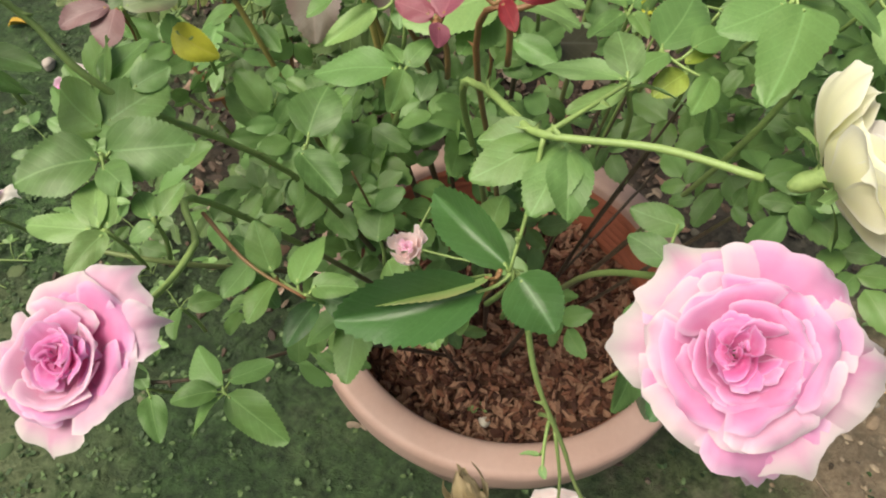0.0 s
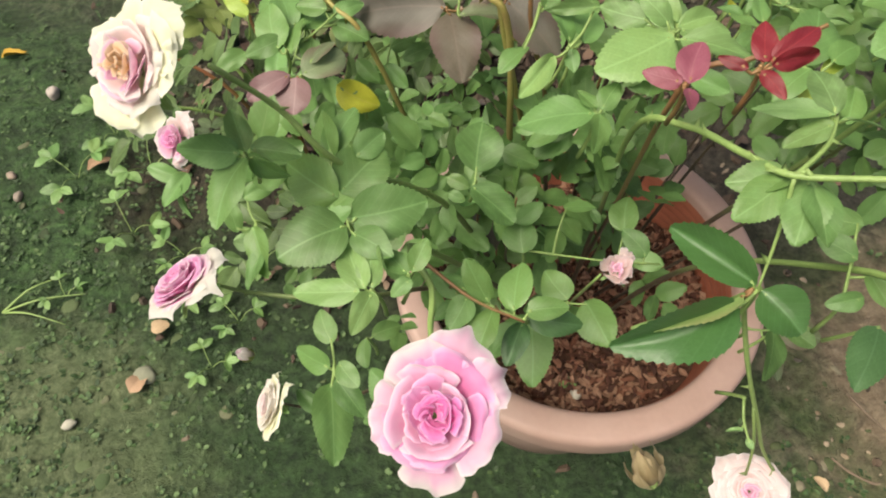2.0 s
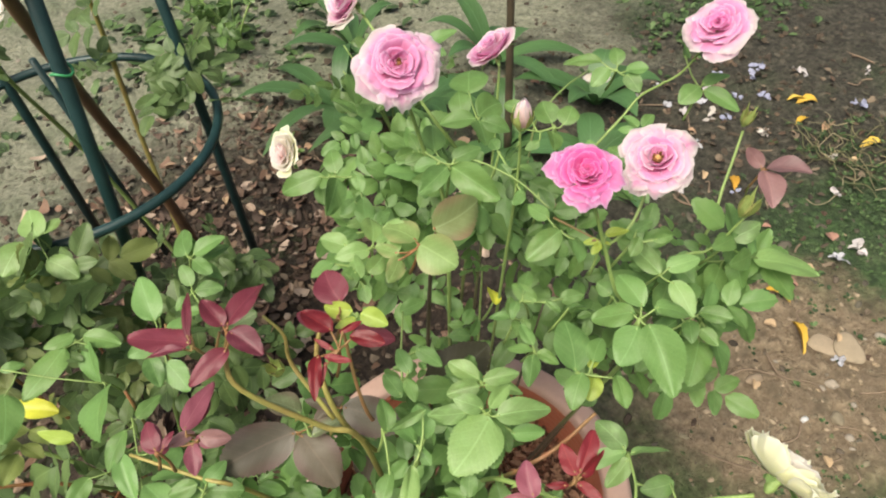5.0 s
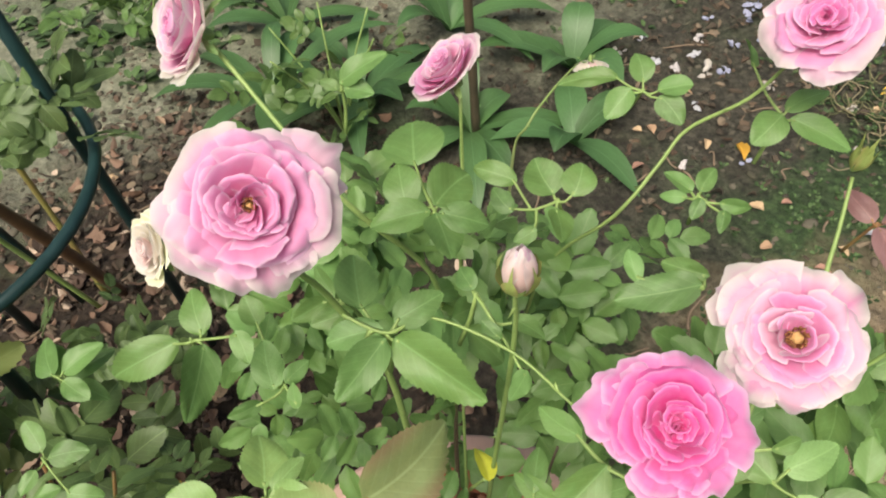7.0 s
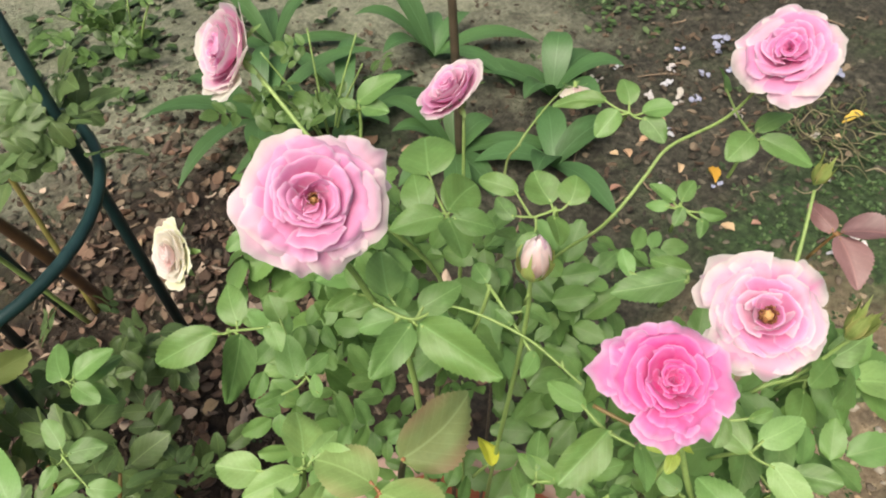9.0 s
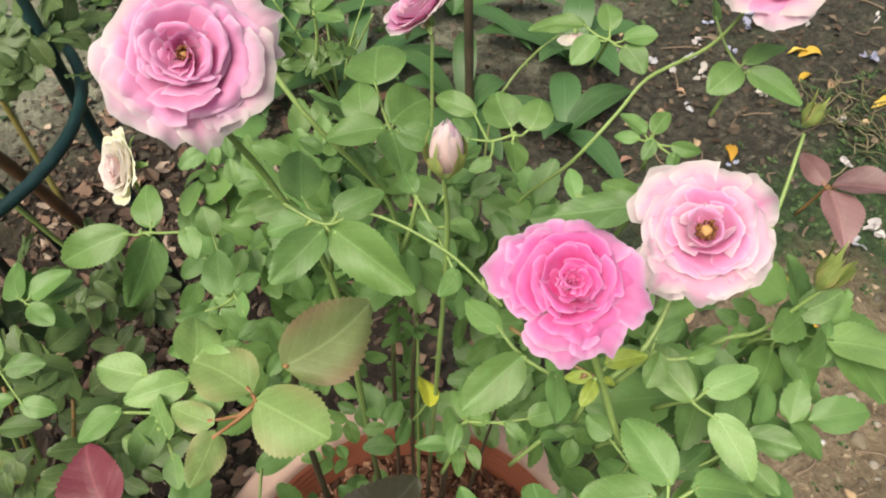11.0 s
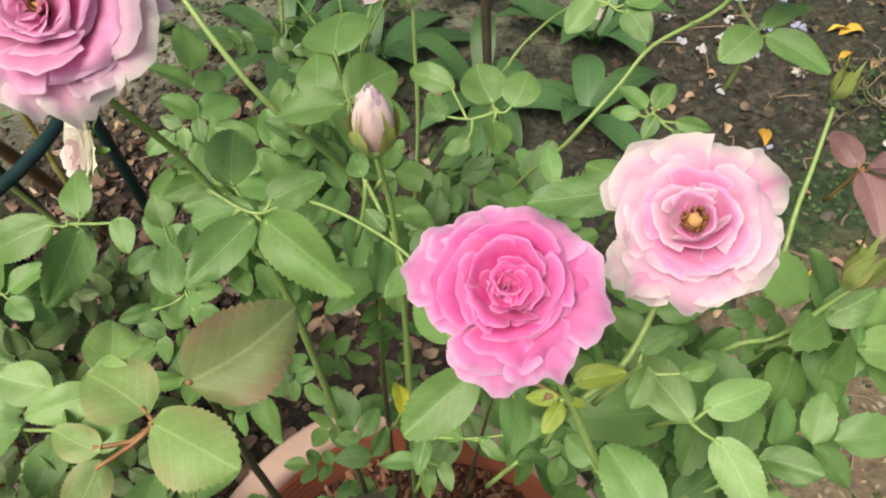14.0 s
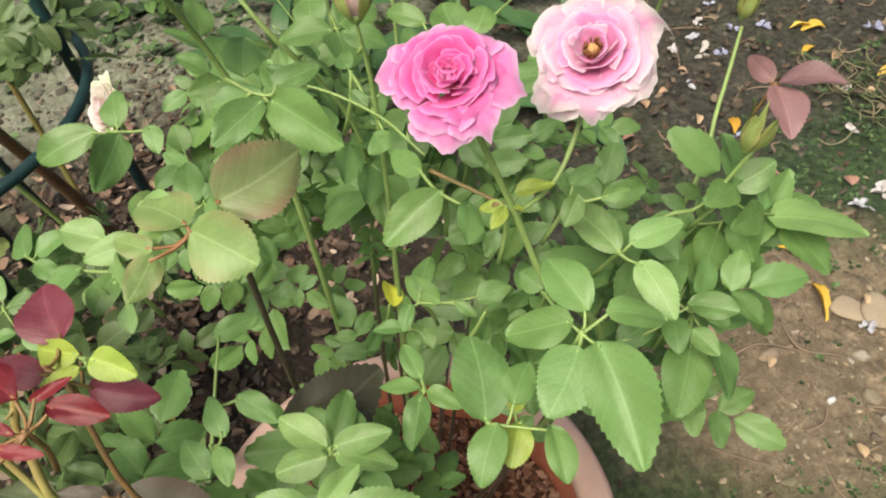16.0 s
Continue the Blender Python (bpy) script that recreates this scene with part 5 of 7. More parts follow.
cane([(0.16, 0.50, 0.22), (0.32, 0.62, 0.42), (0.427, 0.708, 0.61), (0.450, 0.706, 0.66), (0.500, 0.716, 0.672), (0.560, 0.735, 0.660)], 0.0034, 0.0018)
cane([(0.07, 0.46, 0.22), (-0.01, 0.43, 0.5), (-0.045, 0.39, 0.74), (-0.069, 0.395, 0.780), (-0.110, 0.416, 0.850), (-0.108, 0.430, 0.880)], 0.0050, 0.0032, stem_yellow, 6, "thick yellow-green young cane")
cane([(0.07, 0.46, 0.22), (0.0, 0.43, 0.55), (-0.052, 0.40, 0.76), (-0.051, 0.422, 0.820), (-0.040, 0.430, 0.845)], 0.005, 0.003, stem_yellow, 3)
cane([(-0.058, 0.402, 0.77), (-0.066, 0.440, 0.810), (-0.063, 0.446, 0.840), (-0.070, 0.458, 0.858)], 0.0032, 0.002, stem_yellow, 1)
cane([(0.06, 0.45, 0.22), (0.01, 0.43, 0.6), (-0.030, 0.40, 0.75), (-0.022, 0.432, 0.84)], 0.004, 0.0024, stem_red, 3)
cane([(0.08, 0.44, 0.22), (0.06, 0.36, 0.55), (0.02, 0.27, 0.80), (0.040, 0.255, 0.835), (0.066, 0.250, 0.858)], 0.0036, 0.002, stem_red, 4)
cane([(0.02, 0.46, 0.22), (-0.08, 0.44, 0.5), (-0.14, 0.43, 0.70), (-0.166, 0.446, 0.730), (-0.205, 0.497, 0.738)], 0.0045, 0.0024, stem_yellow)
cane([(0.09, 0.48, 0.22), (0.07, 0.47, 0.55), (0.075, 0.445, 0.84), (0.098, 0.438, 0.873)], 0.0052, 0.0018, bark_dark, 3, "dark brown old cane")
cane([(0.035, 0.166, 0.774), (0.046, 0.172, 0.740), (0.057, 0.151, 0.700), (0.078, 0.136, 0.650), (0.090, 0.124, 0.620), (0.110, 0.106, 0.588), (0.106, 0.098, 0.572)], 0.0026, 0.0018, None, 3)
cane([(0.072, 0.140, 0.662), (0.079, 0.124, 0.630), (0.082, 0.110, 0.592)], 0.0018, 0.0016, None, 1)
cane([(0.05, 0.38, 0.22), (0.0, 0.27, 0.55), (-0.009, 0.225, 0.69)], 0.003, 0.0016)
cane([(0.04, 0.44, 0.22), (-0.02, 0.38, 0.45), (-0.048, 0.30, 0.675)], 0.0035, 0.0015, stem_red, 3)
for k in range(2):
    r = random.Random(60 + k)
    a, q = k * 0.7, r.uniform(0.09, 0.2)
    top = POT + Vector((q * math.cos(a), q * math.sin(a), r.uniform(0.5, 0.74)))
    cane([POT + Vector((0.04 * math.cos(a), 0.04 * math.sin(a), 0.22)), POT + Vector((0.6 * q * math.cos(a), 0.6 * q * math.sin(a), 0.42)), top], 0.0046, 0.002, (bark_dark, stem_green, bark_dark)[k % 3], 5)

# blooms
rose_bloom((-0.127, 0.113, 0.783), (-0.12, -0.34, 0.93), 0.0365, ["pink", "soft", "blush", "soft", "blush", "edged"], 36, 0.10, 0, 0.3, 3, "open bright pink rose with loose pointed petals", wild=1.7, pointed=2.2, guards=0.6)
rose_bloom((-0.243, 0.247, 0.862), (-0.50, -0.48, 0.72), 0.0315, ["tan", "blush", "blush", "pale", "pale", "cream", "cream", "ivory"], 36, 0.10, 0, 1.0, 4, "faded cream and blush rose with golden heart", wild=2.2, pointed=1.8, guards=1.0)
rose_bloom((-0.278, 0.261, 0.672), (-0.44, 0.28, 0.76), 0.0335, ["soft", "blush", "soft", "edged", "edged", "cream"], 36, 0.10, 0, 0.5, 5, "pink rose with cream outer petals seen sideways", guards=1.0)
rose_bloom((-0.252, 0.231, 0.512), (-0.82, 0.06, 0.44), 0.0310, ["pale", "cream", "cream", "ivory"], 36, 0.14, 0, 0.9, 6, "cream white rose seen sideways", guards=1.0)
rose_bloom((-0.340, 0.492, 0.551), (-0.42, -0.48, 0.58), 0.0310, ["soft", "blush", "edged", "pale"], 26, 0.16, 0, 0.9, 7, "small loose pale pink rose", wild=2.0, pointed=2.0)
rose_bloom((0.089, 0.097, 0.838), (-0.34, -0.42, 0.84), 0.0370, ["pink", "soft", "soft", "blush", "soft", "edged"], 58, 0.0, 0, 0.2, 8, "large full pink rose with creamy edged guard petals", guards=0.8, wild=2.1, pointed=2.4)
rose_bloom((0.137, 0.154, 0.858), (0.80, 0.04, 0.48), 0.0365, ["cream", "ivory", "ivory"], 44, 0.40, 0, 0.2, 9, "greenish ivory rose seen from behind", guards=1.0, wild=1.5, pointed=1.8)
rose_bloom((0.097, 0.504, 0.982), (-0.25, -0.66, 0.71), 0.0348, ["soft", "soft", "soft", "soft", "blush", "edged"], 48, 0.06, 0.02, 0.8, 10, "large soft pink rose with cream outer petals and brown stamens", wild=1.6, pointed=1.8, guards=0.6)
rose_bloom((0.155, 0.362, 0.941), (-0.25, -0.26, 0.93), 0.0284, ["hot", "hot", "hot", "hot", "pink"], 42, 0.04, 0, 0.0, 12, "deep pink full rose with spiral heart", wild=1.35, pointed=1.6)
rose_bloom((0.227, 0.356, 0.917), (-0.45, -0.22, 0.86), 0.0338, ["soft", "blush", "soft", "blush", "blush", "edged", "edged"], 42, 0.05, 0.06, 0.4, 13, "pale blush rose open to its brown stamens", wild=1.6, pointed=1.8, guards=0.7)
rose_bloom((0.308, 0.661, 0.842), (-0.36, 0.36, 0.74), 0.0370, ["soft", "blush", "soft", "blush", "edged"], 34, 0.26, 0, 0.4, 14, "half-open pink rose with cream outer petals", guards=0.8)
rose_bloom((0.420, 0.455, 0.914), (-0.55, -0.05, 0.82), 0.0375, ["pink", "soft", "soft", "blush", "edged"], 36, 0.05, 0, 0.7, 15, "pink rose with loose ruffled petals", wild=1.4)
rose_bloom((0.148, 0.689, 0.944), (-0.68, 0.14, 0.58), 0.0355, ["soft", "blush", "edged", "edged", "cream"], 38, 0.36, 0, 0.1, 16, "rounded pink rose with cream back petals", guards=1.0)
rose_bloom((0.074, 0.764, 0.744), (-0.80, 0.0, 0.48), 0.0355, ["pale", "cream", "cream", "ivory"], 28, 0.26, 0, 0.6, 17, "faded drooping cream rose", guards=1.0)
rose_bloom((0.592, 0.742, 0.629), (-0.2, -0.25, -0.75), 0.0250, ["blush", "pale", "cream"], 16, 0.6, 0, 0.2, 18, "small nodding pale pink rose")
rose_bloom((0.082, 0.104, 0.600), (-0.34, -0.20, 0.90), 0.0270, ["blush", "pale", "pale", "pale", "pale", "pale", "pale", "pale"], 42, 0.05, 0, 0.3, 19, "white rose with faint pink heart", guards=1.0)
rose_bud((0.034, 0.138, 0.552), (-0.35, 0.45, 0.8), 0.035, "dry", 0.9, 24, "withered brown rose bud")
rose_bud((0.166, 0.442, 0.938), (0.05, -0.03, 1.0), 0.026, "pale", 0.5, 5, "closed pink rose bud with green sepals")
rose_bloom((-0.009, 0.211, 0.721), (-0.15, -0.20, 0.95), 0.0150, ["blush", "pale", "pale", "pale"], 16, 0.75, 0, 0.5, 25, "small white rosebud starting to open", wild=1.8, pointed=2.4)
rose_bud((0.341, 0.329, 0.816), (0.3, -0.1, 0.9), 0.0205, "", 1.0, 7, "tight green rose bud")
rose_bud((0.444, 0.409, 0.818), (0.2, -0.1, 0.95), 0.0165, "", 1.0, 8, "tight green rose bud")
rose_bud((-0.284, 0.306, 0.450), (-0.3, -0.2, 0.8), 0.024, "cream", 0.2, 9, "small white rose bud")
rose_bud((-0.085, 0.400, 0.872), (-0.3, -0.2, 0.9), 0.014, "", 1.0, 10, "tiny greenish brown rose bud")

# compound leaves
leaf_spray("green", (-0.209, 0.257, 0.790), [(-0.211, 0.258, 0.790, -0.240, 0.256, 0.799, 0.55), (-0.209, 0.256, 0.790, -0.229, 0.224, 0.777, 0.55), (-0.208, 0.258, 0.790, -0.215, 0.281, 0.798, 0.50), (-0.207, 0.257, 0.790, -0.188, 0.249, 0.776, 0.55), (-0.206, 0.260, 0.791, -0.180, 0.256, 0.787, 0.50)])
leaf_spray("green", (-0.166, 0.271, 0.755), [(-0.166, 0.255, 0.750, -0.196, 0.279, 0.755, 0.75), (-0.164, 0.258, 0.751, -0.137, 0.284, 0.756, 0.80), (-0.167, 0.278, 0.757, -0.175, 0.306, 0.767, 0.70), (-0.170, 0.281, 0.758, -0.152, 0.310, 0.764, 0.50), (-0.154, 0.278, 0.757, -0.137, 0.292, 0.761, 0.70)])
leaf_spray("green", (-0.161, 0.239, 0.750), [(-0.159, 0.240, 0.750, -0.116, 0.243, 0.755, 0.68), (-0.162, 0.237, 0.749, -0.200, 0.222, 0.749, 0.78), (-0.159, 0.232, 0.748, -0.139, 0.212, 0.753, 0.60)])
leaf_spray("light", (-0.151, 0.200, 0.740), [(-0.157, 0.200, 0.740, -0.194, 0.207, 0.734, 0.42), (-0.150, 0.201, 0.740, -0.149, 0.227, 0.750, 0.60), (-0.150, 0.199, 0.740, -0.162, 0.176, 0.739, 0.50), (-0.154, 0.201, 0.740, -0.163, 0.230, 0.743, 0.50)])
leaf_spray("green", (-0.130, 0.208, 0.740), [(-0.131, 0.208, 0.740, -0.142, 0.225, 0.741, 0.60), (-0.128, 0.209, 0.740, -0.118, 0.226, 0.746, 0.55), (-0.129, 0.205, 0.739, -0.141, 0.198, 0.735, 0.60)])
leaf_spray("green", (-0.062, 0.199, 0.690), [(-0.095, 0.221, 0.692, -0.107, 0.236, 0.691, 0.60), (-0.082, 0.212, 0.691, -0.093, 0.237, 0.704, 0.60), (-0.068, 0.205, 0.691, -0.059, 0.239, 0.693, 0.62), (-0.094, 0.218, 0.691, -0.108, 0.199, 0.685, 0.70), (-0.079, 0.209, 0.690, -0.093, 0.185, 0.684, 0.65), (-0.060, 0.204, 0.691, -0.035, 0.202, 0.697, 0.60)])
leaf_spray("dark", (-0.058, 0.209, 0.670), [(-0.057, 0.211, 0.670, -0.022, 0.200, 0.671, 0.50), (-0.059, 0.207, 0.670, -0.073, 0.180, 0.667, 0.50)])
leaf_spray("green", (-0.014, 0.244, 0.620), [(-0.042, 0.235, 0.615, -0.048, 0.190, 0.599, 0.60), (-0.013, 0.246, 0.620, -0.025, 0.273, 0.618, 0.75), (-0.001, 0.243, 0.621, 0.010, 0.208, 0.615, 0.75), (-0.048, 0.233, 0.614, -0.075, 0.214, 0.603, 0.60)])
leaf_spray("green", (-0.016, 0.283, 0.775), [(-0.017, 0.283, 0.775, -0.061, 0.284, 0.769, 0.55), (-0.014, 0.282, 0.775, -0.020, 0.261, 0.766, 0.60), (-0.015, 0.285, 0.776, -0.024, 0.299, 0.777, 0.60), (-0.013, 0.284, 0.776, 0.000, 0.299, 0.782, 0.60)])
leaf_spray("light", (0.032, 0.318, 0.800), [(0.031, 0.315, 0.799, -0.016, 0.299, 0.792, 0.75), (0.031, 0.322, 0.801, 0.016, 0.337, 0.812, 0.60), (0.020, 0.327, 0.801, -0.005, 0.345, 0.798, 0.50), (0.035, 0.320, 0.801, 0.059, 0.325, 0.804, 0.45), (0.035, 0.313, 0.799, 0.071, 0.292, 0.801, 0.50)])
leaf_spray("green", (0.040, 0.326, 0.790), [(0.039, 0.324, 0.789, 0.014, 0.287, 0.783, 0.50), (0.041, 0.302, 0.781, 0.063, 0.288, 0.779, 0.50)])
leaf_spray("light", (-0.023, 0.332, 0.780), [(-0.032, 0.329, 0.777, -0.057, 0.302, 0.771, 0.34), (-0.001, 0.353, 0.791, -0.033, 0.357, 0.788, 0.25)])
leaf_spray("green", (-0.019, 0.340, 0.775), [(-0.019, 0.341, 0.776, -0.024, 0.364, 0.786, 0.60), (-0.019, 0.337, 0.774, -0.019, 0.324, 0.767, 0.60), (-0.011, 0.340, 0.776, 0.000, 0.368, 0.778, 0.60)])
leaf_spray("light", (0.080, 0.227, 0.820), [(0.079, 0.225, 0.819, 0.056, 0.223, 0.808, 0.50), (0.080, 0.229, 0.821, 0.045, 0.243, 0.815, 0.30), (0.081, 0.230, 0.821, 0.078, 0.256, 0.827, 0.60), (0.082, 0.227, 0.820, 0.102, 0.213, 0.826, 0.40)])
leaf_spray("green", (0.051, 0.195, 0.820), [(0.046, 0.195, 0.819, 0.019, 0.202, 0.810, 0.50), (0.052, 0.193, 0.820, 0.038, 0.164, 0.811, 0.62), (0.054, 0.191, 0.820, 0.051, 0.161, 0.815, 0.55), (0.043, 0.195, 0.818, 0.016, 0.181, 0.810, 0.60)])
leaf_spray("green", (0.101, 0.169, 0.740), [(0.111, 0.168, 0.742, 0.092, 0.167, 0.737, 0.55), (0.117, 0.181, 0.746, 0.120, 0.160, 0.746, 0.60), (0.114, 0.189, 0.747, 0.096, 0.204, 0.749, 0.60), (0.122, 0.207, 0.753, 0.098, 0.218, 0.752, 0.60)])
leaf_spray("dark", (0.136, 0.164, 0.710), [(0.136, 0.164, 0.710, 0.106, 0.130, 0.710, 0.50)])
leaf_spray("green", (0.141, 0.215, 0.600), [(0.141, 0.215, 0.600, 0.126, 0.180, 0.592, 0.60), (0.148, 0.220, 0.603, 0.164, 0.198, 0.605, 0.60)])
leaf_spray("green", (-0.077, 0.307, 0.690), [(-0.076, 0.313, 0.692, -0.066, 0.349, 0.703, 0.82), (-0.080, 0.303, 0.689, -0.053, 0.277, 0.681, 0.62)])
leaf_spray("green", (-0.180, 0.195, 0.655), [(-0.183, 0.195, 0.655, -0.205, 0.209, 0.655, 0.70), (-0.182, 0.186, 0.653, -0.181, 0.136, 0.649, 0.50), (-0.180, 0.210, 0.658, -0.188, 0.233, 0.662, 0.60), (-0.177, 0.198, 0.655, -0.165, 0.180, 0.656, 0.60), (-0.179, 0.188, 0.654, -0.163, 0.163, 0.648, 0.50)])
leaf_spray("green", (-0.034, 0.305, 0.600), [(-0.034, 0.301, 0.599, -0.031, 0.330, 0.609, 0.85), (0.048, 0.307, 0.608, 0.056, 0.336, 0.617, 0.70), (0.003, 0.334, 0.611, 0.030, 0.331, 0.613, 0.50), (0.062, 0.286, 0.604, 0.045, 0.307, 0.613, 0.60), (0.073, 0.277, 0.603, 0.046, 0.292, 0.598, 0.50)])
leaf_spray("purple", (-0.084, 0.431, 0.735), [(-0.085, 0.432, 0.735, -0.153, 0.449, 0.719, 0.58), (-0.082, 0.428, 0.734, -0.078, 0.378, 0.717, 0.66), (-0.068, 0.430, 0.735, -0.037, 0.431, 0.745, 0.30)])
leaf_spray("purple", (-0.043, 0.423, 0.745), [(-0.042, 0.422, 0.745, -0.010, 0.383, 0.726, 0.58), (-0.047, 0.426, 0.746, -0.066, 0.441, 0.755, 0.40)])
leaf_spray("plum", (-0.189, 0.358, 0.745), [(-0.194, 0.360, 0.746, -0.222, 0.347, 0.742, 0.50), (-0.190, 0.358, 0.745, -0.194, 0.337, 0.733, 0.95)])
leaf_spray("olive", (-0.187, 0.360, 0.745), [(-0.186, 0.361, 0.745, -0.158, 0.379, 0.745, 0.70), (-0.181, 0.368, 0.748, -0.165, 0.385, 0.752, 0.60)])
leaf_spray("yellow", (-0.153, 0.368, 0.720), [(-0.166, 0.372, 0.722, -0.138, 0.362, 0.709, 0.66)])
leaf_spray("mauve", (0.001, 0.237, 0.840), [(0.000, 0.238, 0.840, -0.016, 0.248, 0.839, 0.55), (0.003, 0.237, 0.840, 0.013, 0.257, 0.847, 0.60), (0.002, 0.235, 0.839, 0.002, 0.225, 0.835, 0.80)])
leaf_spray("red", (0.024, 0.225, 0.860), [(0.019, 0.225, 0.859, 0.008, 0.233, 0.859, 0.40), (0.026, 0.226, 0.861, 0.031, 0.245, 0.867, 0.55), (0.028, 0.226, 0.861, 0.053, 0.238, 0.869, 0.35), (0.028, 0.224, 0.861, 0.050, 0.227, 0.863, 0.42), (0.024, 0.223, 0.859, 0.028, 0.206, 0.859, 0.40)])
leaf_spray("green", (-0.201, 0.413, 0.720), [(-0.207, 0.414, 0.720, -0.212, 0.450, 0.733, 0.60), (-0.199, 0.411, 0.719, -0.191, 0.440, 0.729, 0.50), (-0.170, 0.443, 0.730, -0.193, 0.449, 0.729, 0.60), (-0.166, 0.439, 0.728, -0.143, 0.446, 0.732, 0.55), (-0.202, 0.422, 0.723, -0.229, 0.409, 0.721, 0.50)])
leaf_spray("yellowgreen", (-0.287, 0.731, 0.500), [(-0.286, 0.731, 0.500, -0.317, 0.754, 0.518, 0.40)])
leaf_spray("green", (-0.124, 0.462, 0.680), [(-0.125, 0.457, 0.678, -0.103, 0.463, 0.683, 0.60), (-0.131, 0.443, 0.673, -0.114, 0.427, 0.662, 0.50), (-0.153, 0.449, 0.675, -0.136, 0.433, 0.664, 0.50), (-0.092, 0.455, 0.678, -0.116, 0.448, 0.673, 0.55)])
leaf_spray("green", (-0.111, 0.378, 0.660), [(-0.110, 0.385, 0.662, -0.111, 0.401, 0.664, 0.70), (-0.110, 0.375, 0.659, -0.091, 0.378, 0.664, 0.70), (-0.113, 0.373, 0.658, -0.117, 0.355, 0.654, 0.70), (-0.113, 0.378, 0.660, -0.131, 0.378, 0.658, 0.70)])
leaf_spray("green", (-0.245, 0.352, 0.600), [(-0.258, 0.343, 0.599, -0.266, 0.367, 0.613, 0.50), (-0.254, 0.371, 0.606, -0.226, 0.383, 0.611, 0.50), (-0.247, 0.347, 0.599, -0.236, 0.304, 0.588, 0.50), (-0.241, 0.328, 0.593, -0.252, 0.297, 0.585, 0.50)])
leaf_spray("green", (-0.345, 0.492, 0.500), [(-0.345, 0.486, 0.498, -0.377, 0.497, 0.507, 0.50), (-0.347, 0.480, 0.497, -0.338, 0.450, 0.477, 0.50), (-0.339, 0.492, 0.499, -0.359, 0.453, 0.496, 0.50)])
leaf_spray("green", (0.174, 0.303, 0.815), [(0.175, 0.310, 0.816, 0.151, 0.333, 0.803, 0.60), (0.168, 0.299, 0.813, 0.135, 0.286, 0.805, 0.75), (0.176, 0.295, 0.814, 0.150, 0.243, 0.800, 0.50), (0.183, 0.308, 0.818, 0.188, 0.342, 0.823, 0.60), (0.189, 0.302, 0.819, 0.212, 0.282, 0.812, 0.55)])
leaf_spray("green", (0.287, 0.308, 0.715), [(0.271, 0.295, 0.709, 0.233, 0.271, 0.697, 0.65), (0.298, 0.322, 0.720, 0.326, 0.334, 0.728, 0.70), (0.292, 0.309, 0.717, 0.314, 0.281, 0.709, 0.65), (0.282, 0.289, 0.711, 0.263, 0.257, 0.701, 0.60), (0.288, 0.340, 0.720, 0.299, 0.374, 0.727, 0.60)])
leaf_spray("light", (0.233, 0.331, 0.800), [(0.233, 0.331, 0.800, 0.236, 0.369, 0.805, 0.50), (0.236, 0.320, 0.799, 0.226, 0.287, 0.790, 0.50), (0.240, 0.331, 0.802, 0.269, 0.319, 0.807, 0.50)])
leaf_spray("green", (0.124, 0.315, 0.770), [(0.123, 0.316, 0.770, 0.148, 0.357, 0.778, 0.62), (0.139, 0.313, 0.773, 0.161, 0.325, 0.775, 0.65), (0.127, 0.313, 0.770, 0.100, 0.297, 0.763, 0.60), (0.146, 0.293, 0.771, 0.132, 0.268, 0.767, 0.50)])
leaf_spray("yellowgreen", (0.139, 0.308, 0.760), [(0.139, 0.308, 0.760, 0.121, 0.295, 0.754, 0.70), (0.139, 0.315, 0.761, 0.156, 0.320, 0.767, 0.50)])
leaf_spray("green", (0.113, 0.355, 0.765), [(0.112, 0.356, 0.765, 0.095, 0.371, 0.766, 0.45), (0.109, 0.353, 0.764, 0.087, 0.333, 0.761, 0.50), (0.114, 0.353, 0.765, 0.120, 0.333, 0.765, 0.50), (0.115, 0.359, 0.766, 0.120, 0.382, 0.768, 0.45)])
leaf_spray("green", (0.154, 0.418, 0.740), [(0.149, 0.420, 0.740, 0.135, 0.409, 0.735, 0.50), (0.158, 0.422, 0.742, 0.180, 0.438, 0.746, 0.50), (0.164, 0.408, 0.740, 0.157, 0.438, 0.742, 0.50), (0.182, 0.395, 0.741, 0.203, 0.385, 0.742, 0.60), (0.171, 0.403, 0.740, 0.174, 0.386, 0.737, 0.40)])
leaf_spray("light", (-0.217, 0.995, 0.600), [(-0.217, 0.993, 0.599, -0.210, 1.036, 0.615, 0.80), (-0.236, 0.996, 0.601, -0.275, 0.962, 0.593, 0.70), (-0.219, 0.959, 0.585, -0.195, 0.917, 0.569, 0.60), (-0.212, 0.997, 0.601, -0.181, 1.003, 0.605, 0.60)])
leaf_spray("light", (-0.177, 1.010, 0.460), [(-0.181, 1.010, 0.460, -0.288, 1.014, 0.442, 0.55), (-0.178, 1.000, 0.456, -0.143, 1.020, 0.467, 0.60)])
leaf_spray("green", (-0.238, 0.861, 0.520), [(-0.252, 0.861, 0.520, -0.322, 0.819, 0.511, 0.45), (-0.227, 0.853, 0.517, -0.236, 0.794, 0.499, 0.55), (-0.235, 0.869, 0.522, -0.275, 0.872, 0.525, 0.50), (-0.226, 0.863, 0.520, -0.191, 0.828, 0.508, 0.50)])
leaf_spray("green", (-0.230, 0.782, 0.510), [(-0.229, 0.777, 0.508, -0.266, 0.713, 0.505, 0.90), (-0.333, 0.827, 0.528, -0.354, 0.767, 0.515, 0.60), (-0.327, 0.858, 0.538, -0.299, 0.854, 0.533, 0.50)])
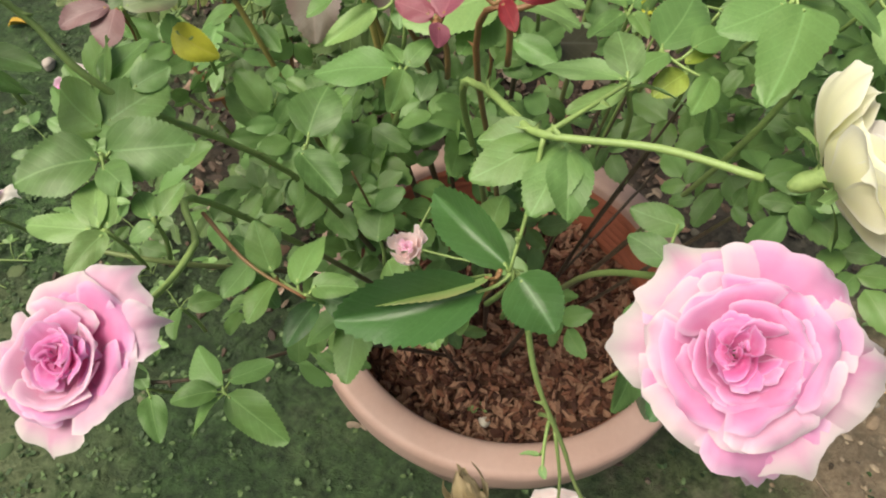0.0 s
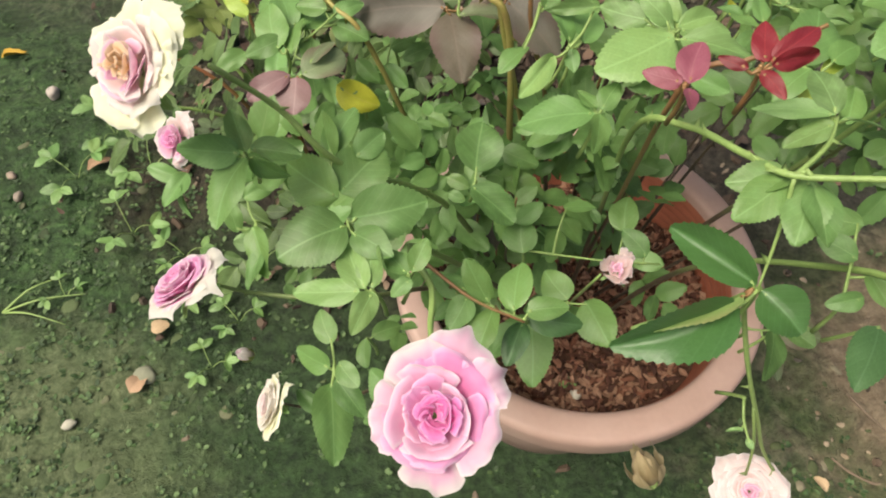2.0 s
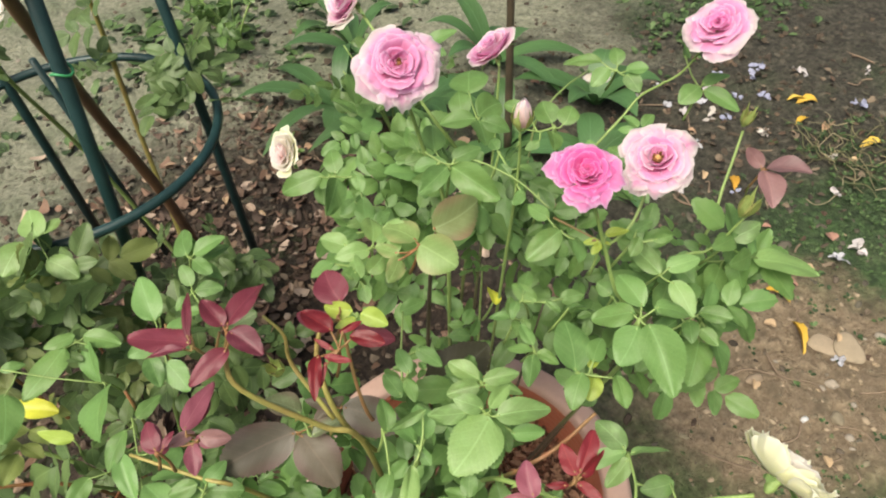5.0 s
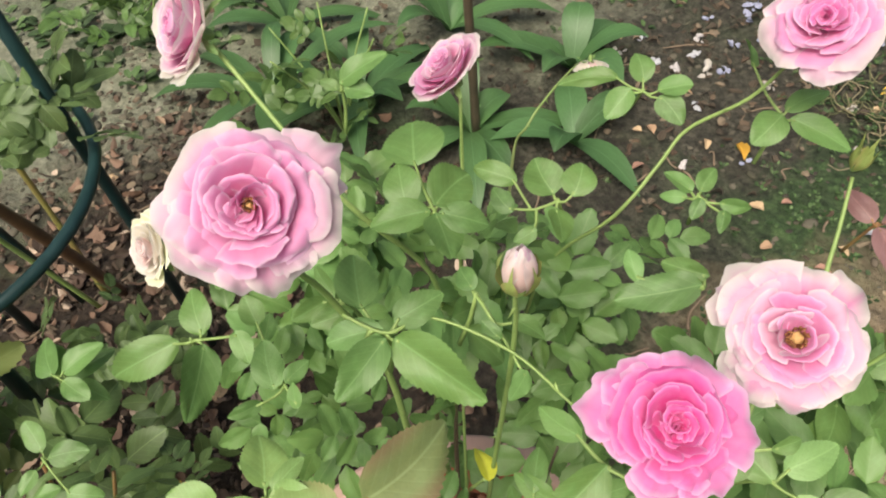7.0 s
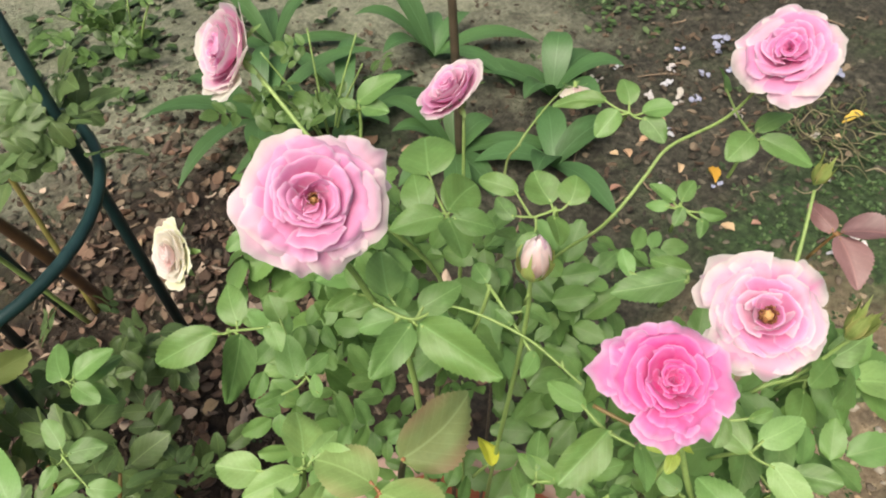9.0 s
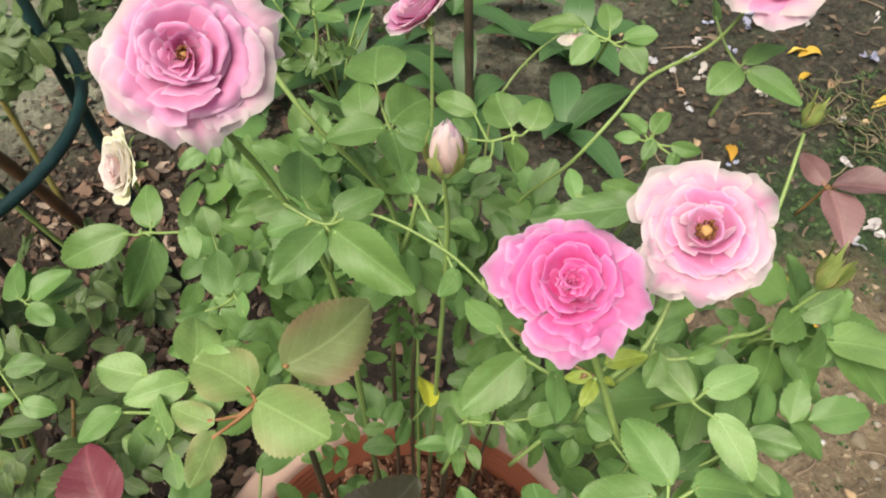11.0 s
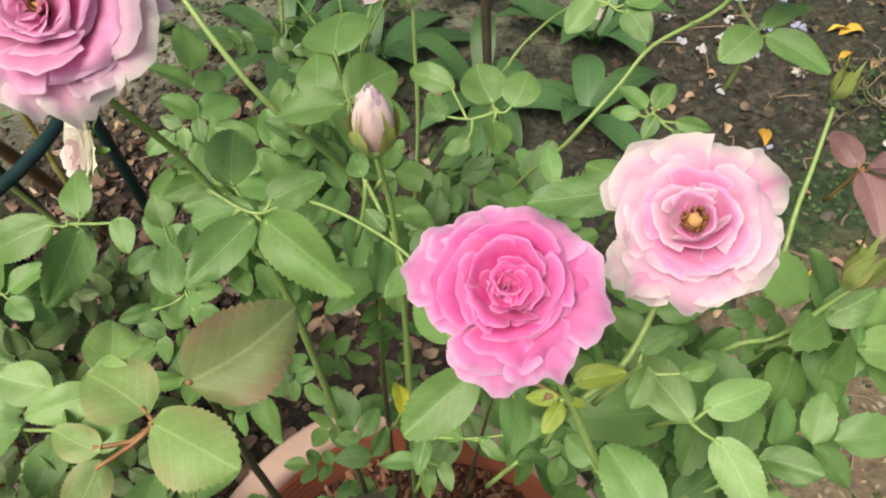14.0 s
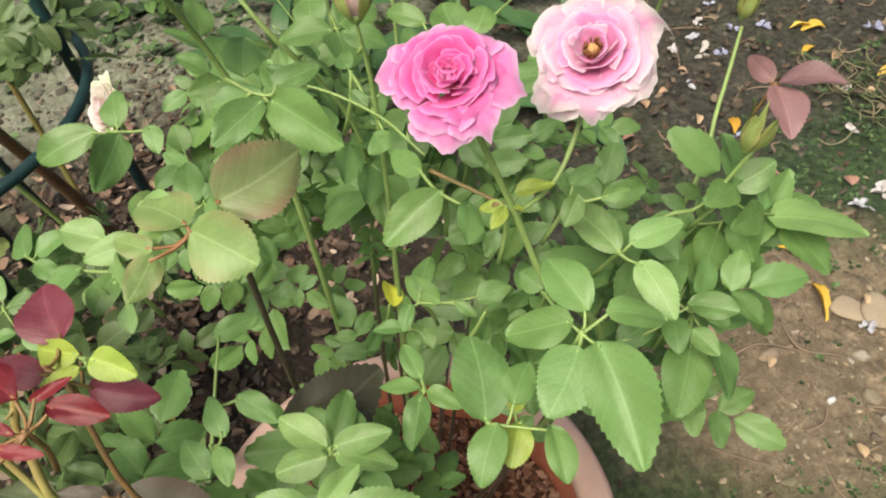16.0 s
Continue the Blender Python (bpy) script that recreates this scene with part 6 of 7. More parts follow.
leaf_spray("yellow", (-0.344, 0.875, 0.450), [(-0.346, 0.874, 0.450, -0.304, 0.837, 0.437, 0.45)])
leaf_spray("green", (-0.059, 0.880, 0.550), [(-0.062, 0.882, 0.551, -0.051, 0.923, 0.563, 0.85), (-0.053, 0.878, 0.550, -0.006, 0.869, 0.564, 0.50), (-0.056, 0.872, 0.547, -0.045, 0.839, 0.539, 0.60)])
leaf_spray("green", (-0.143, 0.721, 0.600), [(-0.139, 0.743, 0.608, -0.129, 0.800, 0.630, 0.55), (-0.143, 0.721, 0.600, -0.183, 0.716, 0.604, 0.60), (-0.138, 0.717, 0.599, -0.105, 0.727, 0.608, 0.60), (-0.151, 0.692, 0.591, -0.145, 0.650, 0.575, 0.60), (-0.164, 0.709, 0.596, -0.169, 0.668, 0.587, 0.50)])
leaf_spray("green", (-0.195, 0.440, 0.720), [(-0.198, 0.438, 0.720, -0.207, 0.475, 0.724, 0.60), (-0.189, 0.437, 0.719, -0.171, 0.460, 0.718, 0.70), (-0.167, 0.440, 0.719, -0.143, 0.421, 0.720, 0.65), (-0.183, 0.428, 0.717, -0.188, 0.407, 0.713, 0.70)])
leaf_spray("green", (-0.219, 0.716, 0.500), [(-0.214, 0.712, 0.499, -0.177, 0.728, 0.497, 0.50), (-0.231, 0.707, 0.498, -0.269, 0.673, 0.488, 0.50), (-0.249, 0.685, 0.492, -0.256, 0.625, 0.475, 0.40), (-0.221, 0.667, 0.485, -0.184, 0.673, 0.477, 0.50), (-0.288, 0.677, 0.491, -0.325, 0.655, 0.485, 0.50), (-0.245, 0.634, 0.476, -0.243, 0.593, 0.465, 0.40)])
leaf_spray("mauve", (-0.182, 0.448, 0.790), [(-0.182, 0.448, 0.790, -0.177, 0.471, 0.799, 0.60), (-0.181, 0.446, 0.789, -0.166, 0.457, 0.789, 0.50), (-0.152, 0.453, 0.791, -0.130, 0.468, 0.793, 0.50), (-0.154, 0.442, 0.788, -0.134, 0.430, 0.785, 0.50), (-0.156, 0.441, 0.788, -0.166, 0.420, 0.780, 0.50)])
leaf_spray("green", (0.009, 0.406, 0.760), [(0.000, 0.393, 0.756, -0.001, 0.418, 0.763, 0.55), (0.012, 0.403, 0.760, 0.006, 0.382, 0.756, 0.50), (0.017, 0.405, 0.761, 0.020, 0.430, 0.767, 0.50), (0.034, 0.419, 0.766, 0.043, 0.394, 0.760, 0.50), (0.041, 0.454, 0.775, 0.067, 0.451, 0.774, 0.50)])
leaf_spray("green", (-0.036, 0.361, 0.790), [(-0.034, 0.356, 0.789, -0.024, 0.378, 0.799, 0.55), (-0.048, 0.332, 0.783, -0.068, 0.317, 0.779, 0.50)])
leaf_spray("light", (0.016, 0.474, 0.830), [(0.017, 0.467, 0.828, 0.022, 0.489, 0.835, 0.70), (0.024, 0.468, 0.829, 0.044, 0.472, 0.834, 0.70), (0.011, 0.467, 0.827, 0.000, 0.482, 0.827, 0.60), (0.016, 0.461, 0.826, 0.009, 0.447, 0.821, 0.60)])
leaf_spray("light", (0.049, 0.451, 0.870), [(0.052, 0.449, 0.870, 0.048, 0.470, 0.873, 0.80), (0.048, 0.448, 0.869, 0.031, 0.446, 0.866, 0.70)])
leaf_spray("ovalred", (0.073, 0.436, 0.876), [(0.072, 0.436, 0.876, 0.118, 0.435, 0.880, 0.72)])
leaf_spray("lightred", (0.056, 0.433, 0.872), [(0.056, 0.433, 0.872, 0.071, 0.405, 0.859, 0.92), (0.057, 0.437, 0.873, 0.045, 0.468, 0.875, 0.72), (0.038, 0.435, 0.871, 0.028, 0.452, 0.874, 0.60), (0.037, 0.432, 0.871, 0.018, 0.420, 0.866, 0.62)])
leaf_spray("light", (0.041, 0.486, 0.835), [(0.038, 0.485, 0.834, 0.009, 0.493, 0.838, 0.50), (0.024, 0.498, 0.837, 0.008, 0.514, 0.844, 0.75), (0.044, 0.489, 0.836, 0.057, 0.512, 0.840, 0.80), (0.046, 0.486, 0.835, 0.066, 0.489, 0.838, 0.60)])
leaf_spray("green", (0.022, 0.481, 0.830), [(0.007, 0.493, 0.833, -0.016, 0.492, 0.831, 0.60), (0.019, 0.480, 0.830, -0.000, 0.464, 0.829, 0.60), (0.029, 0.475, 0.829, 0.012, 0.472, 0.825, 0.60)])
leaf_spray("green", (0.059, 0.589, 0.835), [(0.053, 0.592, 0.836, 0.014, 0.605, 0.828, 0.50), (0.063, 0.582, 0.833, 0.033, 0.551, 0.827, 0.50), (0.065, 0.587, 0.835, 0.074, 0.613, 0.845, 0.62), (0.080, 0.578, 0.832, 0.075, 0.561, 0.823, 0.60)])
leaf_spray("green", (0.129, 0.493, 0.873), [(0.127, 0.492, 0.872, 0.091, 0.484, 0.868, 0.48), (0.130, 0.489, 0.872, 0.140, 0.437, 0.866, 0.48), (0.129, 0.496, 0.874, 0.105, 0.512, 0.871, 0.50), (0.135, 0.495, 0.874, 0.161, 0.488, 0.879, 0.58), (0.127, 0.510, 0.877, 0.143, 0.535, 0.883, 0.68)])
leaf_spray("green", (0.126, 0.529, 0.865), [(0.122, 0.534, 0.866, 0.101, 0.536, 0.867, 0.50), (0.125, 0.533, 0.866, 0.127, 0.551, 0.873, 0.50), (0.128, 0.521, 0.863, 0.107, 0.530, 0.863, 0.45)])
leaf_spray("green", (0.091, 0.592, 0.770), [(0.098, 0.613, 0.776, 0.103, 0.632, 0.787, 0.70), (0.081, 0.574, 0.764, 0.095, 0.601, 0.777, 0.60), (0.089, 0.573, 0.764, 0.109, 0.574, 0.766, 0.60), (0.070, 0.572, 0.763, 0.049, 0.576, 0.766, 0.50), (0.085, 0.555, 0.759, 0.092, 0.569, 0.766, 0.60), (0.088, 0.605, 0.773, 0.067, 0.602, 0.769, 0.60)])
leaf_spray("green", (0.208, 0.552, 0.850), [(0.218, 0.580, 0.860, 0.242, 0.611, 0.864, 0.95), (0.197, 0.564, 0.851, 0.211, 0.588, 0.863, 0.72), (0.206, 0.553, 0.850, 0.173, 0.568, 0.851, 0.55), (0.210, 0.553, 0.851, 0.244, 0.560, 0.848, 0.80), (0.207, 0.550, 0.849, 0.196, 0.524, 0.840, 0.85), (0.209, 0.549, 0.849, 0.228, 0.526, 0.841, 0.60)])
leaf_spray("green", (0.284, 0.523, 0.820), [(0.285, 0.527, 0.821, 0.293, 0.552, 0.831, 0.90), (0.292, 0.517, 0.821, 0.311, 0.527, 0.831, 0.90), (0.279, 0.520, 0.818, 0.266, 0.501, 0.813, 0.80), (0.275, 0.550, 0.824, 0.261, 0.576, 0.830, 0.50), (0.258, 0.538, 0.817, 0.261, 0.559, 0.822, 0.60), (0.261, 0.519, 0.813, 0.247, 0.526, 0.807, 0.60)])
leaf_spray("green", (0.176, 0.481, 0.870), [(0.176, 0.483, 0.871, 0.180, 0.498, 0.872, 0.70), (0.180, 0.460, 0.866, 0.185, 0.443, 0.863, 0.60), (0.169, 0.457, 0.863, 0.167, 0.468, 0.869, 0.60), (0.168, 0.438, 0.858, 0.152, 0.434, 0.855, 0.60)])
leaf_spray("green", (0.232, 0.673, 0.860), [(0.232, 0.675, 0.861, 0.261, 0.657, 0.879, 0.45), (0.233, 0.671, 0.859, 0.242, 0.650, 0.860, 0.60), (0.229, 0.672, 0.859, 0.223, 0.684, 0.864, 0.60)])
leaf_spray("green", (0.394, 0.544, 0.830), [(0.390, 0.562, 0.833, 0.366, 0.599, 0.827, 0.30), (0.389, 0.551, 0.830, 0.366, 0.553, 0.816, 0.65), (0.398, 0.547, 0.832, 0.410, 0.565, 0.842, 0.70), (0.399, 0.536, 0.830, 0.418, 0.521, 0.833, 0.65), (0.398, 0.533, 0.828, 0.394, 0.509, 0.819, 0.70)])
leaf_spray("green", (0.348, 0.463, 0.820), [(0.347, 0.467, 0.820, 0.346, 0.488, 0.824, 0.60), (0.349, 0.463, 0.821, 0.367, 0.466, 0.827, 0.60), (0.342, 0.467, 0.819, 0.332, 0.480, 0.817, 0.50), (0.347, 0.460, 0.819, 0.335, 0.457, 0.811, 0.60), (0.351, 0.450, 0.819, 0.362, 0.434, 0.817, 0.50), (0.350, 0.445, 0.817, 0.337, 0.438, 0.812, 0.50)])
leaf_spray("green", (0.423, 0.458, 0.840), [(0.422, 0.458, 0.840, 0.396, 0.460, 0.831, 0.75), (0.424, 0.453, 0.839, 0.433, 0.414, 0.830, 0.42), (0.426, 0.459, 0.841, 0.451, 0.447, 0.851, 0.50), (0.437, 0.492, 0.851, 0.452, 0.508, 0.857, 0.60)])
leaf_spray("green", (0.263, 0.409, 0.860), [(0.264, 0.410, 0.860, 0.230, 0.437, 0.855, 0.45), (0.269, 0.410, 0.862, 0.263, 0.434, 0.857, 0.45), (0.244, 0.434, 0.858, 0.253, 0.448, 0.865, 0.50)])
leaf_spray("green", (0.158, 0.381, 0.862), [(0.158, 0.382, 0.862, 0.124, 0.383, 0.849, 0.52), (0.164, 0.368, 0.861, 0.149, 0.351, 0.858, 0.58), (0.159, 0.397, 0.864, 0.156, 0.421, 0.862, 0.50)])
leaf_spray("yellowgreen", (0.175, 0.355, 0.860), [(0.174, 0.356, 0.860, 0.166, 0.365, 0.857, 0.45), (0.174, 0.354, 0.860, 0.162, 0.350, 0.858, 0.50), (0.182, 0.357, 0.862, 0.198, 0.347, 0.864, 0.45), (0.177, 0.354, 0.860, 0.180, 0.347, 0.858, 0.50)])
leaf_spray("light", (0.333, 0.330, 0.770), [(0.339, 0.333, 0.772, 0.365, 0.322, 0.784, 0.65), (0.360, 0.313, 0.747, 0.397, 0.264, 0.747, 0.56)])
leaf_spray("green", (0.355, 0.330, 0.735), [(0.357, 0.331, 0.735, 0.335, 0.302, 0.729, 0.62), (0.340, 0.333, 0.731, 0.308, 0.321, 0.725, 0.75), (0.337, 0.348, 0.730, 0.319, 0.352, 0.722, 0.50)])
leaf_spray("green", (0.261, 0.309, 0.730), [(0.275, 0.346, 0.734, 0.278, 0.313, 0.730, 0.50), (0.277, 0.308, 0.733, 0.291, 0.282, 0.739, 0.55), (0.230, 0.320, 0.723, 0.261, 0.316, 0.727, 0.55), (0.266, 0.309, 0.731, 0.248, 0.291, 0.732, 0.60), (0.266, 0.295, 0.731, 0.265, 0.274, 0.727, 0.60)])
leaf_spray("green", (0.216, 0.352, 0.840), [(0.219, 0.357, 0.841, 0.237, 0.353, 0.845, 0.50), (0.218, 0.350, 0.840, 0.203, 0.344, 0.832, 0.60), (0.224, 0.340, 0.841, 0.237, 0.333, 0.842, 0.50)])
leaf_spray("green", (0.190, 0.343, 0.790), [(0.191, 0.346, 0.790, 0.189, 0.362, 0.792, 0.80), (0.175, 0.329, 0.786, 0.162, 0.337, 0.784, 0.60), (0.193, 0.336, 0.790, 0.210, 0.327, 0.794, 0.50), (0.188, 0.320, 0.788, 0.169, 0.317, 0.788, 0.60)])
leaf_spray("green", (0.145, 0.418, 0.720), [(0.145, 0.419, 0.720, 0.155, 0.440, 0.724, 0.50), (0.142, 0.420, 0.720, 0.124, 0.431, 0.723, 0.45), (0.144, 0.416, 0.720, 0.135, 0.401, 0.717, 0.50), (0.151, 0.412, 0.720, 0.146, 0.397, 0.717, 0.50)])
leaf_spray("green", (0.176, 0.378, 0.750), [(0.176, 0.379, 0.750, 0.188, 0.369, 0.753, 0.75)])
leaf_spray("yellow", (0.154, 0.462, 0.690), [(0.156, 0.459, 0.690, 0.166, 0.482, 0.691, 0.60)])
leaf_spray("purplepink", (0.467, 0.384, 0.755), [(0.466, 0.386, 0.755, 0.475, 0.415, 0.761, 0.50), (0.469, 0.383, 0.755, 0.490, 0.345, 0.765, 0.55), (0.465, 0.382, 0.754, 0.440, 0.347, 0.741, 0.55)])
leaf_spray("green", (-0.056, 0.885, 0.530), [(-0.056, 0.891, 0.532, -0.047, 0.922, 0.547, 0.80), (-0.052, 0.887, 0.530, -0.002, 0.881, 0.531, 0.45), (-0.054, 0.883, 0.529, -0.034, 0.844, 0.516, 0.45)])
leaf_spray("green", (-0.086, 0.749, 0.620), [(-0.083, 0.753, 0.621, -0.082, 0.781, 0.634, 0.60), (-0.082, 0.746, 0.619, -0.053, 0.728, 0.619, 0.60), (-0.094, 0.743, 0.619, -0.113, 0.733, 0.616, 0.60), (-0.086, 0.719, 0.611, -0.108, 0.724, 0.613, 0.60), (-0.085, 0.713, 0.609, -0.065, 0.693, 0.601, 0.60)])
leaf_spray("green", (-0.136, 0.204, 0.550), [(-0.140, 0.203, 0.550, -0.168, 0.191, 0.556, 0.60), (-0.137, 0.200, 0.549, -0.154, 0.172, 0.543, 0.60), (-0.133, 0.200, 0.549, -0.090, 0.171, 0.534, 0.60), (-0.137, 0.207, 0.551, -0.163, 0.236, 0.549, 0.60), (-0.134, 0.211, 0.551, -0.104, 0.225, 0.554, 0.60)])
leaf_spray("green", (-0.098, 0.221, 0.680), [(-0.098, 0.224, 0.681, -0.114, 0.241, 0.683, 0.60), (-0.096, 0.223, 0.680, -0.085, 0.248, 0.684, 0.60), (-0.098, 0.219, 0.679, -0.115, 0.210, 0.679, 0.60), (-0.094, 0.219, 0.679, -0.081, 0.200, 0.673, 0.60)])
leaf_spray("green", (-0.161, 0.239, 0.600), [(-0.157, 0.241, 0.600, -0.135, 0.248, 0.598, 0.60), (-0.162, 0.239, 0.600, -0.165, 0.219, 0.594, 0.60)])
leaf_spray("green", (-0.209, 0.223, 0.500), [(-0.208, 0.223, 0.500, -0.225, 0.243, 0.506, 0.50), (-0.206, 0.219, 0.499, -0.191, 0.184, 0.497, 0.50)])
leaf_spray("purple", (-0.050, 0.407, 0.500), [(-0.037, 0.371, 0.491, -0.067, 0.444, 0.477, 0.55), (-0.032, 0.459, 0.515, 0.016, 0.502, 0.524, 0.60)])
leaf_spray("maroon", (-0.100, 0.436, 0.890), [(-0.099, 0.439, 0.891, -0.062, 0.457, 0.895, 0.46), (-0.100, 0.439, 0.891, -0.104, 0.461, 0.901, 0.59), (-0.099, 0.434, 0.890, -0.088, 0.408, 0.883, 0.55), (-0.105, 0.424, 0.886, -0.138, 0.418, 0.882, 0.38)])
leaf_spray("maroon", (-0.124, 0.442, 0.885), [(-0.123, 0.445, 0.886, -0.157, 0.482, 0.883, 0.42), (-0.127, 0.443, 0.885, -0.153, 0.451, 0.888, 0.29), (-0.124, 0.448, 0.887, -0.108, 0.483, 0.894, 0.17), (-0.121, 0.447, 0.886, -0.119, 0.468, 0.888, 0.15)])
leaf_spray("red", (-0.039, 0.400, 0.855), [(-0.036, 0.413, 0.859, -0.045, 0.443, 0.859, 0.50), (-0.028, 0.403, 0.857, -0.010, 0.384, 0.853, 0.42), (-0.033, 0.409, 0.858, -0.015, 0.406, 0.860, 0.25), (-0.054, 0.405, 0.855, -0.074, 0.378, 0.851, 0.25), (-0.051, 0.401, 0.854, -0.037, 0.387, 0.852, 0.29), (-0.043, 0.401, 0.855, -0.050, 0.416, 0.858, 0.25), (-0.052, 0.397, 0.853, -0.065, 0.385, 0.845, 0.18)])
leaf_spray("maroon", (-0.024, 0.429, 0.850), [(-0.014, 0.442, 0.846, -0.010, 0.473, 0.853, 0.78), (-0.028, 0.436, 0.838, -0.046, 0.460, 0.838, 0.50), (-0.017, 0.424, 0.830, 0.006, 0.400, 0.826, 0.48)])
leaf_spray("yellowgreen", (-0.010, 0.425, 0.846), [(-0.011, 0.430, 0.845, -0.026, 0.450, 0.842, 0.50), (-0.008, 0.423, 0.846, 0.004, 0.404, 0.842, 0.62), (-0.013, 0.422, 0.846, -0.030, 0.424, 0.846, 0.45)])
leaf_spray("mauve", (-0.157, 0.441, 0.800), [(-0.157, 0.446, 0.801, -0.121, 0.473, 0.800, 0.35)])
leaf_spray("maroon", (-0.180, 0.442, 0.800), [(-0.180, 0.443, 0.800, -0.178, 0.465, 0.809, 0.59), (-0.176, 0.442, 0.800, -0.163, 0.448, 0.804, 0.38)])
leaf_spray("purplepink", (-0.152, 0.439, 0.790), [(-0.172, 0.446, 0.792, -0.151, 0.448, 0.788, 0.42), (-0.150, 0.441, 0.791, -0.131, 0.427, 0.786, 0.55)])
leaf_spray("olive", (-0.077, 0.422, 0.740), [(-0.076, 0.418, 0.739, -0.043, 0.415, 0.741, 0.40), (-0.073, 0.439, 0.744, -0.093, 0.466, 0.753, 0.70)])
leaf_spray("glossdark", (0.036, 0.163, 0.776), [(0.025, 0.155, 0.772, -0.037, 0.146, 0.758, 0.42), (0.035, 0.164, 0.776, 0.001, 0.199, 0.781, 0.40)])
leaf_spray("glossdark", (0.039, 0.164, 0.772), [(0.039, 0.163, 0.772, 0.053, 0.140, 0.767, 0.85)])
# thin strip added for the pale folded edge of the glossy dark leaf
leaf_spray("lightred", (0.031, 0.161, 0.778), [(0.028, 0.159, 0.777, -0.026, 0.148, 0.767, 0.09)])
leaf_spray("light", (0.070, 0.147, 0.660), [(0.064, 0.129, 0.656, 0.054, 0.130, 0.654, 0.40), (0.065, 0.124, 0.655, 0.066, 0.117, 0.655, 0.60)])
leaf_spray("olive", (0.151, 0.241, 0.550), [(0.163, 0.224, 0.549, 0.163, 0.196, 0.545, 0.60), (0.173, 0.236, 0.554, 0.206, 0.223, 0.553, 0.70)])
leaf_spray("light", (0.055, 0.356, 0.772), [(0.055, 0.358, 0.772, 0.044, 0.386, 0.776, 0.50), (0.057, 0.356, 0.772, 0.083, 0.341, 0.776, 0.45), (0.056, 0.353, 0.771, 0.076, 0.328, 0.770, 0.48), (0.052, 0.354, 0.771, 0.027, 0.366, 0.766, 0.55)])
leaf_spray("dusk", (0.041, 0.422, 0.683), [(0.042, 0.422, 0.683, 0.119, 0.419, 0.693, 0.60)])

# inner foliage
def shell(cx, cy, cz, rx, ry, rz, low=-1.0):
    def place(r):
        while True:
            p = Vector((r.uniform(-1, 1), r.uniform(-1, 1), r.uniform(low, 1)))
            if p.length < 1:
                return Vector((cx + rx * p.x, cy + ry * p.y, cz + rz * p.z))
    return place


scatter_leaves("inner_leaves", leaf_joined, 95, shell(-0.07, 0.38, 0.52, 0.13, 0.14, 0.12), 0.030, 41, bush, "green leaves inside the bush")
scatter_leaves("inner_leaves", leaf_joined, 240, shell(0.20, 0.60, 0.68, 0.14, 0.09, 0.10), 0.030, 42, bush, "green leaves inside the bush")
scatter_leaves("inner_leaves", leaf_joined, 85, shell(-0.16, 0.36, 0.62, 0.10, 0.12, 0.09), 0.029, 43, bush, "green leaves inside the bush")
scatter_leaves("inner_leaves", leaf_joined, 150, shell(0.29, 0.36, 0.66, 0.11, 0.09, 0.09), 0.030, 44, bush, "green leaves inside the bush")
scatter_leaves("inner_leaves", leaf_joined, 130, shell(0.19, 0.70, 0.68, 0.12, 0.09, 0.08), 0.031, 45, bush, "green leaves at the back of the bush")
scatter_leaves("inner_leaves", leaf_joined, 50, shell(0.03, 0.38, 0.66, 0.09, 0.06, 0.06), 0.029, 47, bush, "green leaves inside the bush")
scatter_leaves("inner_leaves", leaf_joined, 25, shell(0.26, 0.43, 0.62, 0.08, 0.05, 0.08), 0.029, 48, bush, "green leaves inside the bush")
scatter_leaves("inner_leaves", leaf_joined, 35, shell(0.17, 0.52, 0.45, 0.10, 0.08, 0.09), 0.026, 53, bush, "small green leaves low in the bush")
scatter_leaves("inner_leaves", leaf_joined, 15, shell(0.14, 0.44, 0.46, 0.08, 0.06, 0.08), 0.027, 54, bush, "small green leaves low in the bush")
scatter_leaves("inner_leaves", leaf_joined, 10, shell(0.13, 0.49, 0.62, 0.07, 0.05, 0.08), 0.028, 50, bush, "green leaves inside the bush")
scatter_leaves("inner_leaves", leaf_joined, 20, shell(0.10, 0.57, 0.60, 0.10, 0.07, 0.09), 0.028, 49, bush, "green leaves inside the bush")
scatter_leaves("inner_leaves", leaf_joined, 75, shell(0.35, 0.54, 0.64, 0.08, 0.06, 0.05), 0.029, 56, bush, "green leaves inside the bush")
scatter_leaves("inner_leaves", leaf_joined, 35, shell(0.33, 0.33, 0.73, 0.06, 0.05, 0.04), 0.030, 57, bush, "green leaves inside the bush")
scatter_leaves("inner_leaves", leaf_joined, 50, shell(0.05, 0.38, 0.42, 0.09, 0.09, 0.08), 0.026, 46, bush, "small green leaves low in the bush")

scatter_leaves("inner_leaves", leaf_joined, 70, shell(0.085, 0.43, 0.54, 0.07, 0.06, 0.06), 0.026, 104, bush, "small green leaves low in the bush")
scatter_leaves("inner_leaves", leaf_joined, 35, shell(0.02, 0.37, 0.56, 0.05, 0.04, 0.05), 0.026, 107, bush, "small green leaves low in the bush")
scatter_leaves("inner_leaves", leaf_joined, 90, shell(-0.07, 0.46, 0.56, 0.10, 0.09, 0.11), 0.030, 103, bush, "green leaves inside the bush")
scatter_leaves("inner_leaves", leaf_joined, 80, shell(-0.15, 0.52, 0.50, 0.10, 0.10, 0.12), 0.032, 105, bush, "green leaves inside the bush")
scatter_leaves("inner_leaves", leaf_joined, 60, shell(0.28, 0.50, 0.58, 0.09, 0.09, 0.10), 0.030, 106, bush, "green leaves inside the bush")


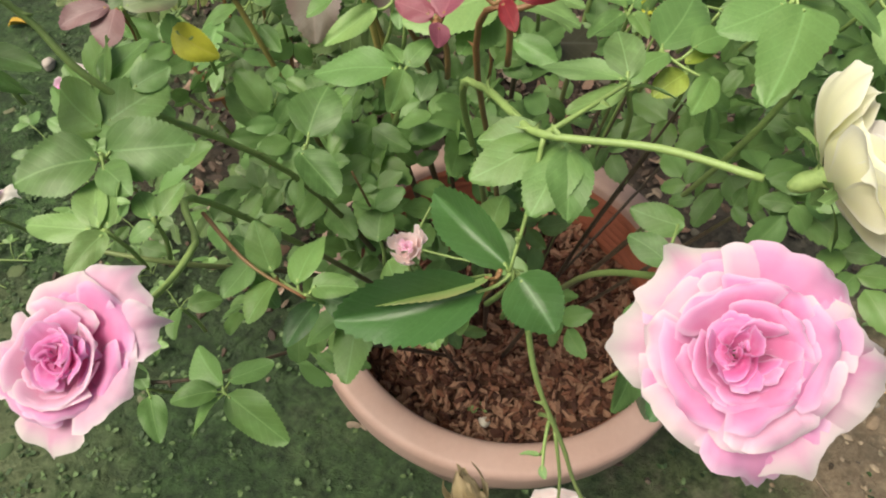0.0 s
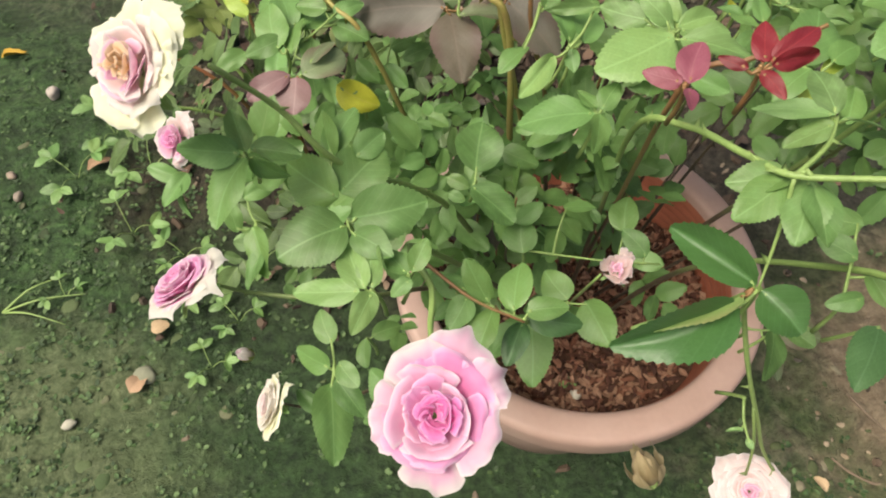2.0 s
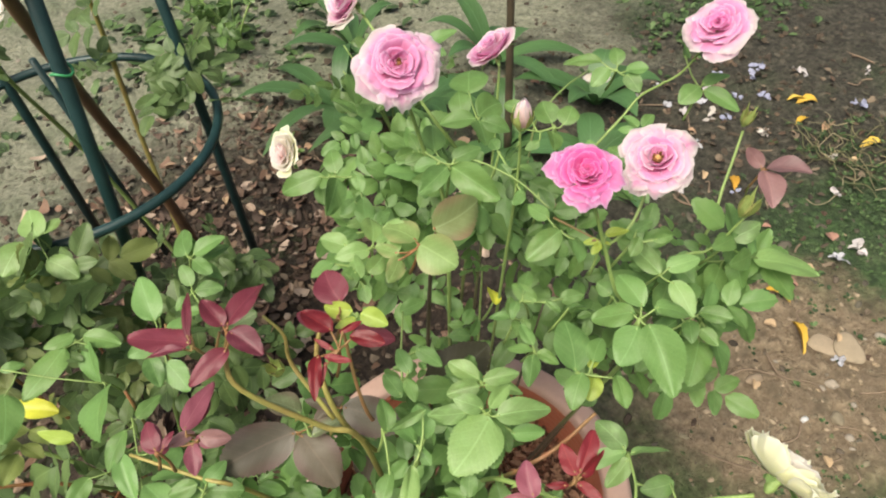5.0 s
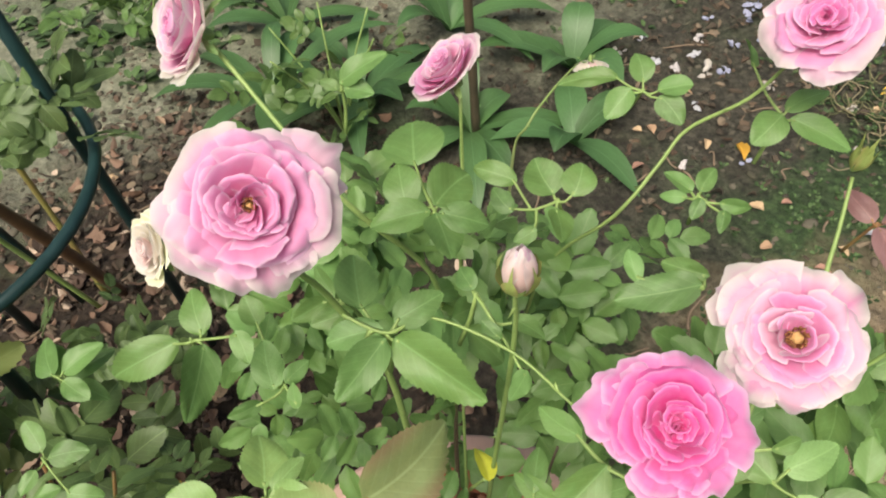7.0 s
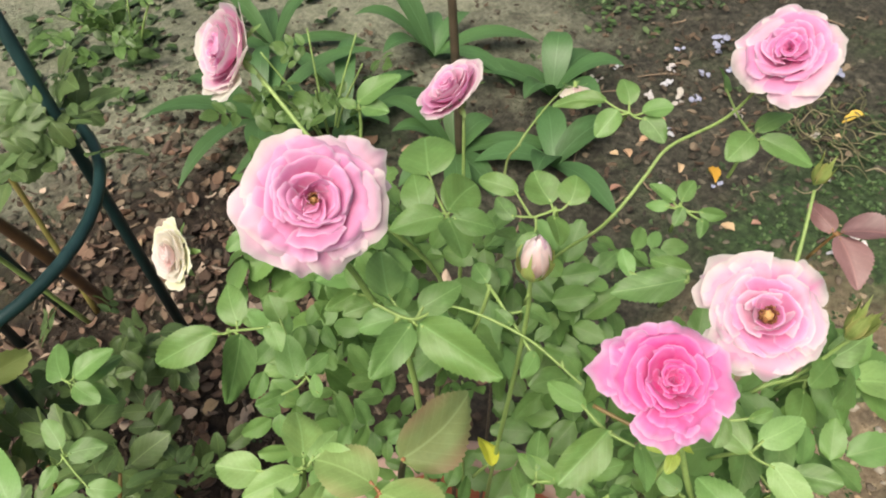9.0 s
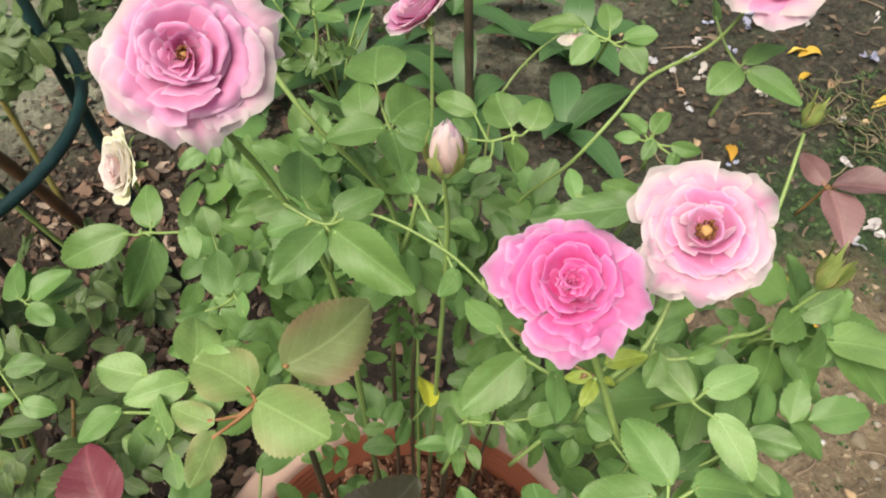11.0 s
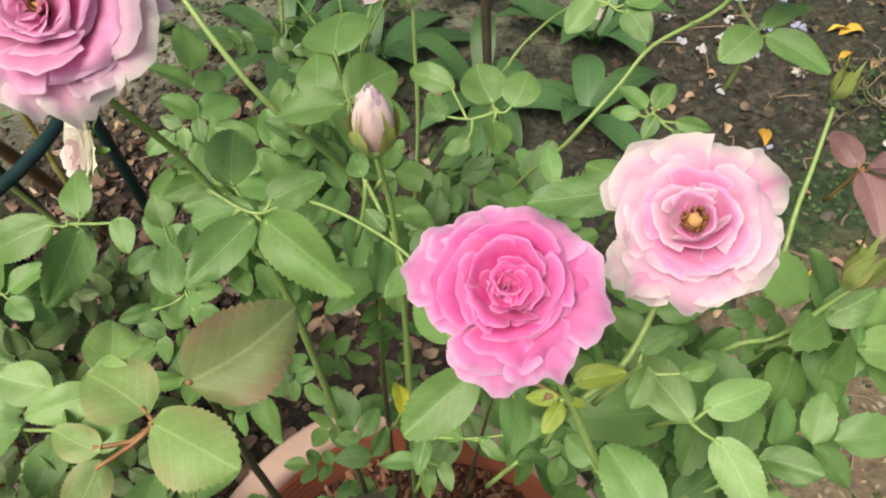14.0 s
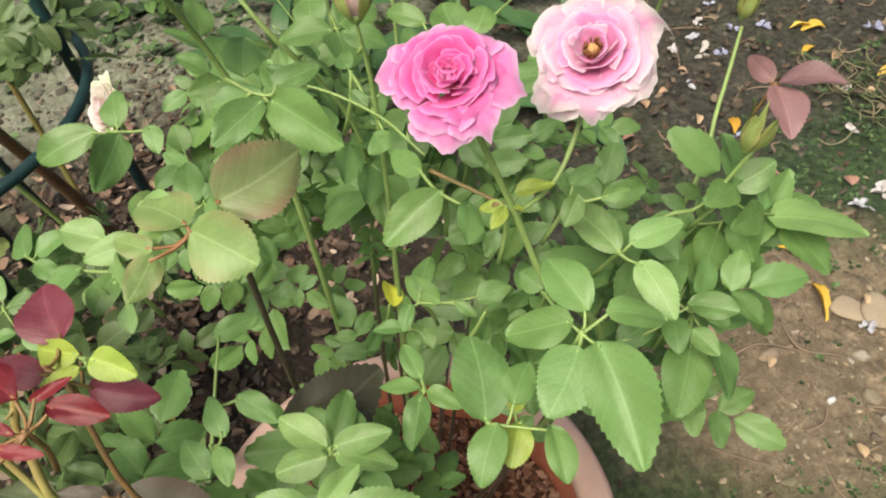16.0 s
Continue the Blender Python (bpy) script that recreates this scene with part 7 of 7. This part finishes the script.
# ---- neighbouring rose in the ground ----
NEXT = Vector((-0.24, 0.84, 0.0))
neighbour = thing("rose_bush", NEXT, "low leafy rose bush without flowers rooted in the soil", "rose bush")
for k in range(14):
    r = random.Random(90 + k)
    a, q = k * 0.45 + r.uniform(-0.2, 0.2), r.uniform(0.08, 0.28)
    top = NEXT + Vector((q * math.cos(a), q * math.sin(a), r.uniform(0.25, 0.55)))
    part_mesh("cane", tube_mesh("cane", [NEXT + Vector((0.03 * math.cos(a), 0.03 * math.sin(a), -0.01)), NEXT + Vector((0.5 * q * math.cos(a), 0.5 * q * math.sin(a), 0.25)), top], 0.0045, 0.002, (stem_green, stem_red)[k % 2], 8, 4), neighbour)
scatter_leaves("leaves", leaf_joined_pale, 250, shell(-0.25, 0.88, 0.36, 0.25, 0.28, 0.17), 0.038, 51, neighbour, "pale green leaves")
scatter_leaves("leaves", leaf_joined_pale, 85, shell(-0.28, 0.64, 0.34, 0.16, 0.18, 0.15), 0.036, 52, neighbour, "pale green leaves")

scatter_leaves("leaves", leaf_joined_pale, 130, shell(-0.32, 1.02, 0.40, 0.15, 0.13, 0.13), 0.040, 108, neighbour, "pale green leaves")
scatter_leaves("leaves", leaf_joined_pale, 80, shell(-0.12, 0.72, 0.40, 0.12, 0.14, 0.12), 0.036, 109, neighbour, "pale green leaves")

scatter_leaves("leaves", leaf_joined_pale, 60, shell(-0.28, 0.97, 0.58, 0.11, 0.08, 0.06), 0.042, 110, neighbour, "pale green leaves")
scatter_leaves("leaves", leaf_joined_pale, 120, shell(-0.06, 1.06, 0.28, 0.17, 0.14, 0.13), 0.036, 111, neighbour, "pale green leaves")
scatter_leaves("leaves", leaf_joined_old, 90, shell(-0.30, 0.92, 0.42, 0.20, 0.20, 0.13), 0.036, 112, neighbour, "yellowish green older leaves")

# ---- climbing rose on the trellis ----
climber = thing("climbing_rose", (0.02, 1.45, 0.0), "sparse climbing rose tied inside the green trellis", "climbing rose")
part_mesh("cane", tube_mesh("cane", [(0.03, 1.47, -0.01), (-0.005, 1.36, 0.28), (-0.055, 1.27, 0.56), (-0.10, 1.02, 0.88), (-0.12, 0.95, 1.05)], 0.012, 0.008, bark_brown, 9, 6), climber, "thick brown woody cane")
part_mesh("cane", tube_mesh("cane", [(0.0, 1.48, -0.01), (0.02, 1.52, 0.35), (0.03, 1.45, 0.7), (0.0, 1.35, 0.98)], 0.006, 0.004, stem_yellow, 8, 6), climber)
part_mesh("cane", tube_mesh("cane", [(-0.02, 1.46, -0.01), (-0.10, 1.45, 0.4), (-0.16, 1.30, 0.72), (-0.14, 1.20, 0.95)], 0.005, 0.003, stem_green, 8, 6), climber)
scatter_leaves("leaves", leaf_joined_pale, 40, shell(0.10, 1.18, 0.62, 0.07, 0.07, 0.06), 0.034, 61, climber, "pale green climbing rose leaves")
scatter_leaves("leaves", leaf_joined_pale, 60, shell(-0.34, 1.10, 0.50, 0.10, 0.10, 0.07), 0.036, 64, climber, "pale green climbing rose leaves")
scatter_leaves("leaves", leaf_joined_pale, 40, shell(0.12, 1.30, 0.56, 0.09, 0.10, 0.06), 0.036, 65, climber, "pale green climbing rose leaves")
scatter_leaves("leaves", leaf_joined_pale, 90, shell(-0.05, 1.38, 0.72, 0.16, 0.16, 0.12), 0.034, 62, climber, "pale green climbing rose leaves")
scatter_leaves("leaves", leaf_joined_pale, 60, shell(-0.24, 1.2, 0.66, 0.08, 0.12, 0.08), 0.034, 63, climber, "pale green climbing rose leaves")
rose_bloom((-0.13, 0.93, 0.93), (-0.3, -0.4, 0.8), 0.022, ["cream", "cream"], 18, 0.3, 0, 0.3, 20, "small white climbing rose bloom", climber)

# ---- broad-leaved plants behind ----
def strap_plant(x, y, count, length, width, seed, label):
    r = random.Random(seed)
    root = thing("broadleaf_plant", on_ground(x, y), label, "garden plant", "broad-leaved plants")
    for k in range(count):
        a = k * 2.4 + r.uniform(-0.3, 0.3)
        d = Vector((math.cos(a), math.sin(a), 0))
        rise = r.uniform(0.4, 1.4)
        ln, w = length * r.uniform(0.7, 1.2), width * r.uniform(0.8, 1.2)
        verts, uvs, faces = [], [], []
        side = Vector((-d.y, d.x, 0))
        for i in range(9):
            q = i / 8
            c = Vector((x, y, 0.01)) + d * ln * q * (1.0 if rise < 1 else 0.7) + Vector((0, 0, ln * (rise * q - (0.55 + 0.4 * rise) * q * q * 0.8)))
            ww = w * math.sin(math.pi * min(1, 0.06 + 0.94 * q)) ** 0.8 * 0.5 + 0.001
            for e in (-1, 0, 1):
                verts.append(c + side * ww * e + Vector((0, 0, abs(e) * ww * 0.25)))
                uvs.append((0.5 + 0.5 * e, q))
        for i in range(8):
            for e in range(2):
                o = i * 3 + e
                faces.append((o, o + 1, o + 4, o + 3))
        part_mesh("leaf", mesh_of("broad_leaf", verts, faces, [leaf_mats["dark"]], uvs), root)
    return root


strap_plant(0.86, 1.28, 8, 0.25, 0.060, 71, "broad-leaved green plant round a brown stem")
strap_plant(0.60, 1.74, 9, 0.30, 0.055, 72, "broad-leaved green plant in the garden bed")
strap_plant(1.00, 1.08, 5, 0.20, 0.075, 73, "broad-leaved green plant behind the roses")
strap_plant(0.80, 1.98, 8, 0.30, 0.055, 76, "dark broad-leaved plant in the garden bed")
strap_plant(1.10, 1.62, 7, 0.26, 0.055, 74, "broad-leaved green plant in the garden bed")
strap_plant(0.74, 1.56, 8, 0.28, 0.060, 78, "broad-leaved green plant in the garden bed")
strap_plant(1.20, 1.26, 7, 0.26, 0.070, 77, "broad-leaved green plant behind the roses")
sap = thing("sapling", (0.87, 1.27, 0.0), "thin bare dark brown sapling stem", "sapling")
part_mesh("trunk", tube_mesh("trunk", [(0.87, 1.27, -0.01), (0.872, 1.275, 0.4), (0.868, 1.28, 0.8), (0.875, 1.29, 1.1)], 0.011, 0.008, bark_dark, 10, 0), sap)
shrub = thing("low_shrub", (0.52, 2.30, 0.0), "low loose green shrub in the back of the bed", "shrub")
scatter_leaves("leaves", leaf_joined_dark, 90, shell(0.52, 2.30, 0.14, 0.26, 0.16, 0.10), 0.045, 81, shrub, "green leaves", 0.7)
for k in range(6):
    a = k * 1.05
    part_mesh("stem", tube_mesh("stem", [(0.52, 2.30, -0.01), (0.52 + 0.06 * math.cos(a), 2.30 + 0.05 * math.sin(a), 0.10), (0.52 + 0.16 * math.cos(a), 2.30 + 0.10 * math.sin(a), 0.20)], 0.004, 0.002, stem_green, 6, 0), shrub)
back_shrub = thing("low_shrub", (0.66, 1.52, 0.0), "dark green leafy shrub behind the roses", "shrub")
scatter_leaves("leaves", leaf_joined_dark, 110, shell(0.66, 1.52, 0.17, 0.20, 0.17, 0.13), 0.042, 82, back_shrub, "dark green leaves", 0.7)
for k in range(6):
    a = k * 1.05
    part_mesh("stem", tube_mesh("stem", [(0.66, 1.52, -0.01), (0.66 + 0.05 * math.cos(a), 1.52 + 0.05 * math.sin(a), 0.14), (0.66 + 0.13 * math.cos(a), 1.52 + 0.12 * math.sin(a), 0.28)], 0.004, 0.002, stem_green, 6, 0), back_shrub)
